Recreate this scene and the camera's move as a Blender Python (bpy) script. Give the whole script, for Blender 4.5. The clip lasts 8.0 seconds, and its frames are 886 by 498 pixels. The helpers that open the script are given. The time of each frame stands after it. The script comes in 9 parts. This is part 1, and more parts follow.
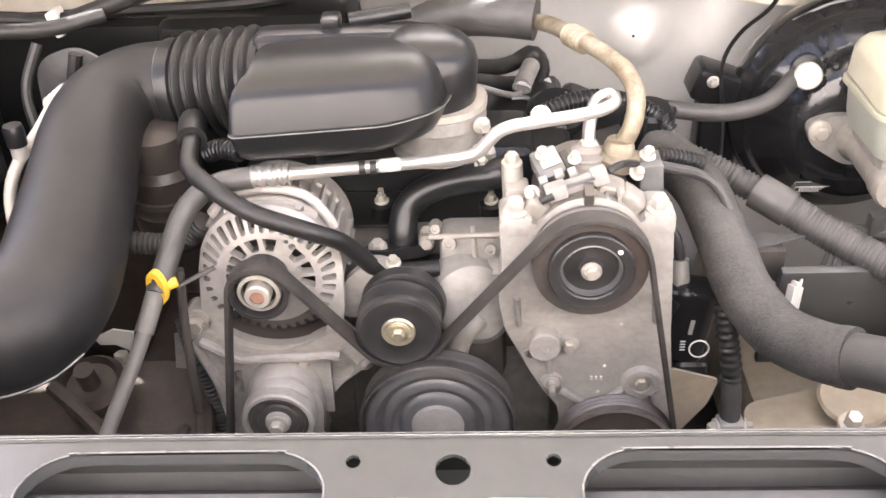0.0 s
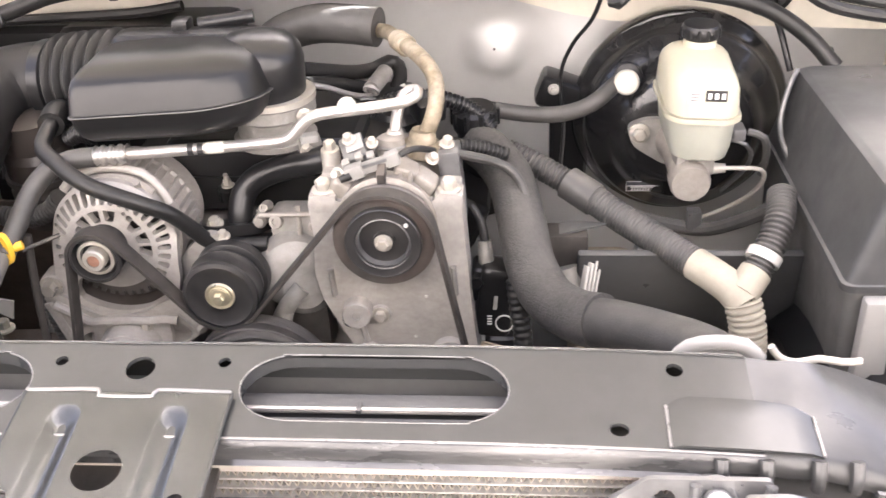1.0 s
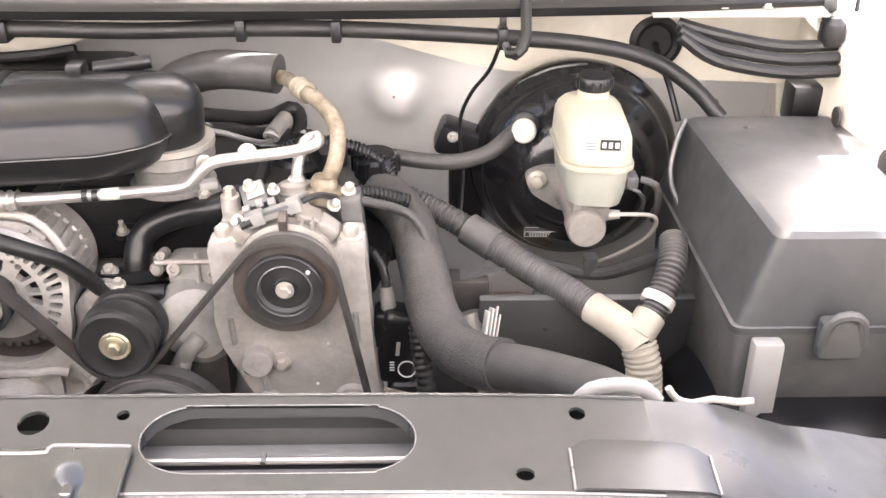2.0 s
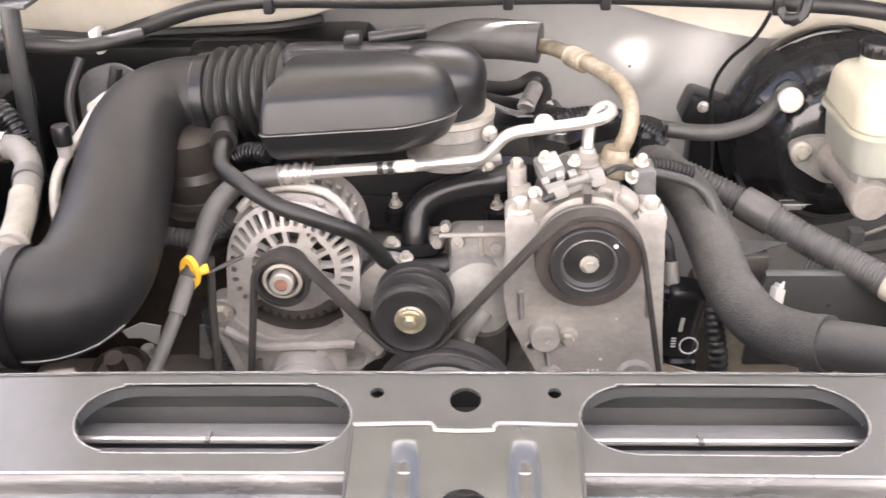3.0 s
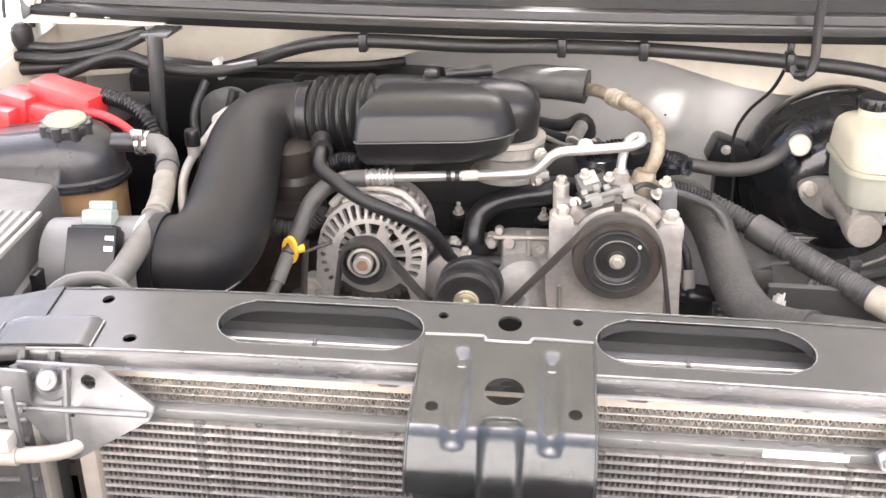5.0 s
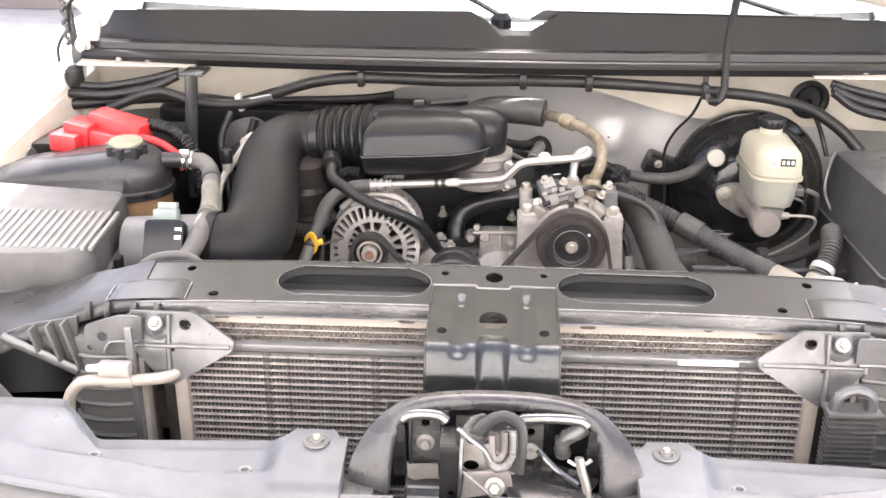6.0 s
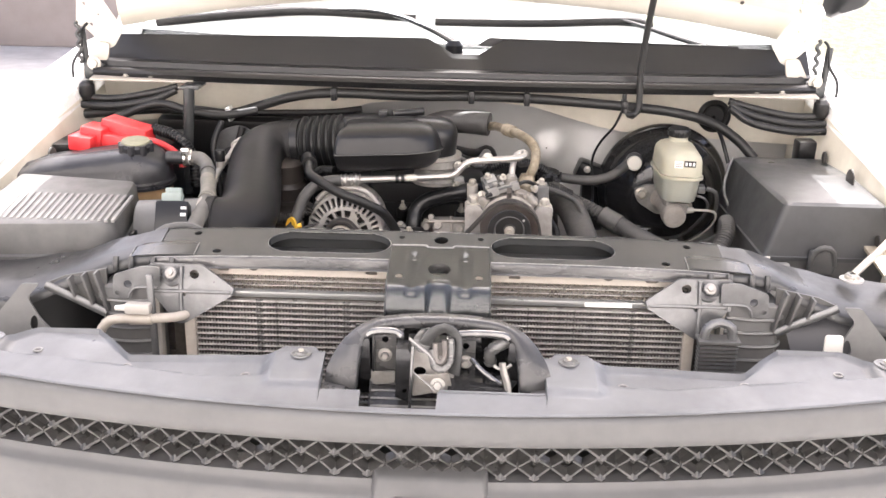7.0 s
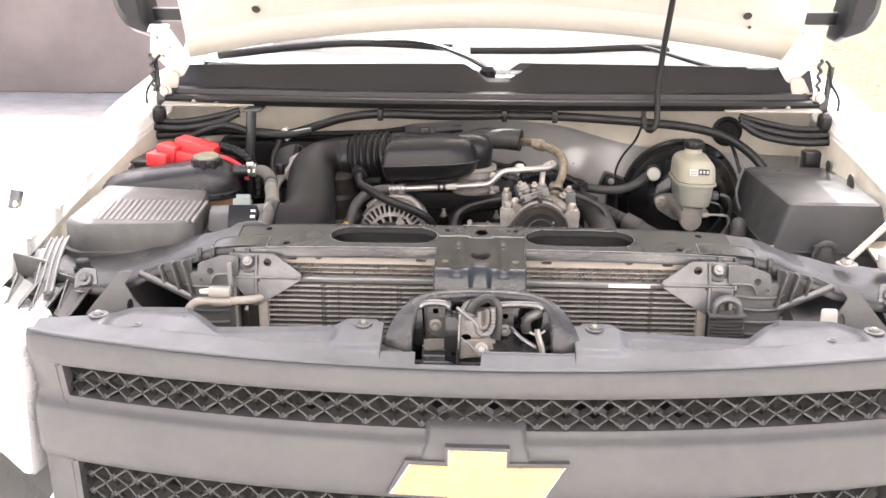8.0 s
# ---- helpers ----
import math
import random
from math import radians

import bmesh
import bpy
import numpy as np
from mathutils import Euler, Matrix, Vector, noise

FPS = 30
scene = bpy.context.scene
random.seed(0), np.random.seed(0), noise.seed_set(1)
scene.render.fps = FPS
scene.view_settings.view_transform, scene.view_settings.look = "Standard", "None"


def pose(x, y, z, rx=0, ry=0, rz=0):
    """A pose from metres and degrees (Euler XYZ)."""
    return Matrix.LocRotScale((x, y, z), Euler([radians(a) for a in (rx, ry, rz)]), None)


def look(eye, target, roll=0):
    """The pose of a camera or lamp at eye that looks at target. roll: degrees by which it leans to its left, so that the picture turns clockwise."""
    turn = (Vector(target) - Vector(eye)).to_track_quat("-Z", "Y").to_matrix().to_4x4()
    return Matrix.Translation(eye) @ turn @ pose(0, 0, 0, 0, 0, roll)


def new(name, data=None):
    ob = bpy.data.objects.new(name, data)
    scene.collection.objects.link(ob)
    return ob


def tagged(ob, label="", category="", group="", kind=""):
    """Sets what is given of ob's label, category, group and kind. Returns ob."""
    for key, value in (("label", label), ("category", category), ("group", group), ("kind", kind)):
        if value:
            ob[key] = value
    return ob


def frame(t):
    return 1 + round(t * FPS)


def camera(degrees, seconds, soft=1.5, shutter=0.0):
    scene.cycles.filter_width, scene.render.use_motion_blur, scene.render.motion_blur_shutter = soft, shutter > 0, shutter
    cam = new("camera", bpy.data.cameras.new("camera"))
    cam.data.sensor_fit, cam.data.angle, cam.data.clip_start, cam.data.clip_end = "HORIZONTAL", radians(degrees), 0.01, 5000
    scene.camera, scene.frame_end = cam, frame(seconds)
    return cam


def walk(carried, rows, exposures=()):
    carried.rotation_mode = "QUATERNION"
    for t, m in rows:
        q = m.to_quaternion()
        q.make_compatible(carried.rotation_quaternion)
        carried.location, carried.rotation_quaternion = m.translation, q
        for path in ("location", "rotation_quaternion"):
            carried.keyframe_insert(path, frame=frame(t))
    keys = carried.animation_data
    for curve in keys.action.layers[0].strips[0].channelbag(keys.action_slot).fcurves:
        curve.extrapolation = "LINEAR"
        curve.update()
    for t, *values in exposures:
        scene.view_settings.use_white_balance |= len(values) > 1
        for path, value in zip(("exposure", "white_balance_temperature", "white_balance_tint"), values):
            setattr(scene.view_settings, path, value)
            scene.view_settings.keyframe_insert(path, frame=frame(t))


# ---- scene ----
cam = camera(48.4, 8.0, shutter=0.12)
PATH = [
    (0, (0.025, 0.207, 1.736), (-0.066, 1.889, 0.658), -2.7),
    (0.5, (0.156, 0.139, 1.725), (0.013, 1.839, 0.681), -2.9),
    (1, (0.298, 0.072, 1.724), (0.125, 1.796, 0.725), -2.8),
    (1.2, (0.354, 0.056, 1.729), (0.195, 1.797, 0.757), -2.3),
    (2.3, (0.225, 0.076, 1.727), (0.296, 1.849, 0.805), 0.4),
    (2.5, (0.166, 0.081, 1.724), (0.216, 1.848, 0.788), -0.2),
    (3, (0.015, 0.09, 1.72), (-0.071, 1.836, 0.748), -1.6),
    (3.5, (-0.09, 0.078, 1.718), (-0.358, 1.807, 0.749), -3.5),
    (4, (-0.099, 0.033, 1.721), (-0.423, 1.775, 0.792), -3.0),
    (4.5, (-0.034, -0.053, 1.733), (-0.286, 1.726, 0.855), -0.7),
    (5, (0.022, -0.172, 1.737), (-0.167, 1.635, 0.901), 0.3),
    (5.2, (0.03, -0.227, 1.74), (-0.154, 1.586, 0.916), 0.4),
    (6.3, (-0.008, -0.631, 1.811), (-0.069, 1.234, 1.092), 0.3),
    (6.5, (0.002, -0.693, 1.812), (-0.037, 1.182, 1.115), 0.4),
    (7, (0.034, -0.876, 1.809), (-0.004, 1.008, 1.137), 1.3),
    (7.5, (0.045, -1.029, 1.797), (-0.05, 0.865, 1.16), 0.9),
    (8, (0.019, -1.123, 1.793), (-0.079, 0.786, 1.203), 0.2),
]
EXPOSURES = [(0, 2.98, 6250, 14), (0.5, 2.86, 6220, 14), (1, 2.73, 6200, 14), (3, 2.75, 6150, 14), (4, 2.66, 6150, 13), (4.5, 2.64, 6100, 12), (5.2, 2.52, 6050, 12), (6.5, 2.10, 6080, 12), (8, 1.65, 6150, 13)]
walk(cam, [(t, look(eye, target, roll)) for t, eye, target, roll in PATH], EXPOSURES)

# ---- light ----
world = bpy.data.worlds.new("sky")
scene.world = world
world.use_nodes = True
wn = world.node_tree
sky = wn.nodes.new("ShaderNodeTexSky")
sky.sky_type, sky.sun_disc = "NISHITA", False
SUN_EL, SUN_AZ = 59.0, 1.0
sky.sun_elevation, sky.sun_rotation = radians(SUN_EL), radians(SUN_AZ)
sky.air_density, sky.dust_density, sky.ozone_density = 0.5, 8.0, 0.1
wn.links.new(sky.outputs[0], wn.nodes["Background"].inputs[0])
wn.nodes["Background"].inputs[1].default_value = 0.15
sun_data = bpy.data.lights.new("sun", "SUN")
sun_data.energy, sun_data.angle, sun_data.color = 3.6, radians(0.6), (1.0, 0.95, 0.88)
sun = new("sun", sun_data)
sun_from = Vector((math.sin(radians(SUN_AZ)) * math.cos(radians(SUN_EL)), math.cos(radians(SUN_AZ)) * math.cos(radians(SUN_EL)), math.sin(radians(SUN_EL))))
sun.matrix_world = look(sun_from * 30, (0, 0, 0))


# ---- materials ----
def surf(name, col, rough=0.5, metal=0.0, var=0.25, var_scale=40.0, stain=None, stain_scale=9.0, stain_amt=0.5, dust=None, dust_amt=0.0,
         bump=0.15, bump_scale=220.0, bump_dist=0.002, coat=0.0, trans=0.0, per_piece=0.0, rough_var=0.15, sub=0.0, stretch=None, spec=0.5):
    m = bpy.data.materials.new(name)
    m.use_nodes = True
    nt = m.node_tree
    b = nt.nodes["Principled BSDF"]
    tc = nt.nodes.new("ShaderNodeTexCoord")
    vec = tc.outputs["Object"]
    if stretch:
        mp = nt.nodes.new("ShaderNodeMapping")
        mp.inputs["Scale"].default_value = stretch
        nt.links.new(vec, mp.inputs["Vector"])
        vec = mp.outputs[0]

    def noise_node(scale, detail=5.0, rough_n=0.6):
        n = nt.nodes.new("ShaderNodeTexNoise")
        n.inputs["Scale"].default_value, n.inputs["Detail"].default_value, n.inputs["Roughness"].default_value = scale, detail, rough_n
        nt.links.new(vec, n.inputs["Vector"])
        return n.outputs["Fac"]

    def ramp(src, lo, hi, a=0.0, z=1.0):
        r = nt.nodes.new("ShaderNodeMapRange")
        r.inputs["From Min"].default_value, r.inputs["From Max"].default_value = lo, hi
        r.inputs["To Min"].default_value, r.inputs["To Max"].default_value = a, z
        nt.links.new(src, r.inputs["Value"])
        return r.outputs[0]

    def mix(fac, a, c, mode="MIX"):
        x = nt.nodes.new("ShaderNodeMix")
        x.data_type, x.blend_type = "RGBA", mode
        for sock, val in ((x.inputs[0], fac), (x.inputs[6], a), (x.inputs[7], c)):
            if isinstance(val, (int, float)):
                sock.default_value = val
            elif isinstance(val, (tuple, list)):
                sock.default_value = (*val[:3], 1.0)
            else:
                nt.links.new(val, sock)
        return x.outputs[2]

    fine = noise_node(var_scale)
    shade = mix(ramp(fine, 0.3, 0.7), tuple(c * (1 - var) for c in col), tuple(min(1.0, c * (1 + var)) for c in col))
    if stain:
        shade = mix(ramp(noise_node(stain_scale, 4.0, 0.6), 0.40, 0.74, 0.0, stain_amt), shade, stain)
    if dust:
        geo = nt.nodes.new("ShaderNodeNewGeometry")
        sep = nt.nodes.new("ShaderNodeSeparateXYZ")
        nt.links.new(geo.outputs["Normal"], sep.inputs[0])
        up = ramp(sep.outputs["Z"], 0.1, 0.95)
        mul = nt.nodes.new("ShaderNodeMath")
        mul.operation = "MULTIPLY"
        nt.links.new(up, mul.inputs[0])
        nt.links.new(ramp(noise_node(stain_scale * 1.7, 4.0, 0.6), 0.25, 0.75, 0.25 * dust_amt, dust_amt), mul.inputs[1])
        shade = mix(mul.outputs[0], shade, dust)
    if per_piece:
        info = nt.nodes.new("ShaderNodeObjectInfo")
        shade = mix(1.0, shade, mix(info.outputs["Random"], (1 - per_piece,) * 3, (1 + per_piece,) * 3), "MULTIPLY")
    nt.links.new(shade, b.inputs["Base Color"])
    nt.links.new(ramp(noise_node(var_scale * 0.45), 0.25, 0.75, max(0.03, rough - rough_var), min(1.0, rough + rough_var)), b.inputs["Roughness"])
    b.inputs["Metallic"].default_value = metal
    b.inputs["Coat Weight"].default_value = coat
    b.inputs["Specular IOR Level"].default_value = spec
    b.inputs["Transmission Weight"].default_value = trans
    if sub:
        b.inputs["Subsurface Weight"].default_value = sub
        b.inputs["Subsurface Radius"].default_value = (0.02, 0.015, 0.008)
    if bump:
        bn = nt.nodes.new("ShaderNodeBump")
        bn.inputs["Strength"].default_value, bn.inputs["Distance"].default_value = bump, bump_dist
        nt.links.new(noise_node(bump_scale, 3.0), bn.inputs["Height"])
        nt.links.new(bn.outputs[0], b.inputs["Normal"])
    return m


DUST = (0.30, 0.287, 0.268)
M = dict(
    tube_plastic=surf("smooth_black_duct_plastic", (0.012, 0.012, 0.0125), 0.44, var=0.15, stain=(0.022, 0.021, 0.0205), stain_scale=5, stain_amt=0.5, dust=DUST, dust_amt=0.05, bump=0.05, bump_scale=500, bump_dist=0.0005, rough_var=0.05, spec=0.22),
    concrete=surf("concrete", (0.50, 0.492, 0.48), 0.85, var=0.2, var_scale=3.0, stain=(0.33, 0.31, 0.28), stain_scale=0.5, bump=0.3, bump_scale=40, bump_dist=0.01),
    wall_plaster=surf("wall_plaster", (0.30, 0.26, 0.245), 0.9, var=0.12, var_scale=2.0, stain=(0.19, 0.165, 0.155), stain_scale=0.45, stain_amt=0.7, bump=0.3, bump_scale=25, bump_dist=0.01),
    # Pale colour of the added wall that bounces sunlight into the bay.
    bounce_pale=surf("pale_bounce_render", (0.80, 0.775, 0.745), 0.9, var=0.06, var_scale=2.0, stain=(0.66, 0.63, 0.60), stain_scale=0.4, stain_amt=0.5, bump=0.3, bump_scale=25, bump_dist=0.01),
    dry_grass=surf("dry_grass", (0.17, 0.168, 0.10), 0.95, var=0.4, var_scale=12.0, stain=(0.25, 0.23, 0.15), stain_scale=1.5, bump=0.8, bump_scale=50, bump_dist=0.03),
    paint=surf("white_paint", (0.80, 0.80, 0.77), 0.3, var=0.02, coat=0.4, stain=(0.66, 0.64, 0.58), stain_scale=6, stain_amt=0.25, bump=0.03, rough_var=0.08),
    paint_bay=surf("white_bay_paint", (0.72, 0.68, 0.58), 0.45, var=0.05, stain=(0.50, 0.45, 0.36), stain_scale=7, stain_amt=0.5, dust=DUST, dust_amt=0.35, bump=0.05),
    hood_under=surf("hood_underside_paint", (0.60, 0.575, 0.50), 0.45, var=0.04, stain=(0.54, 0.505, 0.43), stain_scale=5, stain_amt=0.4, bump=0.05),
    firewall=surf("painted_firewall", (0.57, 0.57, 0.56), 0.33, metal=0.2, var=0.03, stain=(0.47, 0.465, 0.45), stain_scale=3, stain_amt=0.35, bump=0.03, rough_var=0.03),
    black_paint=surf("black_painted_steel", (0.050, 0.052, 0.052), 0.22, metal=0.25, var=0.08, stain=(0.042, 0.043, 0.045), stain_scale=5, stain_amt=0.3, bump=0.02, coat=0.0, rough_var=0.03),
    latch_paint=surf("polished_black_latch_plate", (0.165, 0.171, 0.171), 0.24, metal=0.78, var=0.12, stain=(0.145, 0.15, 0.15), stain_scale=12, stain_amt=0.4, bump=0.02, rough_var=0.05),
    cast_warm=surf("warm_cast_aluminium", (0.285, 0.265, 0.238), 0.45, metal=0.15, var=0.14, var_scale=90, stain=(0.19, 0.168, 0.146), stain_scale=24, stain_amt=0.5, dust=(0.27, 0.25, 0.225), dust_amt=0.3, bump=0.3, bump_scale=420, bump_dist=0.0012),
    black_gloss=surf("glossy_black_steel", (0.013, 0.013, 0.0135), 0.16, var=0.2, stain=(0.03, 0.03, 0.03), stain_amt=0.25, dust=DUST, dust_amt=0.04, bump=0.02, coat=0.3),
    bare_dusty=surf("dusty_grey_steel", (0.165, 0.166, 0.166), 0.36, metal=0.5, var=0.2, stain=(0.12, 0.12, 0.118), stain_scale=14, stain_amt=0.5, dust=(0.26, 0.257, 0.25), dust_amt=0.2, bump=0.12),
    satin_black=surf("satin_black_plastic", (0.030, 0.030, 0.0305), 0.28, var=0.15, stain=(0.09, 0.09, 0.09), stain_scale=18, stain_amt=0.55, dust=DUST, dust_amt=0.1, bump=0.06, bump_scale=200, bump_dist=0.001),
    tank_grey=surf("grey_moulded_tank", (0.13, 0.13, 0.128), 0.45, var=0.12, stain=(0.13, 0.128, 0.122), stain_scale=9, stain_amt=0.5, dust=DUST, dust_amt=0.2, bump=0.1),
    dark_brown=surf("dark_brown_canister_and_gap", (0.030, 0.025, 0.022), 0.4, var=0.2, stain=(0.06, 0.05, 0.043), stain_scale=12, stain_amt=0.5, bump=0.1),
    cond_fin=surf("condenser_fins", (0.14, 0.130, 0.120), 0.45, metal=0.3, var=0.15, var_scale=120, stain=(0.115, 0.106, 0.097), stain_scale=12, stain_amt=0.4, bump=0.1),
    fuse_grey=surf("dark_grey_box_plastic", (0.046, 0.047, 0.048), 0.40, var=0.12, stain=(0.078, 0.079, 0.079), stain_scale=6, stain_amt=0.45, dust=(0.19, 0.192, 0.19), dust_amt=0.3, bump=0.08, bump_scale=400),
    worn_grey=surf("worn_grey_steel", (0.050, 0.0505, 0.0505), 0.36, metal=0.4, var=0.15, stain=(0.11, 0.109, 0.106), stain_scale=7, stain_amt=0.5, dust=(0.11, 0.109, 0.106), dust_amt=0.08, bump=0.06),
    scuffed=surf("scuffed_grey_paint", (0.075, 0.075, 0.075), 0.25, metal=0.45, var=0.35, var_scale=60, stain=(0.24, 0.235, 0.225), stain_scale=16, stain_amt=0.7, bump=0.1, stretch=(0.35, 1.0, 1.6)),
    gloss_rail=surf("worn_glossy_rail", (0.20, 0.198, 0.195), 0.16, metal=0.8, var=0.2, stain=(0.08, 0.08, 0.08), stain_scale=30, stain_amt=0.5, bump=0.05),
    tan_pipe=surf("dusty_tan_aluminium", (0.42, 0.385, 0.335), 0.5, metal=0.15, var=0.12, stain=(0.30, 0.265, 0.215), stain_scale=14, stain_amt=0.5, bump=0.08),
    rail_alu=surf("dull_aluminium_rail", (0.33, 0.335, 0.325), 0.3, metal=0.6, var=0.15, stain=(0.20, 0.20, 0.19), stain_scale=14, stain_amt=0.6, bump=0.08, stretch=(0.3, 1.0, 1.5)),
    fin_tan=surf("dusty_tan_fins", (0.30, 0.27, 0.23), 0.5, metal=0.15, var=0.2, var_scale=120, stain=(0.19, 0.168, 0.14), stain_scale=20, stain_amt=0.5, bump=0.08),
    # Scraped welds and wires; also the painted highlights on the support's edges.
    steel_and_glint=surf("scraped_steel_and_glint", (0.24, 0.235, 0.23), 0.32, metal=0.4, var=0.25, stain=(0.16, 0.155, 0.15), stain_scale=30, stain_amt=0.6, bump=0.05),
    latch_steel=surf("dusty_latch_steel", (0.36, 0.345, 0.32), 0.45, metal=0.3, var=0.2, stain=(0.17, 0.155, 0.135), stain_scale=30, stain_amt=0.55, dust=DUST, dust_amt=0.3, bump=0.12),
    pulley_grey=surf("grey_pulley_steel", (0.15, 0.149, 0.150), 0.38, metal=0.25, var=0.15, stain=(0.085, 0.08, 0.076), stain_scale=14, stain_amt=0.5, bump=0.06),
    clip_grey=surf("pale_grey_moulded_plastic", (0.33, 0.325, 0.31), 0.5, var=0.08, stain=(0.28, 0.27, 0.25), stain_scale=20, stain_amt=0.5, bump=0.05),
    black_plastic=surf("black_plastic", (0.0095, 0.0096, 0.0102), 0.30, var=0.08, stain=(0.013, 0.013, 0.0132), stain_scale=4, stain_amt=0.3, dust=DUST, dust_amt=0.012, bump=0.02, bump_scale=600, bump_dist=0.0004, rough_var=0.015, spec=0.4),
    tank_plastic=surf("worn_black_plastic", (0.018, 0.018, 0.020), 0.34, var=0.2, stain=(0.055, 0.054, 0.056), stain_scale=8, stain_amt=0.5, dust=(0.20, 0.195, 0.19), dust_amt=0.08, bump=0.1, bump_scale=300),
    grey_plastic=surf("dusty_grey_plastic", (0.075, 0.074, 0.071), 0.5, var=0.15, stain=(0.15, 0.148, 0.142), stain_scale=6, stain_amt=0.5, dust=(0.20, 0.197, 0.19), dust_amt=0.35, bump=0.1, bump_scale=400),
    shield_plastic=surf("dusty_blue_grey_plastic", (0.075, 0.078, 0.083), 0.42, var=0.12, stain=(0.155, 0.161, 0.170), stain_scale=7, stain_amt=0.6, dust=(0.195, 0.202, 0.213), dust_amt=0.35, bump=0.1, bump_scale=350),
    grille=surf("grained_grille_plastic", (0.083, 0.082, 0.081), 0.52, var=0.07, stain=(0.12, 0.118, 0.115), stain_scale=4, stain_amt=0.35, bump=0.12, bump_scale=700, bump_dist=0.0006),
    grille_mesh=surf("grille_mesh_plastic", (0.030, 0.0295, 0.0285), 0.22, var=0.2, stain=(0.085, 0.082, 0.078), stain_scale=25, stain_amt=0.5, dust=(0.18, 0.175, 0.17), dust_amt=0.12, bump=0.1),
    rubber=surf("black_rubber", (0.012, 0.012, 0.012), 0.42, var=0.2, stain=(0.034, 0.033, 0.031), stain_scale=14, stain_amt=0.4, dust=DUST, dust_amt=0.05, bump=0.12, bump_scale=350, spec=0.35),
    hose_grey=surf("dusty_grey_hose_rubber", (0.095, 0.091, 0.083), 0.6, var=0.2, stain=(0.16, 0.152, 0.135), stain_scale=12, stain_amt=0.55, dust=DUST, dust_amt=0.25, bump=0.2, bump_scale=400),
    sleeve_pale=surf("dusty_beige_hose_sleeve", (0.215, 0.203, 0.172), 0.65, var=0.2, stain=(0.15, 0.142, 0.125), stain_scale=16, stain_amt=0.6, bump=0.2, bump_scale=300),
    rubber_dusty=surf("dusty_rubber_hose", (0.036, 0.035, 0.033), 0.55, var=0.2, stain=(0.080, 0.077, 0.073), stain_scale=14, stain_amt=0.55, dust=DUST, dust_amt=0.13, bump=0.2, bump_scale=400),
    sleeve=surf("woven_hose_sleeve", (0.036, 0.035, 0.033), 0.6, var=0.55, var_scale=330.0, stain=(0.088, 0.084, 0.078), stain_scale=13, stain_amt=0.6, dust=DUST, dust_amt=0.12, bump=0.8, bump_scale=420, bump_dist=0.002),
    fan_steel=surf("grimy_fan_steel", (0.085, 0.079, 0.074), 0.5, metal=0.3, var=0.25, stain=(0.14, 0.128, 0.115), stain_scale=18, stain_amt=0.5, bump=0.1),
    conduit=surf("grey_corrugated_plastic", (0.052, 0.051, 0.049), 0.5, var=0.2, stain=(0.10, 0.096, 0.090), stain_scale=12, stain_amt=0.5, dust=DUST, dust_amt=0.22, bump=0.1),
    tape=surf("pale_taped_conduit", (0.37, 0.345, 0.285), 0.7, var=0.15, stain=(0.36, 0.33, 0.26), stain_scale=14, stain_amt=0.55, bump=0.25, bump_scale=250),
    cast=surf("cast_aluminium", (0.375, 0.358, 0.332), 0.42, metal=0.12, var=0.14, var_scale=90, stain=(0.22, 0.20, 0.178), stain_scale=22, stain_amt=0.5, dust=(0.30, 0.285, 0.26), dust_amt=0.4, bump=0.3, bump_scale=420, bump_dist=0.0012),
    cast_dark=surf("grimy_cast_aluminium", (0.26, 0.25, 0.232), 0.48, metal=0.15, var=0.2, var_scale=60, stain=(0.15, 0.14, 0.127), stain_scale=14, stain_amt=0.6, dust=DUST, dust_amt=0.2, bump=0.35, bump_scale=300, bump_dist=0.0015),
    bolt=surf("zinc_bolt", (0.45, 0.43, 0.388), 0.38, metal=0.4, var=0.15, stain=(0.42, 0.36, 0.26), stain_scale=60, stain_amt=0.5, bump=0.08),
    yellow_zinc=surf("yellow_zinc", (0.60, 0.55, 0.40), 0.38, metal=0.7, var=0.15, stain=(0.38, 0.32, 0.2), stain_scale=60, stain_amt=0.4, bump=0.08),
    rust=surf("rusty_shaft_end", (0.30, 0.16, 0.11), 0.7, metal=0.2, var=0.4, bump=0.2),
    pulley_steel=surf("worn_pulley_steel", (0.12, 0.112, 0.105), 0.4, metal=0.5, var=0.2, stain=(0.15, 0.10, 0.08), stain_scale=12, stain_amt=0.6, bump=0.08),
    clutch=surf("black_clutch_plate", (0.026, 0.0255, 0.0255), 0.34, var=0.2, stain=(0.055, 0.052, 0.049), stain_scale=18, stain_amt=0.5, bump=0.03, rough_var=0.05),
    belt=surf("ribbed_belt", (0.034, 0.031, 0.028), 0.6, var=0.25, stain=(0.085, 0.075, 0.066), stain_scale=30, stain_amt=0.5, bump=0.1),
    pipe=surf("aluminium_pipe", (0.45, 0.432, 0.408), 0.36, metal=0.75, var=0.08, stain=(0.40, 0.38, 0.35), stain_scale=25, stain_amt=0.4, bump=0.05),
    white_pipe=surf("dull_white_pipe", (0.41, 0.39, 0.355), 0.5, metal=0.2, var=0.08, stain=(0.42, 0.39, 0.34), stain_scale=20, stain_amt=0.5, bump=0.08),
    brass=surf("corroded_pipe", (0.18, 0.148, 0.10), 0.5, metal=0.3, var=0.35, var_scale=90, stain=(0.42, 0.38, 0.31), stain_scale=34, stain_amt=0.7, bump=0.35),
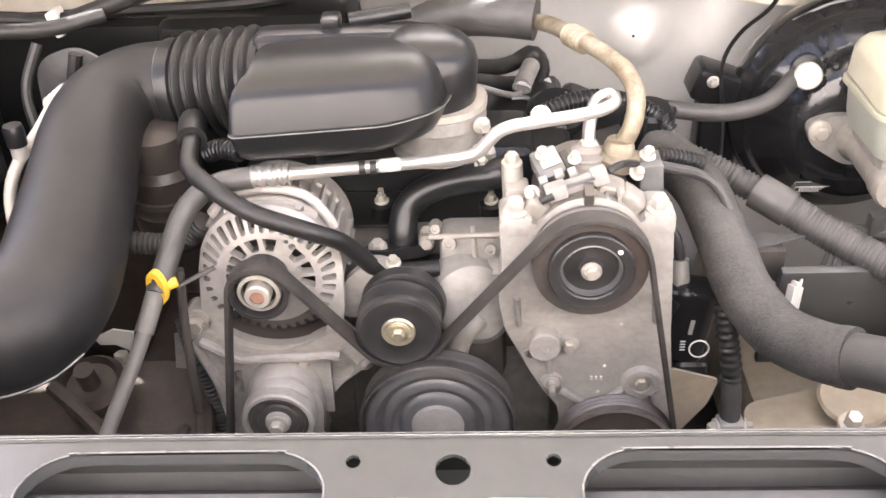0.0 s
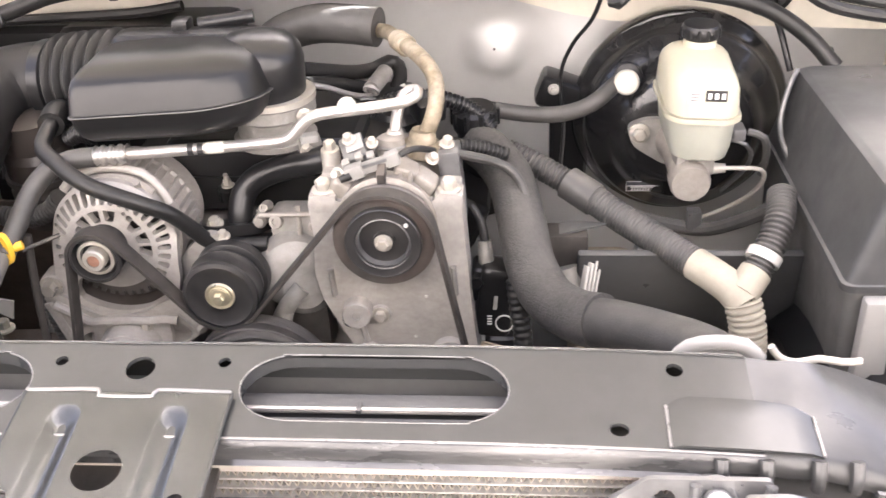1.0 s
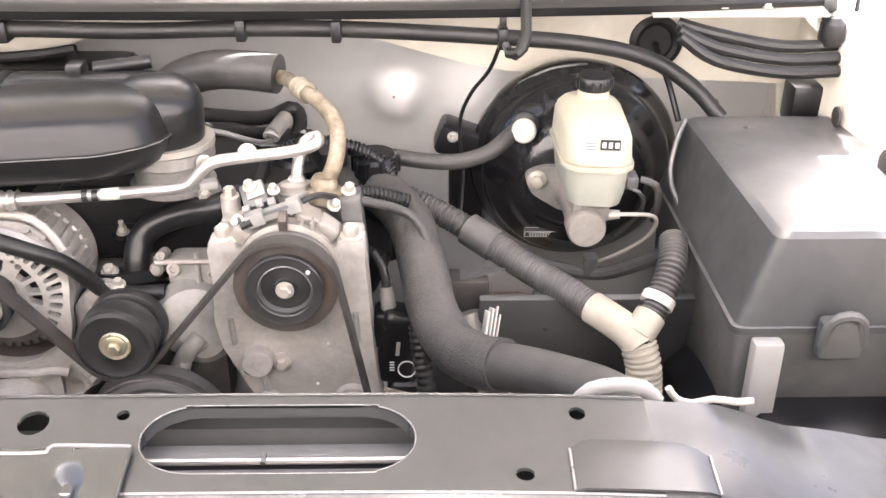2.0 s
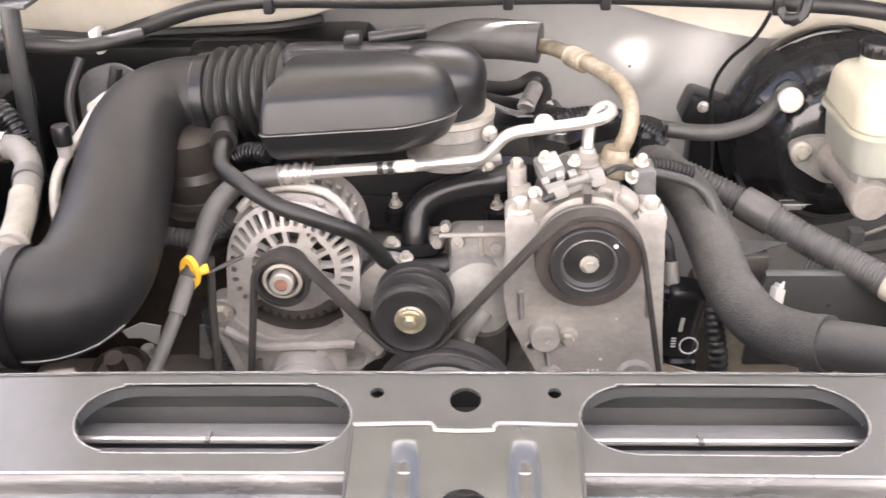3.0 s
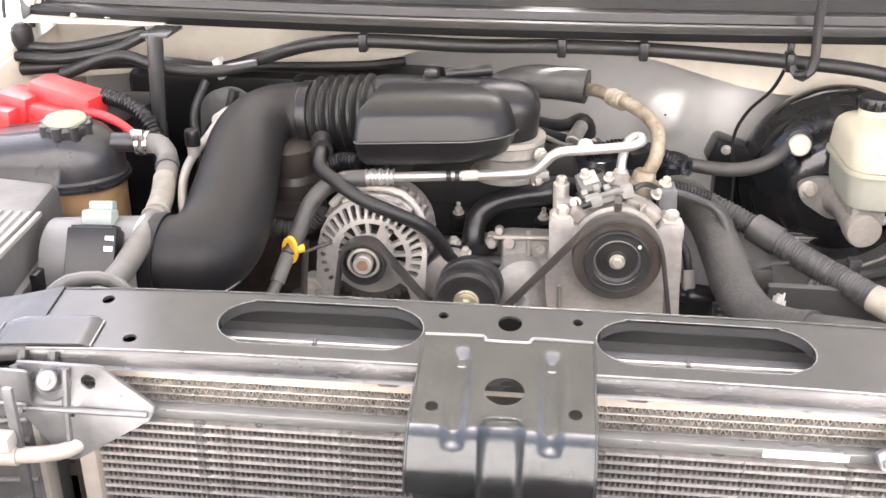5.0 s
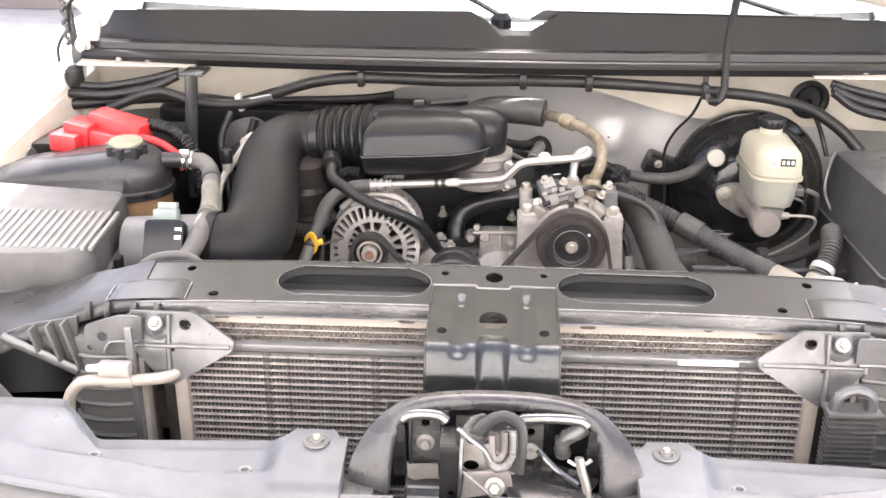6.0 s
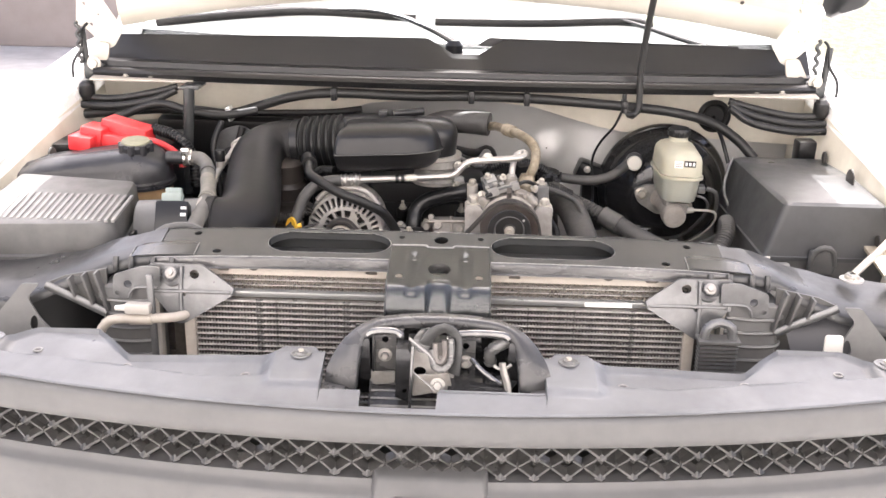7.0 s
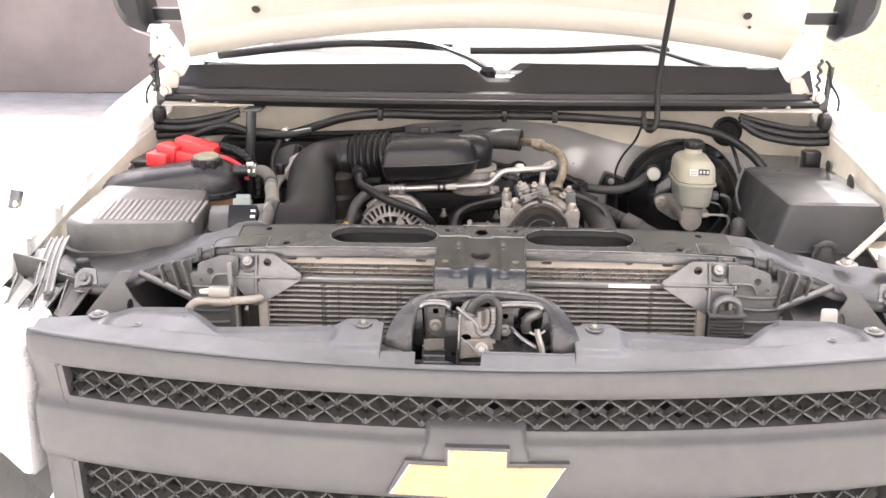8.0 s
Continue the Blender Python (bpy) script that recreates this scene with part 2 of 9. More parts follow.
    cream=surf("cream_reservoir_plastic", (0.385, 0.372, 0.290), 0.42, var=0.04, stain=(0.44, 0.41, 0.31), stain_scale=7, stain_amt=0.4, bump=0.05, sub=0.15),
    cream_low=surf("grey_green_reservoir_plastic", (0.30, 0.308, 0.265), 0.42, var=0.06, stain=(0.32, 0.315, 0.27), stain_scale=7, stain_amt=0.4, bump=0.05, sub=0.15),
    tan_tank=surf("tan_translucent_plastic", (0.36, 0.235, 0.12), 0.45, var=0.15, stain=(0.22, 0.13, 0.06), stain_scale=9, stain_amt=0.5, bump=0.05, sub=0.1),
    lid_rib=surf("worn_pale_ribs", (0.25, 0.244, 0.23), 0.5, var=0.12, stain=(0.16, 0.155, 0.145), stain_scale=18, stain_amt=0.5, bump=0.06),
    cap_top=surf("yellowed_cap", (0.27, 0.265, 0.18), 0.6, var=0.2, stain=(0.15, 0.145, 0.105), stain_scale=45, stain_amt=0.55, bump=0.15),
    cap_white=surf("cream_disc", (0.47, 0.455, 0.40), 0.5, var=0.05, bump=0.05),
    red=surf("red_plastic", (0.62, 0.030, 0.035), 0.42, var=0.1, stain=(0.72, 0.14, 0.13), stain_scale=8, stain_amt=0.4, bump=0.05),
    yellow=surf("yellow_plastic", (0.78, 0.47, 0.04), 0.45, var=0.1, stain=(0.6, 0.33, 0.03), stain_scale=40, stain_amt=0.4, bump=0.08),
    amber=surf("amber_lens", (0.80, 0.42, 0.05), 0.25, var=0.05, bump=0.0, coat=0.5),
    gold=surf("gold_emblem", (0.60, 0.38, 0.165), 0.3, metal=0.35, var=0.05, stain=(0.66, 0.47, 0.25), stain_scale=8, stain_amt=0.45, bump=0.04, coat=0.2),
    chrome=surf("dull_chrome", (0.62, 0.60, 0.57), 0.22, metal=0.9, var=0.1, bump=0.03),
    radiator_tan=surf("tan_radiator_plate", (0.44, 0.405, 0.355), 0.5, metal=0.1, var=0.1, stain=(0.36, 0.32, 0.265), stain_scale=10, stain_amt=0.45, bump=0.08),
    fins=surf("radiator_fins", (0.070, 0.062, 0.054), 0.6, metal=0.3, var=0.3, var_scale=150, stain=(0.11, 0.095, 0.08), stain_scale=12, stain_amt=0.5, bump=0.2),
    cond_tube=surf("condenser_tube", (0.57, 0.555, 0.53), 0.34, metal=0.5, var=0.2, var_scale=120, stain=(0.36, 0.34, 0.31), stain_scale=18, stain_amt=0.5, bump=0.1, per_piece=0.12),
    lens=surf("headlamp_reflector", (0.80, 0.80, 0.80), 0.25, metal=0.3, var=0.05, bump=0.03, coat=0.6),
    frame_steel=surf("brown_dusty_steel", (0.052, 0.039, 0.031), 0.6, metal=0.1, var=0.3, stain=(0.125, 0.105, 0.087), stain_scale=8, stain_amt=0.6, dust=(0.11, 0.089, 0.072), dust_amt=0.35, bump=0.25),
    tan_steel=surf("tan_dusty_steel", (0.40, 0.35, 0.27), 0.6, metal=0.1, var=0.15, stain=(0.25, 0.21, 0.15), stain_scale=7, stain_amt=0.5, bump=0.12),
    # Grimy dark metal; also paints the shade inside holes, notches and gaps.
    dark=surf("grimy_metal_and_hole_shade", (0.042, 0.038, 0.034), 0.6, var=0.3, stain=(0.070, 0.062, 0.053), stain_scale=10, stain_amt=0.5, bump=0.2),
    white_label=surf("white_label", (0.75, 0.75, 0.72), 0.6, var=0.05, bump=0.0),
    black_label=surf("black_label", (0.02, 0.02, 0.02), 0.5, var=0.1, bump=0.0),
    connector=surf("pale_green_connector", (0.25, 0.295, 0.275), 0.5, var=0.08, stain=(0.17, 0.19, 0.175), stain_scale=40, bump=0.05),
    white_plastic=surf("white_plastic", (0.58, 0.57, 0.54), 0.5, var=0.06, stain=(0.5, 0.47, 0.4), stain_scale=20, stain_amt=0.4, bump=0.05),
    seat_grey=surf("dashboard_grey", (0.30, 0.29, 0.28), 0.7, var=0.1, bump=0.1),
)
glass = bpy.data.materials.new("windscreen_glass")
glass.use_nodes = True
gb = glass.node_tree.nodes["Principled BSDF"]
gb.inputs["Base Color"].default_value, gb.inputs["Roughness"].default_value = (0.9, 0.96, 0.93, 1), 0.03
gb.inputs["Transmission Weight"].default_value, gb.inputs["IOR"].default_value = 1.0, 1.45
M["glass"] = glass


# ---- shape helpers ----
def thing(name, base, label, category, group="", kind=""):
    e = new(name)
    e.empty_display_size = 0.02
    e.location = base
    return tagged(e, label, category, group, kind)


def root_place(ob):
    while ob.parent:
        ob = ob.parent
    return Vector(ob.location)


def finish(name, bm, material, angle=32):
    me = bpy.data.meshes.new(name)
    bmesh.ops.recalc_face_normals(bm, faces=bm.faces)
    for f in bm.faces:
        f.smooth = True
    bm.to_mesh(me)
    bm.free()
    me.set_sharp_from_angle(angle=radians(angle))
    me.materials.append(M[material])
    return me


def part(name, bm, material, parent, label="", angle=32, kind=""):
    bmesh.ops.translate(bm, verts=bm.verts, vec=-root_place(parent))
    ob = new(name, finish(name, bm, material, angle))
    ob.parent = parent
    return tagged(ob, label, kind=kind)


def single(name, bm, material, label, category, kind="", group="", angle=32):
    lo = Vector((min(v.co.x for v in bm.verts), min(v.co.y for v in bm.verts), min(v.co.z for v in bm.verts)))
    hi = Vector((max(v.co.x for v in bm.verts), max(v.co.y for v in bm.verts), max(v.co.z for v in bm.verts)))
    base = Vector(((lo.x + hi.x) / 2, (lo.y + hi.y) / 2, lo.z))
    bmesh.ops.translate(bm, verts=bm.verts, vec=-base)
    ob = new(name, finish(name, bm, material, angle))
    ob.location = base
    return tagged(ob, label, category, group, kind)


def join(*bms):
    out = bmesh.new()
    for b in bms:
        me = bpy.data.meshes.new("tmp")
        b.to_mesh(me)
        b.free()
        out.from_mesh(me)
        bpy.data.meshes.remove(me)
    return out


def box(c, s, bev=0.0, seg=2, rot=(0, 0, 0), taper=(1, 1)):
    bm = bmesh.new()
    bmesh.ops.create_cube(bm, size=1.0)
    for v in bm.verts:
        k = taper if v.co.z > 0 else (1, 1)
        v.co = Vector((v.co.x * s[0] * k[0], v.co.y * s[1] * k[1], v.co.z * s[2]))
    if bev:
        bmesh.ops.bevel(bm, geom=list(bm.edges), offset=bev, segments=seg, profile=0.6, affect="EDGES")
    bmesh.ops.transform(bm, matrix=pose(*c, *rot), verts=bm.verts)
    return bm


def axis_frame(d):
    d = Vector(d).normalized()
    a = d.cross(Vector((0, 0, 1)))
    if a.length < 1e-4:
        a = d.cross(Vector((0, 1, 0)))
    a.normalize()
    return a, d.cross(a).normalized(), d


def lathe(profile, origin, axis=(0, -1, 0), seg=40, caps=True):
    """Turns rows of (radius, way along the axis) round the axis."""
    bm = bmesh.new()
    a, b, d = axis_frame(axis)
    o = Vector(origin)
    rings = []
    for r, h in profile:
        if r < 1e-5:
            rings.append([bm.verts.new(o + d * h)])
        else:
            rings.append([bm.verts.new(o + d * h + (a * math.cos(2 * math.pi * i / seg) + b * math.sin(2 * math.pi * i / seg)) * r) for i in range(seg)])
    for p, q in zip(rings, rings[1:]):
        for i in range(seg):
            j = (i + 1) % seg
            if len(p) == 1 and len(q) == 1:
                continue
            if len(p) == 1:
                bm.faces.new((p[0], q[j], q[i]))
            elif len(q) == 1:
                bm.faces.new((p[i], p[j], q[0]))
            else:
                bm.faces.new((p[i], p[j], q[j], q[i]))
    if caps:
        for ring in (rings[0], rings[-1]):
            if len(ring) > 2:
                bm.faces.new(ring)
    return bm


def rod(p0, p1, r0, r1=None, seg=20, bev=0.0):
    p0, p1 = Vector(p0), Vector(p1)
    n = (p1 - p0).length
    r1 = r0 if r1 is None else r1
    prof = [(r0, 0), (r1, n)] if not bev else [(r0 - bev, 0), (r0, bev), (r1, n - bev), (r1 - bev, n)]
    return lathe(prof, p0, p1 - p0, seg)


def spline(pts, step):
    pts = [Vector(p) for p in pts]
    ext = [2 * pts[0] - pts[1]] + pts + [2 * pts[-1] - pts[-2]]
    out = []
    for i in range(1, len(ext) - 2):
        p0, p1, p2, p3 = ext[i - 1:i + 3]
        n = max(2, int((p2 - p1).length / step))
        for k in range(n):
            t = k / n
            out.append(0.5 * (2 * p1 + (p2 - p0) * t + (2 * p0 - 5 * p1 + 4 * p2 - p3) * t * t + (3 * p1 - p0 - 3 * p2 + p3) * t ** 3))
    out.append(pts[-1])
    return out


def hose(pts, r, seg=16, step=0.012, ripple=None, oval=None):
    """A round tube along a smooth line; r: a radius or a function of the share of its length; ripple: (pitch, depth)."""
    if ripple:
        step = min(step, ripple[0] / 4)
    line = spline(pts, step)
    bm = bmesh.new()
    total = sum((b - a).length for a, b in zip(line, line[1:]))
    d = (line[1] - line[0]).normalized()
    a = axis_frame(d)[0]
    rings, s = [], 0.0
    for i, p in enumerate(line):
        q0, q1 = line[max(0, i - 1)], line[min(len(line) - 1, i + 1)]
        d = (q1 - q0).normalized()
        a = (a - d * a.dot(d)).normalized()
        b = d.cross(a)
        if i:
            s += (p - line[i - 1]).length
        rr = r(s / total) if callable(r) else r
        if ripple:
            rr += ripple[1] * (0.5 if math.sin(2 * math.pi * s / ripple[0]) > 0 else -0.5)
        ka, kb = oval or (1, 1)
        rings.append([bm.verts.new(p + a * (math.cos(2 * math.pi * k / seg) * rr * ka) + b * (math.sin(2 * math.pi * k / seg) * rr * kb)) for k in range(seg)])
    for u, v in zip(rings, rings[1:]):
        for k in range(seg):
            bm.faces.new((u[k], u[(k + 1) % seg], v[(k + 1) % seg], v[k]))
    bm.faces.new(rings[0])
    bm.faces.new(rings[-1])
    return bm


def circle2(cx, cy, r, n=20, ry=None):
    return [(cx + r * math.cos(2 * math.pi * i / n), cy + (ry or r) * math.sin(2 * math.pi * i / n)) for i in range(n)]


def round_poly(pts, r, n=5):
    """A polygon with rounded corners."""
    out = []
    m = len(pts)
    for i in range(m):
        p, a, b = Vector(pts[i]), Vector(pts[i - 1]), Vector(pts[(i + 1) % m])
        rr = r[i] if isinstance(r, (list, tuple)) else r
        u, v = (a - p), (b - p)
        k = min(rr, u.length * 0.45, v.length * 0.45)
        p0, p1 = p + u.normalized() * k, p + v.normalized() * k
        if k < 1e-5:
            out.append(tuple(p))
            continue
        for j in range(n + 1):
            t = j / n
            q = p0 * (1 - t) ** 2 + p * 2 * t * (1 - t) + p1 * t * t
            out.append((q.x, q.y))
    return out


def sheet(outer, holes, place, thick):
    """A plate with holes: 2D outlines, place(u, v) to the world, and a thickness vector or a function of (u, v)."""
    flat = bmesh.new()
    for loop in [outer, *holes]:
        vs = [flat.verts.new((u, v, 0)) for u, v in loop]
        for i in range(len(vs)):
            flat.edges.new((vs[i - 1], vs[i]))
    bmesh.ops.triangle_fill(flat, use_beauty=True, use_dissolve=False, edges=flat.edges, normal=(0, 0, 1))
    flat.verts.index_update()
    coords = [(v.co.x, v.co.y) for v in flat.verts]
    tris = [[v.index for v in f.verts] for f in flat.faces]
    flat.free()
    bm = bmesh.new()
    top = [bm.verts.new(place(u, v)) for u, v in coords]
    bot = [bm.verts.new(Vector(place(u, v)) + Vector(thick(u, v) if callable(thick) else thick)) for u, v in coords]
    for t in tris:
        bm.faces.new([top[i] for i in t])
        bm.faces.new([bot[i] for i in reversed(t)])
    k = 0
    for loop in [outer, *holes]:
        n = len(loop)
        for i in range(n):
            i0, i1 = k + i, k + (i + 1) % n
            bm.faces.new((top[i0], bot[i0], bot[i1], top[i1]))
        k += n
    return bm


def grid(rows, thick=None):
    """A surface through rows of points; thick: a vector that gives it depth."""
    bm = bmesh.new()
    vs = [[bm.verts.new(p) for p in row] for row in rows]
    for a, b in zip(vs, vs[1:]):
        for i in range(len(a) - 1):
            bm.faces.new((a[i], a[i + 1], b[i + 1], b[i]))
    if thick:
        t = Vector(thick)
        ws = [[bm.verts.new(Vector(p) + t) for p in row] for row in rows]
        for a, b in zip(ws, ws[1:]):
            for i in range(len(a) - 1):
                bm.faces.new((a[i], b[i], b[i + 1], a[i + 1]))
        for A, B in ((vs[0], ws[0]), (ws[-1], vs[-1]), ([r[0] for r in ws], [r[0] for r in vs]), ([r[-1] for r in vs], [r[-1] for r in ws])):
            for i in range(len(A) - 1):
                bm.faces.new((A[i], B[i], B[i + 1], A[i + 1]))
    return bm


def layers(rows):
    """A closed body from rows of outlines with the same number of points."""
    bm = bmesh.new()
    vs = [[bm.verts.new(p) for p in row] for row in rows]
    n = len(vs[0])
    for a, b in zip(vs, vs[1:]):
        for i in range(n):
            bm.faces.new((a[i], a[(i + 1) % n], b[(i + 1) % n], b[i]))
    bm.faces.new(list(reversed(vs[0])))
    bm.faces.new(vs[-1])
    return bm


def inset(poly, k):
    c = Vector((sum(p[0] for p in poly) / len(poly), sum(p[1] for p in poly) / len(poly)))
    w = max(p[0] for p in poly) - min(p[0] for p in poly)
    h = max(p[1] for p in poly) - min(p[1] for p in poly)
    return [(c.x + (p[0] - c.x) * (1 - 2 * k / w), c.y + (p[1] - c.y) * (1 - 2 * k / h)) for p in poly]


def hexagon(p, axis, r, h, washer=1.45):
    """A hex bolt head on a washer face."""
    b = lathe([(r * washer, 0), (r * washer, h * 0.22), (r * 1.15, h * 0.3)], p, axis, 18)
    a = lathe([(r, h * 0.25), (r, h * 0.85), (r * 0.82, h)], p, axis, 6)
    return join(b, a)


def bolt(p, axis, r, h, parent, material="bolt", washer=1.45):
    return part("bolt", hexagon(p, axis, r, h, washer), material, parent)


# ---- ground and surroundings ----
g = bmesh.new()
bmesh.ops.create_grid(g, x_segments=8, y_segments=8, size=400)
single("ground", g, "concrete", "pale sunlit concrete yard", "ground", "structure")
single("wall_north", box((-14, 11.2, 1.6), (27.0, 0.3, 3.2), 0.03), "wall_plaster", "stained grey rendered yard wall", "wall", "structure")
# Unseen wall, added as a reflector to fill the bay from the front.
single("wall_south", box((0, -4.8, 4.0), (40, 0.3, 8.0), 0.03), "bounce_pale", "tall pale wall added out of view to bounce sunlight", "wall", "structure")
rows = []
for j in range(7):
    rows.append([(1.5 + i * 1.2, 10.2 + j * 1.5, max(0.004, 0.30 * j + 0.10 * noise.noise((i * 0.7, j * 0.9, 3.0)))) for i in range(24)])
single("grass_bank", grid(rows, (0, 0, -0.3)), "dry_grass", "dry grass bank at the yard's edge", "grass", "stuff")

# ---- truck body ----
def fender(side):
    name = "fender"
    t = thing(name, (side * 0.95, 1.0, 0.0), "white painted truck fender beside the open engine bay", "fender", "front fenders")
    rows = []
    for y, zt, w in ((0.50, 1.215, 0.0), (0.62, 1.236, 0.03), (0.75, 1.262, 0.045), (0.95, 1.30, 0.055), (1.2, 1.352, 0.06), (1.42, 1.395, 0.06), (1.7, 1.43, 0.06), (2.6, 1.45, 0.06)):
        e = 0.036 * max(0.0, min(1.0, (1.40 - y) / 0.40))
        rows.append([(side * x, y, z) for x, z in ((0.862 + e, zt - 0.045), (0.87 + e, zt - 0.008), (0.882 + e, zt), (0.92 + e * 0.4, zt + 0.010), (0.955 + w * 0.3, zt + 0.002), (0.985 + w * 0.5, zt - 0.04), (1.0 + w * 0.5, zt - 0.12), (1.01 + w * 0.5, zt - 0.40), (1.0 + w * 0.4, zt - 0.75))])
    part("outer_panel", grid(rows, (-side * 0.004, 0, -0.004)), "paint", t, angle=40)
    apron = []
    for y, zt in ((0.62, 1.20), (0.78, 1.225), (0.95, 1.262), (1.2, 1.315), (1.4, 1.355), (1.60, 1.37)):
        e = 0.036 * max(0.0, min(1.0, (1.40 - y) / 0.40))
        apron.append([(side * x, y, z) for x, z in ((0.861 + e, zt), (0.855 + e, zt - 0.06), (0.85 + e * 0.5, zt - 0.22), (0.80, zt - 0.42), (0.70, zt - 0.55))])
    part("inner_apron", grid(apron, (side * 0.004, 0, 0)), "paint_bay", t, "shaded inner panel with access holes")
    # Dark discs stand in for the shade inside the access holes.
    for y, z, r in ((1.165, 1.285, 0.022), (1.33, 1.29, 0.014), (0.98, 1.21, 0.012)):
        part("hole", lathe([(r, 0), (r * 0.96, 0.0025), (r * 0.9, 0.003), (0, 0.0032)], (side * 0.8535, y, z - 0.02), (-side, 0, 0), 24), "dark", t)
    # Tan strip whose colour stands for the shade in the apron gap.
    part("channel_floor", box((side * 0.868, 0.86, 1.150), (0.075, 0.30, 0.008), 0.002, rot=(10, 0, 0)), "tan_steel", t, "tan strip added for the shaded channel beside the apron")
    # pinch flange with tabs
    for y in (0.72, 0.86, 1.02):
        part("tab", box((side * 0.905, y, 1.255 + (y - 0.75) * 0.2 - 0.014), (0.03, 0.035, 0.006), 0.002), "paint", t)
    return t


fender(-1)
fender(1)

# clip on the fender
clipb = thing("fender_clip", (-0.985, 0.83, 1.26), "grey metal spring clip on the fender edge", "clip")
part("plate", box((-0.962, 0.80, 1.288), (0.028, 0.012, 0.04), 0.003, rot=(-20, 0, -25)), "bare_dusty", clipb)
part("stud", rod((-0.960, 0.795, 1.283), (-0.956, 0.785, 1.28), 0.006), "bolt", clipb)

# cab
cab = thing("truck_cab", (0, 2.4, 0.0), "white truck cab behind the windscreen", "cab")
part("roof", box((0, 2.95, 2.0), (1.45, 1.3, 0.06), 0.025, 3), "paint", cab)
for s in (-1, 1):
    part("pillar", hose([(s * 0.88, 1.75, 1.42), (s * 0.84, 2.05, 1.72), (s * 0.74, 2.38, 2.0)], 0.035, 10), "paint", cab)
    part("door", box((s * 0.985, 2.75, 1.05), (0.06, 1.0, 0.85), 0.02), "paint", cab)
    part("side_glass", box((s * 0.90, 2.8, 1.72), (0.008, 0.85, 0.44), rot=(0, -s * 12, 0)), "glass", cab)
part("dashboard", box((0, 2.02, 1.36), (1.55, 0.55, 0.16), 0.04, 3), "seat_grey", cab)
part("rear_panel", box((0, 3.58, 1.5), (1.6, 0.05, 1.0), 0.02), "seat_grey", cab)
ws = grid([[(x, 1.66 + 0.12 * (x / 0.8) ** 2 + v * 0.72, 1.445 + v * 0.53) for x in [-0.86 + 0.1075 * i for i in range(17)]] for v in (0, 0.25, 0.5, 0.75, 1.0)], (0, 0.004, -0.005))
wsh = tagged(new("windscreen", finish("windscreen", ws, "glass")), "curved clear windscreen reflecting the sky", "windscreen")
wsh.visible_shadow = False
wband = new("edge_band", finish("edge_band", grid([[(x, 1.661 + 0.12 * (x / 0.8) ** 2 + v * 0.72, 1.4395 + v * 0.53) for x in [-0.86 + 0.1075 * i for i in range(17)]] for v in (0, 0.015, 0.03)], (0, 0.002, -0.003)), "black_label"))
wband.parent = wsh

for s in (-1, 1):
    mir = thing("door_mirror", (s * 1.06, 1.95, 1.45), "black plastic door mirror on the truck cab", "mirror", "door mirrors")
    sh = []
    pl = round_poly([(-0.065, -0.150), (0.035, -0.118), (0.075, -0.05), (0.082, 0.05), (0.072, 0.15), (-0.01, 0.15), (-0.035, 0.02)], 0.03)
    for k, (y, sc) in enumerate(((1.86, 0.55), (1.88, 0.85), (1.93, 1.0), (2.0, 0.98))):
        sh.append([(s * (1.078 + 0.85 * u * sc), y, 1.646 + 0.9 * v * sc) for u, v in pl])
    part("housing", layers(sh), "black_plastic", mir)
    part("arm", box((s * 1.00, 1.97, 1.585), (0.12, 0.05, 0.04), 0.012), "black_plastic", mir)
    part("glass", box((s * 1.092, 2.003, 1.66), (0.085, 0.004, 0.15), 0.001), "chrome", mir)

# hood, raised on its hinges
HOOD_ANGLE = 56.0
hood = thing("hood", (0, 1.53, 1.50), "raised white truck hood with bare painted underside", "hood")
hc, hs = math.cos(radians(HOOD_ANGLE)), math.sin(radians(HOOD_ANGLE))


def hood_point(x, v, lift=0.0):
    crown = 0.075 * (1 - (x / 0.80) ** 2)
    d = v * (1.12 - crown) + crown
    bow = 0.04 * (1 - (x / 0.8) ** 2)
    n = lift - bow
    return (x * (1 - 0.07 * v), 1.53 - d * hc - n * hs, 1.50 + d * hs - n * hc)


xs = [-0.80 + 0.05 * i for i in range(33)]
part("outer_skin", grid([[hood_point(x, v, -0.012) for x in xs] for v in (0, 0.03, 0.1, 0.3, 0.5, 0.7, 0.9, 1.0)], (0, 0.0035, 0.0025)), "paint", hood)
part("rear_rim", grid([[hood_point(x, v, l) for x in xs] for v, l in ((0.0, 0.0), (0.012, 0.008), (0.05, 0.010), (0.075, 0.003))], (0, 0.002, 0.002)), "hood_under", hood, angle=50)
inner = []
for v in [0.075 + 0.925 * i / 24 for i in range(25)]:
    row = []
    for x in xs:
        u = abs(x) / 0.8
        pan = 0.022 if (0.17 < v < 0.9 and 0.10 < u < 0.85) else 0.004
        row.append(hood_point(x, v, pan * 0.6 + 0.001))
    inner.append(row)
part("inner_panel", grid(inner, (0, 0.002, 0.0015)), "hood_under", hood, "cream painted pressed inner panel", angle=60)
for x, v, r in ((0.655, 0.115, 0.011), (0.665, 0.085, 0.005), (-0.60, 0.115, 0.011), (0.2, 0.14, 0.010), (-0.2, 0.14, 0.010)):
    p0 = Vector(hood_point(x, v, 0.0135 if v < 0.17 else 0.016))
    # A flat disc whose colour carries the hole's shade.
    part("hole", lathe([(r, 0), (r * 0.95, 0.0012), (0, 0.0014)], p0, (0, -hs, -hc), 20), "dark", hood)
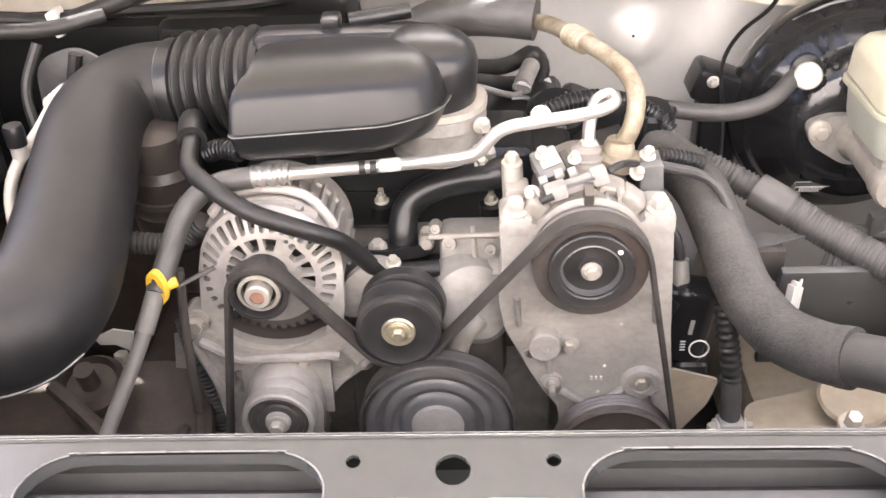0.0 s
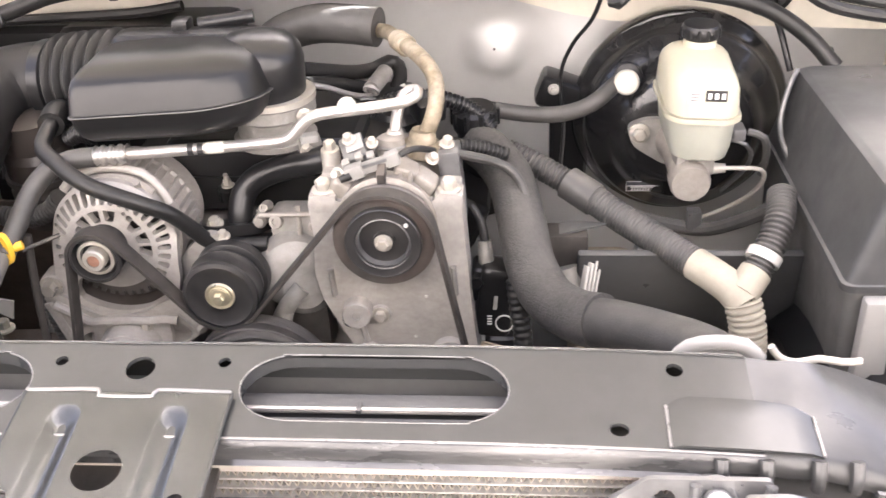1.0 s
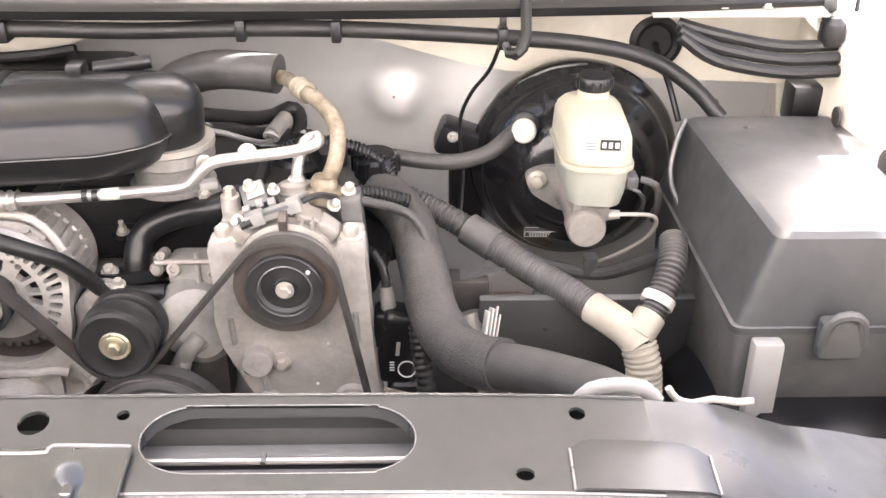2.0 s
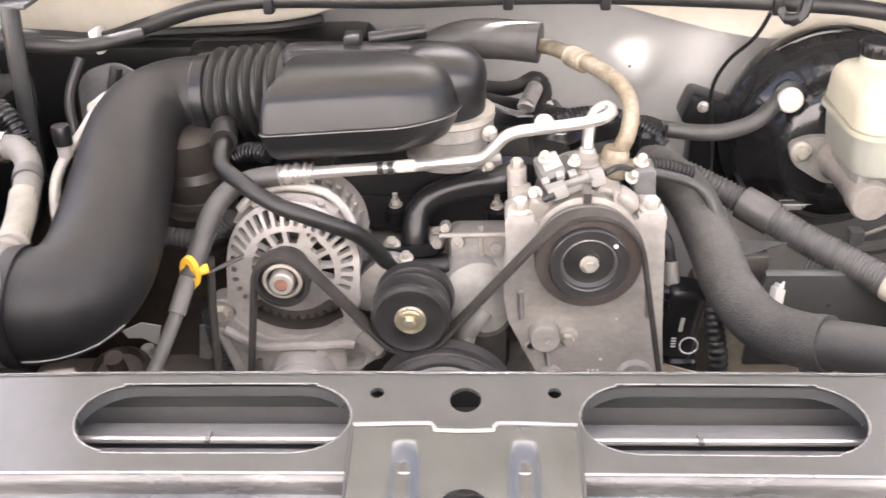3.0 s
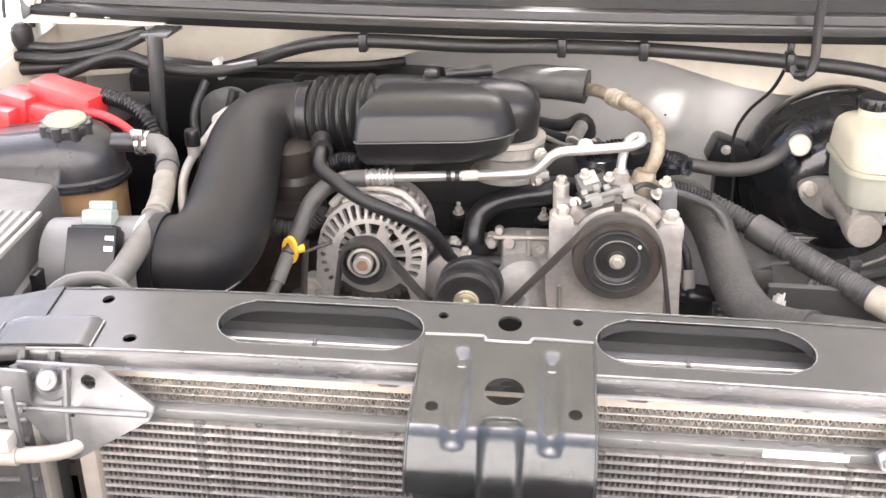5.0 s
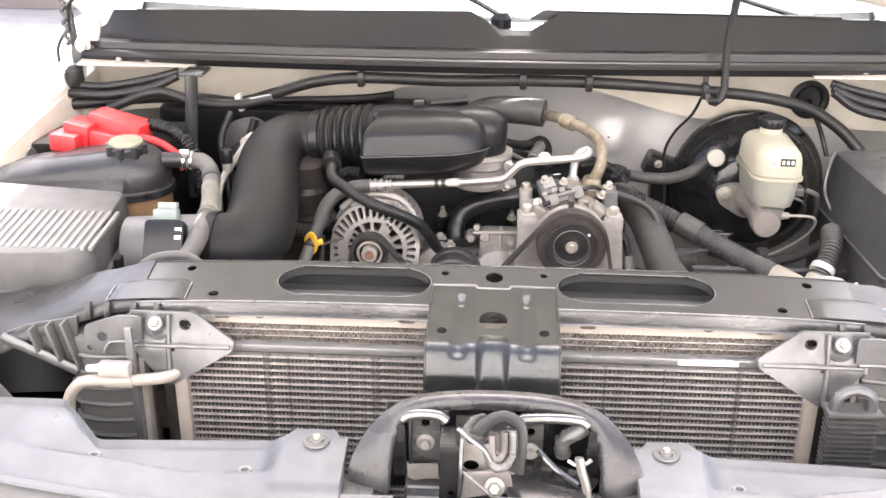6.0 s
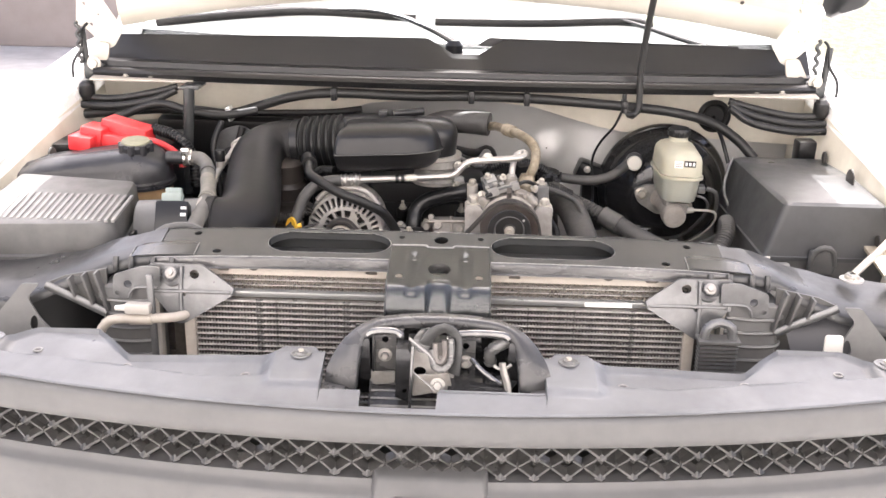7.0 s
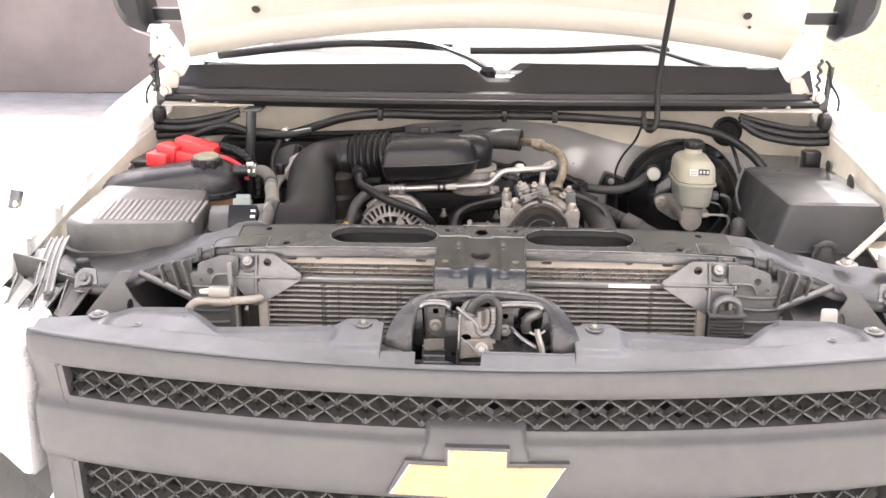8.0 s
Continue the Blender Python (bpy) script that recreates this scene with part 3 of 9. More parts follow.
for s in (-1, 1):
    hg = thing("hinge_assembly", (s * 0.84, 1.45, 1.37), "painted steel hood hinge beside the cowl end", "hinge", "hood hinges")
    arm = round_poly([(-0.093, 0.050), (-0.046, 0.132), (0.003, 0.133), (0.015, 0.063), (-0.006, 0.052), (-0.050, 0.004), (-0.066, 0.010)], 0.008)
    part("upper_arm", sheet(arm, [circle2(-0.040, 0.085, 0.004, 12), circle2(-0.020, 0.062, 0.005, 12), circle2(-0.010, 0.110, 0.005, 12)], lambda u, v: (s * 0.850 - 0.018 + s * u, 1.462 - 0.20 * v, 1.45 + v), (0, 0.005, 0)), "hood_under", hg, "cream painted pressed hinge arm")
    part("arm_flange", box((s * 0.850 - 0.018 - s * 0.020, 1.430, 1.585), (0.052, 0.030, 0.006), 0.002, rot=(30, 0, 0)), "hood_under", hg)
    part("arm_fold", hose([(s * 0.850 - 0.018 + s * u, 1.458 - 0.20 * v, 1.45 + v) for u, v in ((-0.093, 0.050), (-0.070, 0.091), (-0.046, 0.132))], 0.0035, 8), "hood_under", hg)
    part("lower_link", sheet(round_poly([(-0.060, 0.020), (-0.030, 0.024), (0.012, -0.050), (0.006, -0.070), (-0.030, -0.060), (-0.056, -0.010)], 0.008), [circle2(-0.02, -0.025, 0.009, 16)], lambda u, v: (s * 0.850 - 0.018 + s * u, 1.445, 1.45 + v), (0, 0.006, 0)), "radiator_tan", hg, "bare dull lower hinge link")
    part("spring", hose([(s * 0.850 - 0.018 + s * (0.006 + 0.004 * math.sin(k * 1.6)), 1.432, 1.520 - 0.006 * k) for k in range(17)], 0.0045, 8, 0.004), "black_paint", hg, "dark coiled hinge spring")
    part("pivot_block", box((s * 0.845, 1.46, 1.405), (0.05, 0.06, 0.04), 0.008), "black_paint", hg)
    part("pivot_bolt", hexagon((s * 0.84, 1.425, 1.425), (0, -1, 0), 0.011, 0.012), "bolt", hg)
    part("gas_strut", rod((s * 0.866, 1.452, 1.37), (s * 0.872, 1.45, 1.50), 0.008, seg=12), "black_paint", hg)
    part("rubber_stop", lathe([(0.015, 0), (0.018, 0.010), (0.017, 0.030), (0.009, 0.038), (0, 0.039)], (s * 0.85, 1.39, 1.352), (0, 0, 1), 20), "rubber", hg)
    part("mount_plate", box((s * 0.72, 1.405, 1.398), (0.24, 0.05, 0.004), 0.0015, rot=(8, 0, 0)), "radiator_tan", hg)
    for dx in (0.63, 0.70, 0.76):
        part("bolt", hexagon((s * dx, 1.40, 1.401), (0, 0, 1), 0.005, 0.006), "bolt", hg)
    part("loose_wire", hose([(s * 0.88, 1.40, 1.36), (s * 0.89, 1.42, 1.42), (s * 0.872, 1.44, 1.46), (s * 0.868, 1.445, 1.50), (s * 0.856, 1.45, 1.515)], 0.0035, 8), "black_plastic", hg)
    wing = round_poly([(0.0, 0.0), (0.10, 0.02), (0.07, 0.055), (0.075, 0.075), (0.045, 0.085), (0.02, 0.055)], 0.008)
    part("corner_seal", sheet(wing, [], lambda u, v: (s * (0.705 + u), 1.52 + 0.1 * v, 1.40 + v), (0, 0.006, 0)), "black_plastic", hg)

# hood washer tube, hooked into the harness
single("washer_hose", hose([(0.405, 1.365, 1.35), (0.418, 1.355, 1.353), (0.428, 1.36, 1.372), (0.425, 1.36, 1.45), (0.43, 1.345, 1.55), (0.437, 1.31, 1.66), (0.44, 1.26, 1.76), (0.44, 1.13, 1.95)], 0.0075, 10),
       "rubber", "thin black rubber washer hose hanging from the hood", "hose")

# cowl
cowl = thing("cowl_panel", (0, 1.5, 1.40), "black plastic cowl panel under the windscreen", "cowl")
cx = [-0.84 + 0.06 * i for i in range(29)]


def cowl_y(x):
    return 0.05 * (abs(x) / 0.84) ** 2


part("front_lip", grid([[(x, 1.362 + cowl_y(x) + dy, z) for x in cx] for dy, z in ((0.030, 1.392), (0.0, 1.398), (-0.004, 1.408), (0.004, 1.416), (0.03, 1.418), (0.034, 1.430), (0.05, 1.434))], (0, 0.006, -0.004)), "black_plastic", cowl, angle=50)


def top_z(x):
    return 1.472 + 0.012 * math.cos(x * 2.2)


part("vent_panel", grid([[(x, 1.415 + cowl_y(x) + k * 0.05, 1.433 + (top_z(x) + 0.014 - 1.433 - (0.036 if abs(x - 0.01) < 0.05 else 0)) * k) for x in cx] for k in (0, 0.2, 0.4, 0.6, 0.8, 1.0)], (0, 0.003, -0.006)), "black_plastic", cowl, angle=45)
part("raised_corner", sheet(round_poly([(0, 0), (0.63, -0.03), (0.62, 0.012), (0.07, 0.022), (0.03, 0.024)], 0.006), [], lambda u, v: (0.055 + u, 1.472 + cowl_y(0.055 + u), 1.482 + v * 0.8), (0, 0.01, 0)), "black_plastic", cowl)
part("top_shelf", grid([[(x, 1.468 + cowl_y(x) + k * 0.17, 1.447 - 0.002 * k) for x in cx] for k in (0, 1)], (0, 0, -0.004)), "black_plastic", cowl)

for nm, piv, pts, blade in (("a", (0.0, 1.60, 1.452), [(0.005, 1.60, 1.468), (-0.06, 1.62, 1.50), (-0.14, 1.655, 1.525), (-0.22, 1.67, 1.536), (-0.32, 1.672, 1.535)], [(-0.10, 1.675, 1.52), (-0.35, 1.675, 1.53), (-0.55, 1.69, 1.515), (-0.78, 1.73, 1.485)]),
                            ("b", (0.64, 1.62, 1.455), [(0.64, 1.62, 1.47), (0.56, 1.64, 1.49), (0.47, 1.665, 1.515), (0.42, 1.675, 1.528)], [(0.50, 1.68, 1.512), (0.42, 1.675, 1.524), (0.20, 1.67, 1.515), (-0.05, 1.675, 1.512)])):
    wp = thing("wiper", piv, "black windscreen wiper resting at the base of the glass", "wiper", "windscreen wipers")
    part("pivot", lathe([(0.022, -0.02), (0.022, 0.012), (0.014, 0.024), (0, 0.026)], piv, (0, 0, 1), 20), "black_plastic", wp)
    part("arm", hose(pts, lambda k: 0.013 - 0.005 * k, 10, oval=(1.0, 0.6)), "black_paint", wp)
    part("blade", hose(blade, 0.007, 8, oval=(1.0, 1.6)), "rubber", wp)

# firewall and plenum
def firewall_y(u, v):
    k = max(0.0, min(1.0, (u - 0.20) / 0.18))
    lean = -0.22 + 0.42 * k * k * (3 - 2 * k)
    return 1.613 + lean * (v - 1.21) if v > 1.0 else 1.613 - 0.21 * lean


def boss(u, v):
    d = math.hypot(u - 0.243, v - 1.210) / 0.044
    return (0.017 - 0.32 * (v - 1.210)) * math.exp(-d ** 4)


FW = [-0.86 + 0.04 * i for i in range(24)] + [0.10 + 0.01 * i for i in range(30)] + [0.40 + 0.04 * i for i in range(13)]
single("firewall", grid([[(u, firewall_y(u, v) - boss(u, v), v) for u in FW] for v in [0.55, 1.0, 1.05] + [1.09 + 0.01 * k for k in range(28)]], (0, 0.02, 0)), "firewall", "grey sheet metal firewall with a pressed round boss", "firewall", "structure", angle=60)
htb = thing("heater_box", (-0.40, 1.55, 0.87), "black plastic heater box on the firewall", "heater box")
part("case", box((-0.29, 1.55, 1.08), (0.28, 0.12, 0.42), 0.03, 3), "black_plastic", htb)
part("side_case", join(box((-0.56, 1.55, 1.06), (0.34, 0.10, 0.46), 0.025, 3), box((-0.50, 1.49, 1.02), (0.16, 0.05, 0.30), 0.02, 3)), "black_plastic", htb)
part("blower_bulge", box((-0.25, 1.50, 1.20), (0.16, 0.10, 0.10), 0.02, 3), "black_plastic", htb)
for k in range(5):
    part("stiffening_rib", box((-0.40 + 0.055 * k, 1.487, 1.12), (0.006, 0.010, 0.30), 0.002), "black_plastic", htb)
part("seam_flange", box((-0.29, 1.486, 1.245), (0.26, 0.012, 0.008), 0.002), "black_plastic", htb)
single("firewall_plug", lathe([(0.0022, 0), (0.0022, 0.0015), (0, 0.002)], (0.243, 1.5962, 1.2100), (0, -1, 0.16), 12), "dark", "small dark plug in the firewall boss", "plug", "structure")
plen = [(-0.86, 1.395), (-0.86, 1.26), (-0.60, 1.285), (-0.30, 1.30), (-0.20, 1.328), (-0.05, 1.34), (0.10, 1.338), (0.20, 1.328), (0.29, 1.302), (0.36, 1.283), (0.42, 1.272), (0.60, 1.262), (0.86, 1.25), (0.86, 1.395)]
single("plenum_panel", sheet(plen, [], lambda u, v: (u, 1.535 - 0.5 * (v - 1.3) ** 2, v), (0, 0.006, 0)), "paint_bay", "cream painted plenum panel under the cowl", "panel", "structure")
single("plenum_floor", sheet([(-0.86, 1.537), (0.86, 1.537), (0.86, 1.625), (-0.86, 1.625)], [], lambda u, v: (u, v, 1.345), (0, 0, 0.004)), "firewall", "grey plenum floor above the firewall", "panel", "structure")
single("plenum_seal", hose([(-0.62, 1.50, 1.295), (-0.45, 1.50, 1.302), (-0.30, 1.50, 1.308), (-0.22, 1.50, 1.318)], 0.008, 8), "rubber", "black rubber seal along the cream panel", "seal", "structure")
for s in (-1, 1):
    rl = thing("rolled_seal", (s * 0.74, 1.42, 1.34), "glossy black rolled rubber seals below the hood hinge", "seal", "rolled seals")
    for dz, dy in ((0.0, 0.0), (-0.015, -0.012), (-0.031, -0.020))[:3 if s > 0 else 2]:
        part("bead", hose([(s * 0.64, 1.40 + dy, 1.380 + dz * 0.4), (s * 0.69, 1.39 + dy, 1.368 + dz), (s * 0.78, 1.385 + dy, 1.352 + dz), (s * 0.86, 1.39 + dy, 1.352 + dz)], 0.0085, 10), "rubber", rl)

# harness under the cowl
har = thing("wiring_harness", (0, 1.40, 1.37), "thick black wiring harness clipped along the cowl", "wiring harness")
part("trunk", hose([(-0.90, 1.38, 1.31), (-0.70, 1.42, 1.322), (-0.60, 1.43, 1.318), (-0.53, 1.435, 1.312), (-0.46, 1.43, 1.332), (-0.37, 1.41, 1.362), (-0.27, 1.395, 1.376), (-0.10, 1.395, 1.373), (0.05, 1.395, 1.376), (0.20, 1.395, 1.374), (0.39, 1.40, 1.362), (0.52, 1.41, 1.348), (0.61, 1.415, 1.325), (0.67, 1.40, 1.29), (0.71, 1.38, 1.25)], 0.0115, 12), "rubber", har)
for x, y, z in ((-0.272, 1.394, 1.387), (0.046, 1.394, 1.388), (0.174, 1.394, 1.386), (0.40, 1.40, 1.374)):
    part("clip", join(box((x, y - 0.002, z - 0.012), (0.014, 0.030, 0.030), 0.004), box((x, y, z + 0.008), (0.010, 0.010, 0.024), 0.002)), "black_plastic", har)
part("white_clip", box((-0.527, 1.43, 1.314), (0.012, 0.034, 0.034), 0.004, rot=(0, -15, 0)), "white_plastic", har, "white plastic harness clip")
part("branch", hose([(0.40, 1.40, 1.36), (0.385, 1.42, 1.31), (0.36, 1.46, 1.26), (0.345, 1.47, 1.21), (0.35, 1.45, 1.14), (0.345, 1.42, 1.08)], 0.003, 8), "black_plastic", har)
part("branch", hose([(0.395, 1.40, 1.37), (0.41, 1.375, 1.345), (0.42, 1.36, 1.35), (0.425, 1.365, 1.37)], 0.006, 8), "rubber_dusty", har)
gr = thing("grommet", (0.643, 1.53, 1.318), "round black rubber grommet in the cream panel", "grommet")
part("ring", lathe([(0.040, 0.0), (0.040, 0.010), (0.032, 0.014), (0.026, 0.010), (0.024, 0.004), (0, 0.003)], (0.643, 1.535, 1.318), (0, -1, 0), 28), "rubber", gr)
part("cable", hose([(0.643, 1.53, 1.315), (0.645, 1.50, 1.30), (0.655, 1.47, 1.27), (0.67, 1.45, 1.22)], 0.005, 8), "black_plastic", gr)

# ---- front: upper support ----
WING = ((0.0, 0.690, 1.2803, 0.60, 1.2623), (0.46, 0.690, 1.2732, 0.60, 1.2552), (0.50, 0.694, 1.2655, 0.597, 1.2515), (0.54, 0.699, 1.2515, 0.590, 1.244), (0.58, 0.704, 1.2365, 0.578, 1.228), (0.63, 0.711, 1.2195, 0.567, 1.205), (0.69, 0.720, 1.206, 0.560, 1.190), (0.76, 0.73, 1.198, 0.565, 1.183), (0.86, 0.75, 1.196, 0.59, 1.182))


def wing_edges(x):
    for a, b in zip(WING, WING[1:]):
        if x <= b[0]:
            k = (x - a[0]) / (b[0] - a[0])
            return [p + (q - p) * k for p, q in zip(a[1:], b[1:])]


sup = thing("radiator_support", (0, 0.65, 1.20), "black painted steel upper radiator support with long slots", "radiator support")


def sup_z(y, x=0.0):
    return 1.2623 + (y - 0.60) * 0.20 - 0.0045 * (x / 0.41) ** 4


def slot(x0, x1, y0, y1, n=10):
    r = (y1 - y0) / 2
    c = (y0 + y1) / 2
    out = [(x1 - r * 1.3 + r * 1.3 * math.cos(a), c + r * math.sin(a)) for a in [-math.pi / 2 + math.pi * i / n for i in range(n + 1)]]
    return out + [(x0 + r * 1.3 + r * 1.3 * math.cos(a), c + r * math.sin(a)) for a in [math.pi / 2 + math.pi * i / n for i in range(n + 1)]]


holes = [slot(-0.284, -0.082, 0.616, 0.679), slot(0.082, 0.284, 0.616, 0.679), circle2(0, 0.6635, 0.0115, 24), circle2(-0.065, 0.670, 0.005, 14), circle2(0.065, 0.670, 0.005, 14)]
for s in (-1, 1):
    holes += [circle2(s * 0.406, 0.672, 0.0064, 14), circle2(s * 0.362, 0.615, 0.0070, 14, 0.0058)]
outer_s = [(-0.46 + 0.046 * i, 0.60) for i in range(21)] + [(0.46 - 0.046 * i, 0.690) for i in range(21)]
SX = [-0.46 + 0.046 * i for i in range(21)]
part("top_plate", sheet(outer_s, holes, lambda u, v: (u, v, sup_z(v, u)), (0, 0, -0.003)), "black_paint", sup)
lip = [[(x, y, sup_z(0.60, x) - d) for x in SX] for y, d in ((0.60, 0.0), (0.5975, 0.0022), (0.596, 0.006), (0.5955, 0.0165), (0.591, 0.0185))]
part("front_lip", grid(lip, (0, 0.003, 0)), "scuffed", sup, "dusty scuffed front lip", angle=50)
lip = [[(x, y, sup_z(0.69, x) - d) for x in SX] for y, d in ((0.690, 0.0), (0.694, 0.002), (0.6955, 0.010), (0.6955, 0.035))]
part("rear_lip", grid(lip, (0, -0.003, 0)), "black_paint", sup, angle=50)
for s in (-1, 1):
    rm = slot(-0.284, -0.082, 0.616, 0.679)
    rows = [[(s * u, v, sup_z(v, u) + 0.0005) for u, v in rm + rm[:1]], [(s * u, v, sup_z(v, u) - 0.012) for u, v in rm + rm[:1]]]
    part("slot_rim", grid(rows), "black_paint", sup, angle=60)
    wing = []
    for x in (0.46, 0.48, 0.50, 0.52, 0.54, 0.56, 0.58, 0.605, 0.63, 0.66, 0.69, 0.725, 0.76, 0.81, 0.86):
        yr, zr, yf, zf = wing_edges(x)
        zr, zf = zr + 0.0022 * math.sin(x * 61 + s), zf + 0.0026 * math.sin(x * 47 + 2 * s)
        wing.append([(s * x, yr + 0.006, zr - 0.03), (s * x, yr + 0.004, zr - 0.004), (s * x, yr, zr), (s * x, (yr + yf) / 2, (zr + zf) / 2), (s * x, yf + 0.006, zf + 0.001), (s * x, yf, zf - 0.005), (s * x, yf - 0.001, zf - 0.013)])
    rows = []
    for i in range(13):
        x = 0.396 + 0.104 * i / 12
        yr, zr, yf, zf = wing_edges(x)
        if x < 0.46:
            yr, zr, yf, zf = 0.690, sup_z(0.690, x), 0.60, sup_z(0.60, x)
        top = 0.647 - (0.010 if i in (0, 12) else 0.003 if i in (1, 11) else 0.0)
        rows.append([(s * x, 0.601 + (top - 0.601) * k / 5, zf + (zr - zf) * (0.601 + (top - 0.601) * k / 5 - yf) / (yr - yf) + (0.0034 if 0 < i < 12 and k < 5 else 0.0008)) for k in range(6)])
    part("raised_pad", grid(rows, (0, 0, -0.002)), "black_paint", sup, angle=40)
    for end in (rows[0], rows[-1]):
        part("weld_scar", hose([(p[0], p[1], p[2] + 0.0006) for p in end], 0.0011, 6, 0.004), "steel_and_glint", sup, "bright scraped weld at the pad corner")
    part("shoulder", grid(wing, (0, 0.0, -0.003)), "worn_grey", sup, "worn grey curved shoulder piece", angle=50)
    for x in (0.43, 0.46, 0.495, 0.52):
        part("weld_bead", hose([(s * x, 0.595, 1.255), (s * x, 0.590, 1.245), (s * x, 0.590, 1.234)], 0.005, 8), "worn_grey", sup)
    bx = 0.692 if s > 0 else 0.768
    byr, bzr, byf, bzf = wing_edges(bx)
    part("shoulder_bolt", hexagon((s * bx, 0.69 if s > 0 else (byr + byf) / 2, 1.2165 if s > 0 else (bzr + bzf) / 2 - 0.001), (0, 0, 1), 0.011 if s > 0 else 0.015, 0.012 if s > 0 else 0.022, 1.8 if s > 0 else 1.2), "clip_grey" if s > 0 else "worn_grey", sup)

    # Pale threads paint the highlight that rounded plate edges would catch.
    part("slot_edge", hose([(s * u, v, sup_z(v, u) - 0.0004) for u, v in rm + rm[:1]], 0.0007, 6, 0.006), "steel_and_glint", sup, "painted glint line along the slot edge")
part("rear_edge", hose([(x, 0.6905, sup_z(0.6905, x) - 0.001) for x in SX], 0.0009, 6), "steel_and_glint", sup, "painted glint line along the rear edge")
part("front_edge", hose([(x, 0.5998, sup_z(0.6, x) - 0.0005) for x in SX], 0.0010, 6), "steel_and_glint", sup, "painted glint line along the front edge")


# latch plate
lp = thing("latch_support", (0, 0.57, 1.20), "black pressed steel hood latch support with round holes", "latch support")


def lp_place(u, v):
    a0, v0 = radians(10.3), 0.114
    y, z, a = 0.635 - min(v, v0) * math.cos(a0), 1.2738 - min(v, v0) * math.sin(a0), a0
    left = max(0.0, v - v0)
    for r, a1 in ((0.024, radians(50)), (0.110, radians(63)), (0.03, radians(84))):
        turn = min(left / r, a1 - a)
        y -= r * (math.sin(a + turn) - math.sin(a))
        z -= r * (math.cos(a) - math.cos(a + turn))
        left, a = left - r * turn, a + turn
    y -= left * math.cos(a)
    z -= left * math.sin(a)
    bulge = 0.0
    for c in (-0.041, 0.041):
        if 0.010 < v < 0.140:
            k = max(0.0, 1 - ((u - c) / 0.0125) ** 2)
            e = max(0.0, min(1.0, (v - 0.010) / 0.022, (0.140 - v) / 0.012))
            bulge -= 0.0055 * k ** 1.6 * e * e * (3 - 2 * e)
    if v > 0.100:
        k = max(0.0, 1 - (u / 0.021) ** 2)
        rise = min(1.0, (v - 0.100) / 0.024)
        bulge += 0.011 * (k * k * (3 - 2 * k)) ** 0.8 * rise * rise * (3 - 2 * rise)
    return (u, y - math.sin(a) * bulge, z + math.cos(a) * bulge)


LP_HOLES = ((0.0, 0.071, 0.0175), (-0.062, 0.095, 0.006), (0.062, 0.095, 0.006))
NU, NV = 106, 84
uv = []
for j in range(NV + 1):
    for i in range(NU + 1):
        u, v = -0.079 + 0.158 * i / NU, 0.178 * j / NV
        for cu, cv, r in LP_HOLES:
            d = math.hypot(u - cu, v - cv)
            if abs(d - r) < 0.0014:
                u, v = cu + (u - cu) * r / d, cv + (v - cv) * r / d
        uv.append((u, v))
bm = bmesh.new()
vs = [bm.verts.new(lp_place(u, v)) for u, v in uv]
for j in range(NV):
    for i in range(NU):
        ids = [j * (NU + 1) + i, j * (NU + 1) + i + 1, (j + 1) * (NU + 1) + i + 1, (j + 1) * (NU + 1) + i]
        mu, mv = sum(uv[k][0] for k in ids) / 4, sum(uv[k][1] for k in ids) / 4
        if all(math.hypot(mu - cu, mv - cv) > r - 0.0002 for cu, cv, r in LP_HOLES):
            bm.faces.new([vs[k] for k in ids])
for v in [v for v in bm.verts if not v.link_faces]:
    bm.verts.remove(v)
bmesh.ops.solidify(bm, geom=list(bm.faces), thickness=0.003)
part("plate", bm, "latch_paint", lp, angle=60)
part("weld_edge", hose([(-0.079, 0.6365, 1.2738), (-0.024, 0.6375, 1.2742), (-0.021, 0.6315, 1.2732), (0.020, 0.6315, 1.2732), (0.023, 0.6375, 1.2742), (0.079, 0.6365, 1.2738)], 0.0017, 6, 0.004), "steel_and_glint", lp, "bright scraped weld edge")
for s in (-1, 1):
    part("side_lip", hose([lp_place(s * 0.0795, 0.178 * k / 24) for k in range(25)], 0.0014, 6), "black_paint", lp)
# Dark plate added below so the round holes look shaded.
part("inner_brace", box((0, 0.575, 1.222), (0.145, 0.07, 0.006), 0.001, rot=(13, 0, 0)), "dark", lp)
part("hanger", box((0.0, 0.512, 1.10), (0.15, 0.004, 0.20), 0.001), "black_paint", lp)

# ---- radiator, condenser ----
rad = thing("radiator", (0, 0.60, 0.70), "dusty aluminium radiator with tan top plate and plastic end tanks", "radiator")
notches = [slot(x, x + 0.020, 1.234, 1.239, 5) for x in (-0.12, 0.11, -0.36, 0.33)]
part("top_plate", sheet([(-0.44, 1.228), (0.44, 1.228), (0.44, 1.250), (-0.44, 1.250)], notches, lambda u, v: (u, 0.602, v), (0, 0.012, 0)), "radiator_tan", rad)
# Notches shown as dark discs, with their shade in the colour.
for x in (-0.30, 0.27):
    part("notch", lathe([(0.010, 0), (0.010, 0.002), (0, 0.0022)], (x, 0.602, 1.246), (0, -1, 0), 20), "dark", rad)
part("core", box((0, 0.632, 0.962), (0.88, 0.036, 0.530), 0), "fins", rad)
fin = bmesh.new()
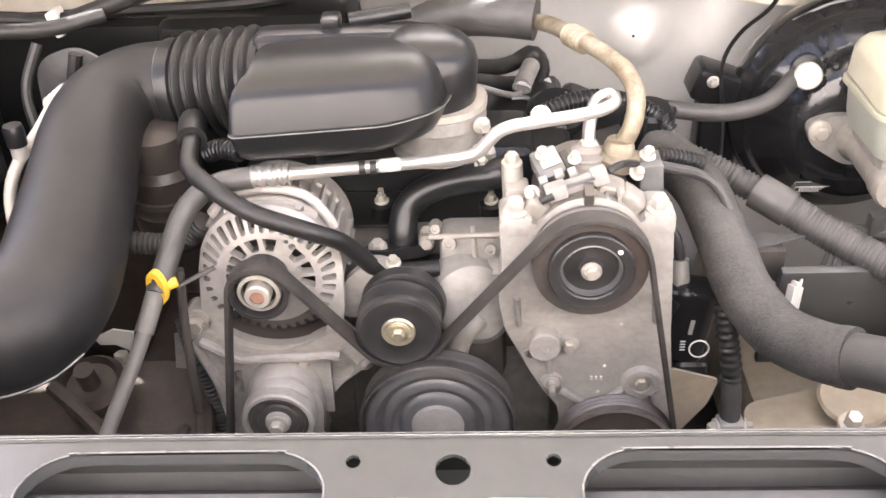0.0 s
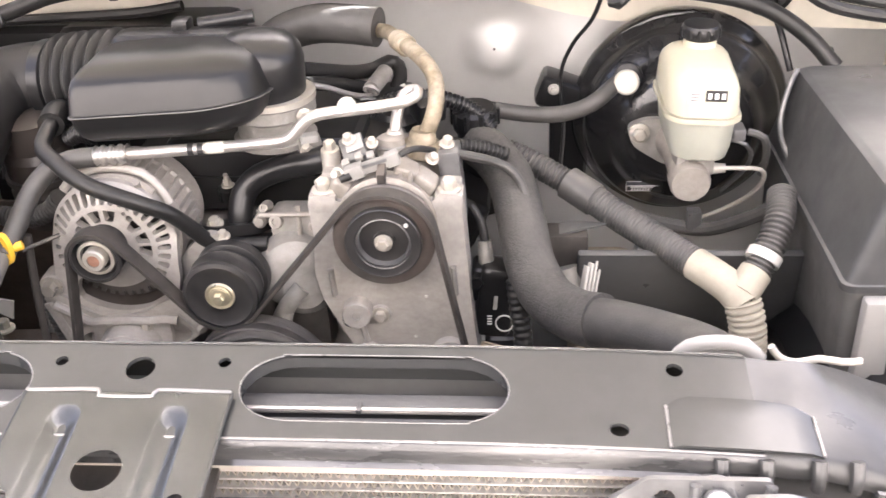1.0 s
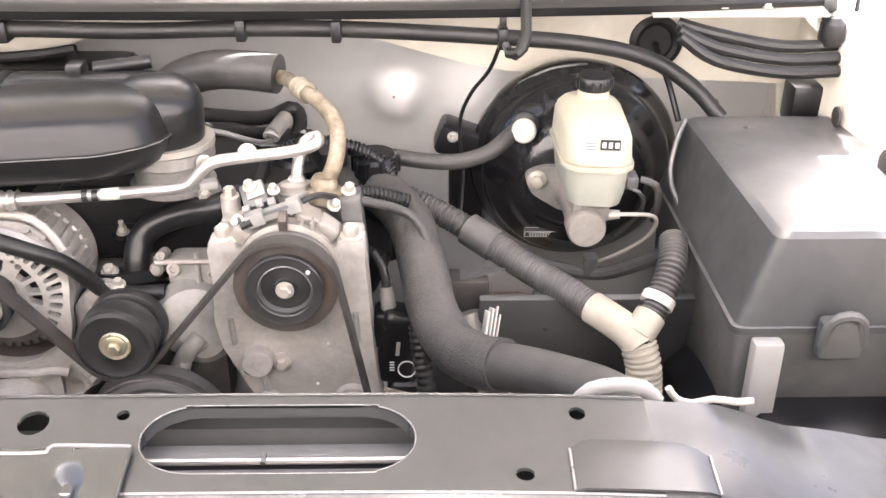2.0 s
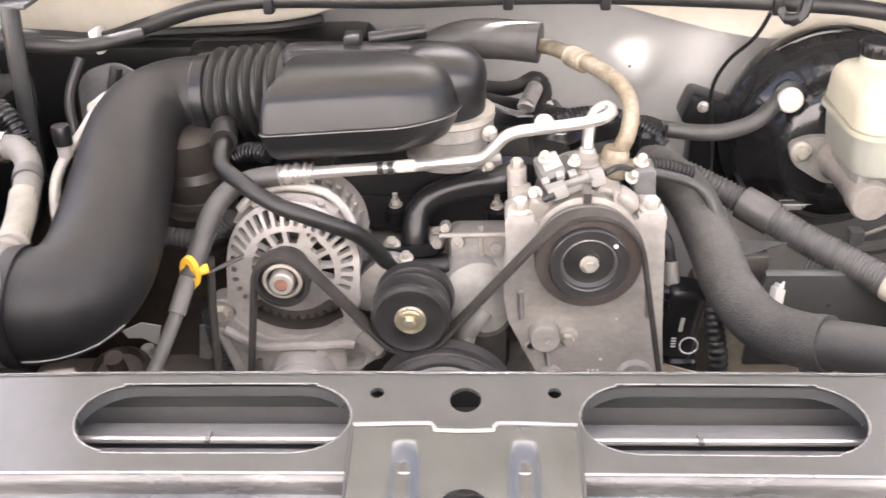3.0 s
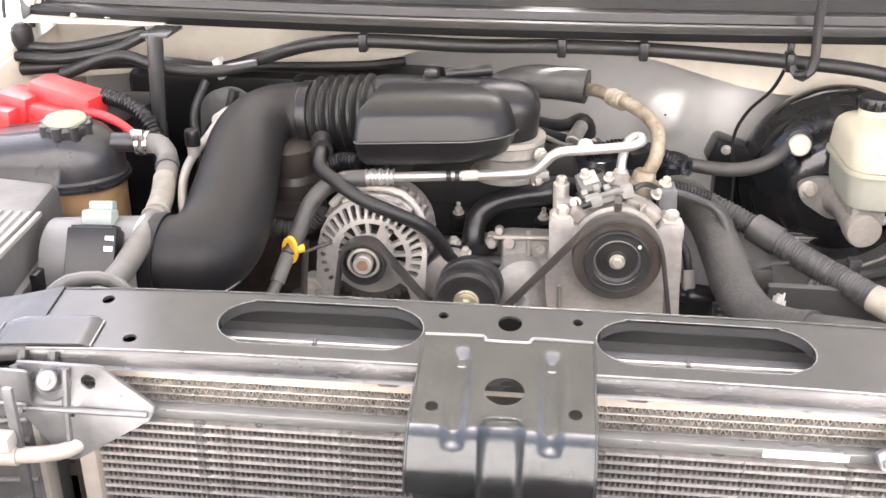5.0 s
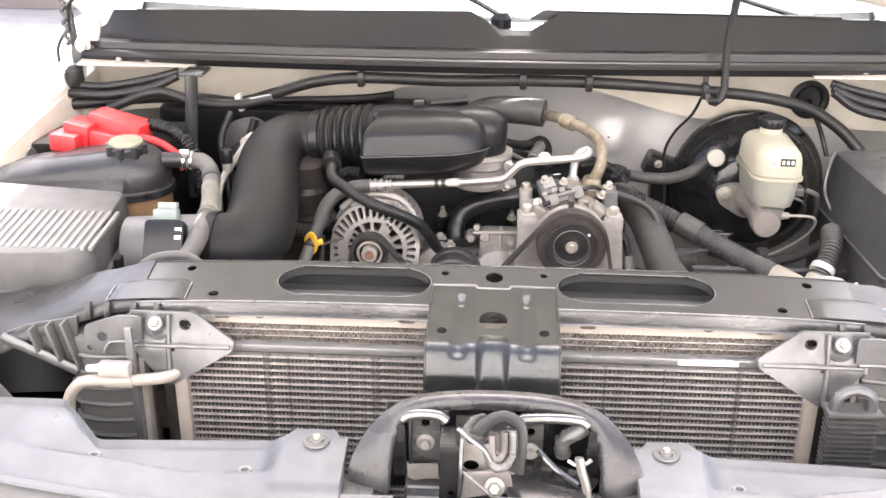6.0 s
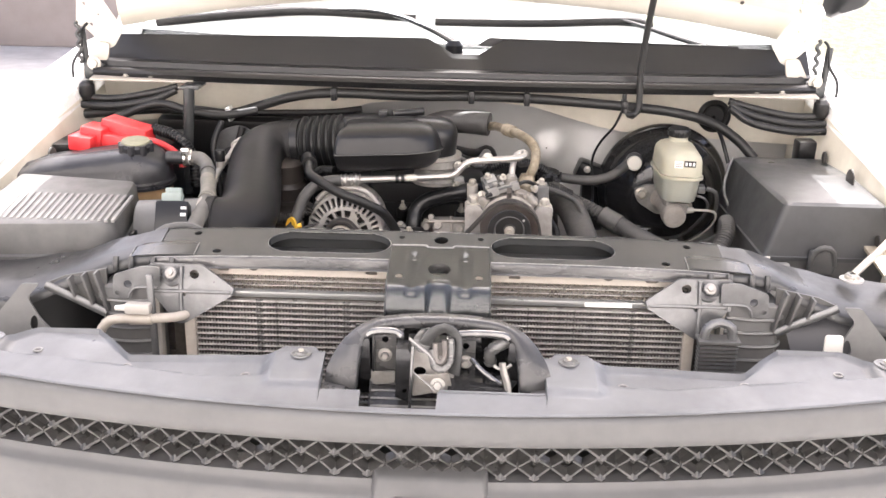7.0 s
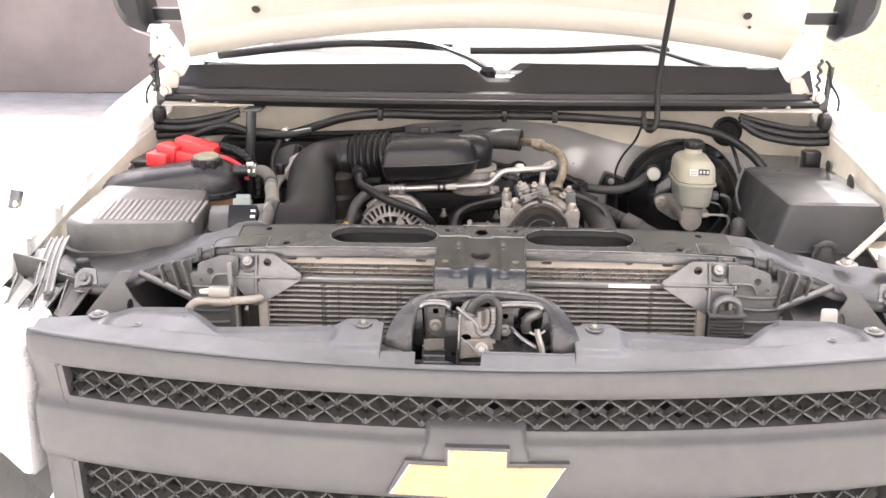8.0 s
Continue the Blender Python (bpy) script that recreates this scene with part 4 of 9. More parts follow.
for row, z in enumerate((1.2235, 1.2145, 1.2055, 1.1965)):
    for i in range(269):
        x = -0.43 + i * 0.0032
        up = 0.0037 - 0.0074 * (i % 2)
        a = [fin.verts.new(p) for p in ((x, 0.606, z - up), (x + 0.0010, 0.606, z - up), (x + 0.0042, 0.606, z + up), (x + 0.0032, 0.606, z + up))]
        b = [fin.verts.new((v.co.x, 0.613, v.co.z)) for v in a]
        fin.faces.new(a)
        fin.faces.new((a[0], b[0], b[3], a[3]))
        fin.faces.new((a[1], a[2], b[2], b[1]))
part("fin_pack", fin, "fin_tan", rad, "close zigzag cooling fins", kind="stuff")
for z in (1.219, 1.210, 1.201):
    part("core_tube", box((0, 0.6085, z), (0.86, 0.010, 0.0016)), "cond_tube", rad)
for s in (-1, 1):
    tank = part("end_tank", box((s * 0.50, 0.605, 0.965), (0.090, 0.06, 0.50), 0.014, 3), "tank_grey", rad, "ribbed grey plastic end tank")
    for k in range(9):
        z = 1.190 - k * 0.0235
        part("rib", hose([(s * 0.457, 0.574, z), (s * 0.50, 0.570, z - 0.0015), (s * 0.540, 0.574, z), (s * 0.548, 0.585, z + 0.004)], 0.0030, 6), "tank_grey", tank)
    part("tank_seam", box((s * 0.455, 0.59, 0.98), (0.008, 0.02, 0.5), 0.002), "white_pipe", rad)
part("shroud_rail", box((0, 0.648, 1.236), (0.80, 0.022, 0.010), 0.003), "black_plastic", rad)
part("shroud", join(box((0, 0.70, 1.205), (0.80, 0.09, 0.012), 0.004, rot=(-12, 0, 0)), box((0, 0.672, 1.221), (0.78, 0.006, 0.022), 0.001)), "dark", rad)
part("shroud_wall", box((0, 0.713, 1.195), (0.80, 0.006, 0.128), 0.001), "tank_grey", rad)
part("shroud_ledge", box((0, 0.664, 1.243), (0.78, 0.016, 0.006), 0.0015), "grey_plastic", rad)
part("bright_tube", hose([(-0.40, 0.6515, 1.2465), (0, 0.6515, 1.2465), (0.40, 0.6515, 1.2465)], 0.0028, 8), "pipe", rad)
part("front_ledge", box((0, 0.631, 1.2395), (0.80, 0.034, 0.005), 0.001), "grey_plastic", rad)
for x in (-0.19, 0.17):
    part("ledge_clip", box((x, 0.652, 1.2485), (0.004, 0.012, 0.004), 0.001), "grey_plastic", rad)

con = thing("condenser", (0, 0.55, 0.72), "flat tube air conditioning condenser in front of the radiator", "condenser")
part("top_rail", box((0, 0.588, 1.2025), (0.80, 0.014, 0.010), 0.002), "rail_alu", con)
part("fin_block", box((0, 0.594, 0.953), (0.79, 0.008, 0.486)), "fins", con)
for s in (-1, 1):
    part("header", box((s * 0.402, 0.582, 0.960), (0.018, 0.020, 0.480), 0.004), "tan_pipe", con, "pale tan end header")
part("bright_sticker", box((0.27, 0.5805, 1.2025), (0.075, 0.001, 0.007)), "white_label", con, "white sticker strip on the rail")
tube_me = None
for k in range(46):
    z = 1.1905 - k * 0.0098
    if tube_me is None:
        b = bmesh.new()
        bmesh.ops.create_cube(b, size=1.0)
        bmesh.ops.scale(b, vec=(0.786, 0.014, 0.0030), verts=b.verts)
        tube_me = finish("tube", b, "cond_tube")
    t = new("tube", tube_me)
    t.parent = con
    t.location = (0, 0.038, z - 0.72)
fin = bmesh.new()
for row in range(29):
    z = 1.1856 - row * 0.0098
    for i in range(302):
        x = -0.392 + i * 0.0026
        up = 0.0038 - 0.0076 * (i % 2)
        p = [fin.verts.new(q) for q in ((x, 0.5825, z - up), (x + 0.0009, 0.5825, z - up), (x + 0.0035, 0.5825, z + up), (x + 0.0026, 0.5825, z + up))]
        q = [fin.verts.new((v.co.x, 0.5895, v.co.z)) for v in p]
        fin.faces.new(p)
        fin.faces.new((p[0], q[0], q[3], p[3]))
part("fin_pack", fin, "cond_fin", con, "fine zigzag cooling fins", kind="stuff")
# pipes at the condenser's end
lines = thing("condenser_lines", (-0.46, 0.53, 1.1), "dull white refrigerant pipes with a valve block", "pipe")
part("pipe", hose([(-0.398, 0.576, 1.172), (-0.41, 0.556, 1.172), (-0.43, 0.545, 1.173), (-0.47, 0.540, 1.172), (-0.508, 0.537, 1.172), (-0.524, 0.536, 1.164), (-0.535, 0.535, 1.146), (-0.539, 0.535, 1.11), (-0.541, 0.535, 1.06)], 0.0078, 14), "tan_pipe", lines)
part("sleeve_ring", hose([(-0.486, 0.539, 1.172), (-0.452, 0.541, 1.1725)], 0.0098, 16), "tan_pipe", lines)
part("block", box((-0.470, 0.534, 1.193), (0.040, 0.018, 0.017), 0.004), "white_pipe", lines)
part("cap", rod((-0.490, 0.534, 1.193), (-0.506, 0.534, 1.192), 0.0055, 0.004), "white_plastic", lines)
part("bracket", box((-0.452, 0.545, 1.145), (0.010, 0.006, 0.20), 0.002), "bare_dusty", lines)

cool = thing("oil_cooler", (0.437, 0.53, 1.04), "small finned oil cooler beside the condenser", "oil cooler")
part("core", box((0.437, 0.535, 1.10), (0.056, 0.016, 0.125)), "dark", cool)
fin_me = None
for k in range(18):
    if fin_me is None:
        b = bmesh.new()
        bmesh.ops.create_cube(b, size=1.0)
        bmesh.ops.scale(b, vec=(0.060, 0.022, 0.0028), verts=b.verts)
        fin_me = finish("plate", b, "bare_dusty")
    t = new("plate", fin_me)
    t.parent = cool
    t.location = (0, 0.003, 1.160 - 0.0068 * k - 1.04)
part("cap_plate", box((0.437, 0.535, 1.169), (0.066, 0.03, 0.006), 0.002), "grey_plastic", cool)
part("pipe_loop", hose([(0.415, 0.533, 1.168), (0.418, 0.533, 1.19), (0.437, 0.533, 1.199), (0.456, 0.533, 1.19), (0.458, 0.533, 1.168)], 0.0075, 10), "bare_dusty", cool)

for s in (-1, 1):
    br = thing("shoulder_bracket", (s * 0.43, 0.57, 1.16), "dusty grey triangular steel bracket with a rubber mount", "bracket", "radiator brackets")
    tri = round_poly([(0.462, 1.252), (0.378, 1.252), (0.325, 1.213), (0.328, 1.206), (0.405, 1.158), (0.418, 1.158), (0.456, 1.205)], 0.005)
    hl = [circle2(0.390, 1.236, 0.0075, 16), [(0.403, 1.203), (0.414, 1.203), (0.414, 1.208), (0.403, 1.208)]]
    part("plate", sheet(tri, hl, lambda u, v: (s * u, 0.5665 + (v - 1.16) * 0.12 - (0.007 if v < 1.21 else 0), v), (0, 0.004, 0)), "bare_dusty", br)
    part("rib", hose([(s * 0.410, 0.575, 1.250), (s * 0.411, 0.567, 1.210), (s * 0.410, 0.559, 1.165)], 0.004, 8), "bare_dusty", br)
    part("rib", hose([(s * 0.460, 0.575, 1.250), (s * 0.457, 0.567, 1.225), (s * 0.455, 0.562, 1.206)], 0.004, 8), "bare_dusty", br)
    part("crease", hose([(s * 0.455, 0.565, 1.2105), (s * 0.40, 0.564, 1.211), (s * 0.332, 0.566, 1.210)], 0.003, 8), "bare_dusty", br)
    part("mount", lathe([(0.0185, -0.004), (0.0185, 0.008), (0.014, 0.012), (0.010, 0.010), (0.0095, 0.018), (0.005, 0.020), (0, 0.020)], (s * 0.4245, 0.580, 1.231), (0, -0.80, 0.60), 26), "bare_dusty", br, "round bonded mount with a bolt")
    part("bolt", hexagon((s * 0.4245, 0.565, 1.242), (0, -0.80, 0.60), 0.006, 0.006), "latch_steel", br)
    arm = round_poly([(0.440, 1.252), (0.470, 1.252), (0.516, 1.236), (0.520, 1.200), (0.494, 1.196), (0.484, 1.214), (0.442, 1.216)], 0.006)
    part("side_arm", sheet(arm, [circle2(0.494, 1.221, 0.0065, 14), circle2(0.512, 1.205, 0.004, 12)], lambda u, v: (s * u, 0.561 + (u - 0.44) * 0.05, v), (0, 0.004, 0)), "bare_dusty", br)
    part("arm_lip", hose([(s * 0.445, 0.560, 1.2175), (s * 0.483, 0.561, 1.2155), (s * 0.493, 0.562, 1.198)], 0.0025, 6), "bare_dusty", br)

# ---- grille ----
gri = thing("grille", (0, 0.30, 0.75), "dark grey grained plastic truck grille with two mesh openings", "grille")


def gy(x):
    return 0.268 + 0.215 * x * x + (0.9 * (abs(x) - 0.70) ** 2 if abs(x) > 0.70 else 0)


def gx(n=60, a=-0.77, b=0.77):
    return [a + (b - a) * i / n for i in range(n + 1)]


SAG = 0.012
def face_dy(z):
    """How far the grille's face stands back at a height."""
    keys = ((1.172, 0.03), (1.1665, 0.008), (1.163, 0.0), (1.157, -0.004), (1.140, -0.006), (1.127, -0.005), (1.121, 0.002), (1.060, 0.014), (1.048, 0.007), (1.044, -0.001), (1.037, -0.006), (1.0, -0.010), (0.955, -0.009), (0.945, -0.003), (0.940, 0.004), (0.842, 0.006), (0.836, -0.001), (0.79, -0.003), (0.76, 0.015))
    for a, b in zip(keys, keys[1:]):
        if a[0] >= z >= b[0]:
            return a[1] + (b[1] - a[1]) * (a[0] - z) / (a[0] - b[0])
    return keys[-1][1]


OPENINGS = ((1.060, 1.121, 0.704), (0.842, 0.940, 0.700))


def face_point(x, z, back=0.0):
    edge = 0.0
    a = abs(x)
    if a > 0.755:
        edge = 0.9 * (a - 0.755) ** 1.2
    return (x * (1 - 0.035 * (1.16 - z)), gy(x) + face_dy(z) + edge + back, z - SAG * min(1.0, (1.172 - z) / 0.03) * (x / 0.77) ** 2)


fxs = sorted(set([round(-0.775 + 1.55 * i / 84, 4) for i in range(85)] + [0.700, -0.700, 0.704, -0.704, 0.765, -0.765, 0.77, -0.77]))
fzs = [1.172, 1.1665, 1.163, 1.157, 1.148, 1.140, 1.127, 1.121, 1.109, 1.085, 1.072, 1.060, 1.054, 1.048, 1.044, 1.037, 1.02, 1.0, 0.975, 0.955, 0.945, 0.940, 0.92, 0.89, 0.86, 0.842, 0.836, 0.82, 0.79, 0.76]
fbm = bmesh.new()
fvs = [[fbm.verts.new(face_point(x, z)) for x in fxs] for z in fzs]
for j in range(len(fzs) - 1):
    for i in range(len(fxs) - 1):
        mx, mz = (fxs[i] + fxs[i + 1]) / 2, (fzs[j] + fzs[j + 1]) / 2
        if mz > 1.1655:
            continue
        if not any(z0 < mz < z1 and abs(mx) < w for z0, z1, w in OPENINGS):
            fbm.faces.new((fvs[j][i], fvs[j][i + 1], fvs[j + 1][i + 1], fvs[j + 1][i]))
for v in [v for v in fbm.verts if not v.link_faces]:
    fbm.verts.remove(v)
part("face", fbm, "grille", gri, angle=50)
for z0, z1, w in OPENINGS:
    ox = [x for x in fxs if abs(x) <= w]
    path = [(x, z1) for x in ox] + [(w, z1 + (z0 - z1) * k / 5) for k in range(1, 6)] + [(x, z0) for x in reversed(ox[:-1])] + [(-w, z0 + (z1 - z0) * k / 5) for k in range(1, 6)]
    frame_path = round_poly([(-w - 0.014, z0 - 0.011), (w + 0.014, z0 - 0.011), (w + 0.014, z1 + 0.005), (-w - 0.014, z1 + 0.005)], 0.012, 6)
    ends = [[p for p in frame_path if p[0] * s > w - 0.03] for s in (-1, 1)]
    for end, s in zip(ends, (-1, 1)):
        end.sort(key=lambda p: math.atan2(p[1] - (z0 + z1) / 2, s * (p[0] - s * (w - 0.03))))
        part("opening_bead", hose([face_point(x, z, 0.0005) for x, z in end], 0.0024, 8, 0.004), "grille", gri)
    part("opening_rim", grid([[face_point(x, z, b) for x, z in path] for b in (0.0, 0.012, 0.045)]), "grille", gri, angle=50)


def lattice(z0, z1, rowsn):
    """Crossing moulded bars that make diamond cells with thick lower points."""
    out = bmesh.new()
    pitch = 0.0455
    h = (z1 - z0) / rowsn
    n = int(1.40 / pitch)

    def bar(p, q, w, d):
        p, q = Vector(p), Vector(q)
        along = (q - p).normalized()
        up = Vector((-along.z, 0, along.x)) * w
        back = Vector((0, d, 0))
        vs = [out.verts.new(v) for v in (p + up * 0.3, p - up * 0.3, q - up * 0.3, q + up * 0.3, p + up * 1.3 + back, p - up * 1.7 + back, q - up * 1.7 + back, q + up * 1.3 + back)]
        for f in ((0, 1, 2, 3), (7, 6, 5, 4), (0, 4, 5, 1), (3, 2, 6, 7), (0, 3, 7, 4), (1, 5, 6, 2)):
            out.faces.new([vs[i] for i in f])

    for i in range(n):
        x = -0.70 + i * pitch
        for r in range(rowsn):
            za = z0 + r * h
            s1, s2 = SAG * (x / 0.77) ** 2, SAG * ((x + pitch) / 0.77) ** 2
            xm = x + pitch / 2
            sm = SAG * (xm / 0.77) ** 2
            y1, y2, ym = gy(x) + 0.028, gy(x + pitch) + 0.028, gy(xm) + 0.016
            zm = za + h / 2
            bar((x, y1, zm - s1), (xm, ym, za - sm + 0.004), 0.0056, 0.016)
            bar((xm, ym, za - sm + 0.004), (x + pitch, y2, zm - s2), 0.0056, 0.016)
            bar((x, y1, zm - s1), (xm, ym + 0.010, za + h - sm), 0.0042, 0.014)
            bar((xm, ym + 0.010, za + h - sm), (x + pitch, y2, zm - s2), 0.0042, 0.014)
            for qx, qy, qz, rr in ((xm, ym - 0.001, za - sm + 0.003, 0.0085), (x, y1 - 0.001, zm - s1, 0.0065)):
                vs = [out.verts.new((qx + rr * dx, qy + dy, qz + rr * dz)) for dx, dz, dy in ((-1, 0, 0.004), (0, -1, 0.004), (1, 0, 0.004), (0, 1, 0.004), (0, 0, -0.002))]
                for a, b in ((0, 1), (1, 2), (2, 3), (3, 0)):
                    out.faces.new((vs[a], vs[b], vs[4]))
    return out


def cells(z0, z1, rowsn):
    """Recessed dusty panels that close most of the diamond cells."""
    rnd = random.Random(5)
    out = bmesh.new()
    pitch = 0.0455
    h = (z1 - z0) / rowsn
    for i in range(2 * int(1.40 / pitch)):
        x = -0.70 + i * pitch / 2
        for r in range(rowsn + (i % 2)):
            if rnd.random() < (0.30 if abs(x) < 0.22 else 0.08):
                continue
            zc = z0 + r * h + (0 if i % 2 else h / 2)
            xc = x + pitch / 2
            sag = SAG * (xc / 0.77) ** 2
            y = gy(xc) + 0.044
            ring = [out.verts.new((xc + dx * pitch * 0.49, y - back, zc - sag + dz * h * 0.49)) for dx, dz, back in ((-1, 0, 0.008), (0, -1, 0.012), (1, 0, 0.008), (0, 1, 0.0))]
            mid = out.verts.new((xc, y + 0.006, zc - sag))
            for a in range(4):
                out.faces.new((ring[a], ring[(a + 1) % 4], mid))
    bmesh.ops.recalc_face_normals(out, faces=out.faces)
    return out


part("upper_mesh", join(lattice(1.060, 1.122, 2), cells(1.060, 1.122, 2)), "grille_mesh", gri, "dusty moulded diamond mesh", angle=20)
part("lower_mesh", join(lattice(0.840, 0.940, 3), cells(0.840, 0.940, 3)), "grille_mesh", gri, "dusty moulded diamond mesh", angle=20)
# Added dark sheet that gives the open mesh cells their shade.
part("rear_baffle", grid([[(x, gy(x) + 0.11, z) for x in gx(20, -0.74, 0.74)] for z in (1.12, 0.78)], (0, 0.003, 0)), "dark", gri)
# raised pocket round the badge
rows = []
for dy, z, w in ((0.040, 1.072, 0.074), (0.010, 1.070, 0.072), (0.002, 1.064, 0.072), (-0.006, 1.045, 0.075), (-0.0125, 1.036, 0.080), (-0.0135, 1.01, 0.085)):
    rows.append([(x * w, gy(x * w) + dy + (0.016 if abs(x) > 1.01 else 0.001 if abs(x) > 0.985 else 0), z) for x in [-1.10, -1.0] + [-0.97 + 0.097 * i for i in range(21)] + [1.0, 1.10]])
part("badge_pocket", grid(rows, (0, 0.01, 0)), "grille", gri, angle=50)
emb = thing("emblem", (0, 0.25, 0.96), "gold cross-shaped badge in a grey frame on the grille", "badge")
bow = [(-0.047, 0.052), (0.047, 0.052), (0.047, 0.026), (0.143, 0.026), (0.110, -0.026), (0.047, -0.026), (0.047, -0.052), (-0.047, -0.052), (-0.047, -0.026), (-0.143, -0.026), (-0.110, 0.026), (-0.047, 0.026)]
big = [(u * 1.0 + (0.009 if u > 0.1 else -0.009 if u < -0.1 else math.copysign(0.006, u)), v + math.copysign(0.006, v)) for u, v in bow]
part("frame", sheet(big, [], lambda u, v: (u * 0.95 + 0.003, gy(u) - 0.019, 0.988 + v), (0, 0.014, 0)), "grille", emb, "grey bevelled badge frame")
part("gold_face", sheet(bow, [], lambda u, v: (u * 0.95 + 0.003, gy(u) - 0.024, 0.988 + v), (0, 0.008, 0)), "gold", emb, "satin gold badge face")
part("chrome_edge", sheet([(u * 1.02, v * 1.04) for u, v in bow], [], lambda u, v: (u * 0.95 + 0.003, gy(u) - 0.0215, 0.988 + v), (0, 0.004, 0)), "chrome", emb)

# sight shield on top of the grille
shi = thing("grille_top_cover", (0, 0.36, 1.15), "dusty blue-grey plastic cover on top of the grille", "cover")


def rear_y(x):
    a = abs(x)
    base = 0.398
    if a > 0.44:
        base = 0.398 + min(1.0, (a - 0.44) / 0.07) * 0.075
    if a > 0.60:
        base = 0.473 - min(1.0, (a - 0.60) / 0.05) * 0.03
    if 0.165 < a < 0.225:
        base = 0.412
    if a < 0.155:
        base = 0.322
    if -0.098 < x < 0.006:
        base = 0.284
    return base


def ease(v):
    v = max(0.0, min(1.0, v))
    return v * v * (3 - 2 * v)


def cover_z(x, y):
    a, f = abs(x), gy(x) + 0.008
    z = 1.166 - 0.004 * (x / 0.77) ** 2 + 0.022 * min(1, (y - f) / 0.11)
    sunk = ease((y - 0.350 - max(0.0, a - 0.33) * 0.2) / 0.007) * ease((a - 0.236) / 0.008) * (1 - ease((a - 0.630) / 0.015))
    z -= 0.010 * sunk * (1 - 0.75 * ease((y - rear_y(x) + 0.005) / 0.004))
    return z + 0.006 * ease((y - 0.322) / 0.010) * ease((a - 0.150) / 0.006) * (1 - ease((a - 0.228) / 0.008))


rows = []
xx = sorted(set([round(-0.765 + 0.0075 * i, 4) for i in range(205)] + [-0.156, -0.154, 0.154, 0.156, -0.099, -0.097, 0.005, 0.007, -0.165, 0.165, -0.2255, 0.2255]))
for k in range(31):
    rows.append([(x, y, cover_z(x, y)) for x in xx for y in [gy(x) + 0.008 + (rear_y(x) - gy(x) - 0.008) * k / 30]])
part("panel", grid(rows, (0, 0, -0.004)), "shield_plastic", shi, angle=40)
part("front_step", grid([[(x, gy(x) + dy, z - 0.004 * (x / 0.77) ** 2) for x in gx()] for dy, z in ((0.012, 1.1715), (0.004, 1.1705), (0.002, 1.168))], (0, 0.003, -0.002)), "shield_plastic", shi)
for s in (-1, 1):
    for x, y, r in ((0.190, 0.390, 0.008), (0.66, 0.445, 0.009)):
        z = cover_z(s * x, y)
        seat = part("fastener", lathe([(r * 1.9, 0), (r * 1.8, 0.0015), (r * 1.45, 0.0015), (r * 1.35, 0.0008), (r, 0.001), (r * 0.9, 0.0035), (0, 0.004)], (s * x, y, z), (0, 0, 1), 24), "bare_dusty", shi)
        part("fastener_head", lathe([(r * 0.5, 0.003), (r * 0.5, 0.007), (0, 0.0075)], (s * x, y, z), (0, 0, 1), 6), "bolt", seat)
    for x, y in ((0.265, 0.363), (0.44, 0.383), (0.585, 0.425)):
        z = cover_z(s * x, y)
        clip = part("clip", lathe([(0.0075, 0), (0.0070, 0.0015), (0.0048, 0.0015), (0.0045, 0.0003)], (s * x, y, z), (0, 0, 1), 18, caps=False), "lid_rib", shi)
        part("clip_hole", lathe([(0.0046, 0.0004), (0, 0.0006)], (s * x, y, z), (0, 0, 1), 14), "dark", clip)
part("latch_edge_lip", hose([(x, y, cover_z(x, 0.3215) + 0.0006) for x, y in ((0.009, 0.3225), (0.05, 0.3225), (0.10, 0.3225), (0.146, 0.3225), (0.1535, 0.327))], 0.0020, 8), "shield_plastic", shi)

# arch over the latch
arc = thing("latch_surround", (0, 0.38, 1.15), "satin black arched surround over the hood latch", "surround")
HALF = [(0.158, 0.352, 1.170, 0.118, 0.338, 1.166), (0.157, 0.354, 1.184, 0.117, 0.341, 1.184), (0.151, 0.362, 1.202, 0.115, 0.348, 1.200), (0.136, 0.377, 1.224, 0.112, 0.366, 1.220), (0.112, 0.394, 1.241, 0.103, 0.380, 1.232), (0.085, 0.404, 1.249, 0.084, 0.389, 1.239), (0.045, 0.408, 1.253, 0.045, 0.392, 1.242), (0.0, 0.409, 1.254, 0.0, 0.393, 1.243)]
stations = [(-a, b, c, -d, e, f) for a, b, c, d, e, f in HALF] + list(reversed(HALF[:-1]))
n_arch = 98
rail = []
for i in range(n_arch + 1):
    k = min(int(i * 14 / n_arch), 13)
    f = i * 14 / n_arch - k
    rail.append([a + (b - a) * f for a, b in zip(stations[k], stations[k + 1])])
for _ in range(14):
    rail = [rail[0]] + [[(a + 2 * b + c) / 4 for a, b, c in zip(*tri)] for tri in zip(rail, rail[1:], rail[2:])] + [rail[-1]]
rows = []
for q in rail:
    o, p = Vector((0.0065 + q[0], q[1], q[2])), Vector((0.0065 + q[3], q[4], q[5]))
    out = (o - Vector((0.0065, o.y, 1.15))).normalized()
    up = Vector((0, -0.35, 0.5)) * 0.012
    rows.append([tuple(q) for q in (o + Vector((0, 0.008, -0.012)), o + Vector((0, 0.002, -0.003)), o, o.lerp(p, 0.25) + up * 0.35, o.lerp(p, 0.55) + up * 0.6, o.lerp(p, 0.85) + up * 0.4, p, p - out * 0.004 + Vector((0, 0.002, 0)), p - out * 0.006 + Vector((0, 0.012, 0)))])
part("arch", grid(rows, (0, 0.001, -0.002)), "satin_black", arc, angle=50)
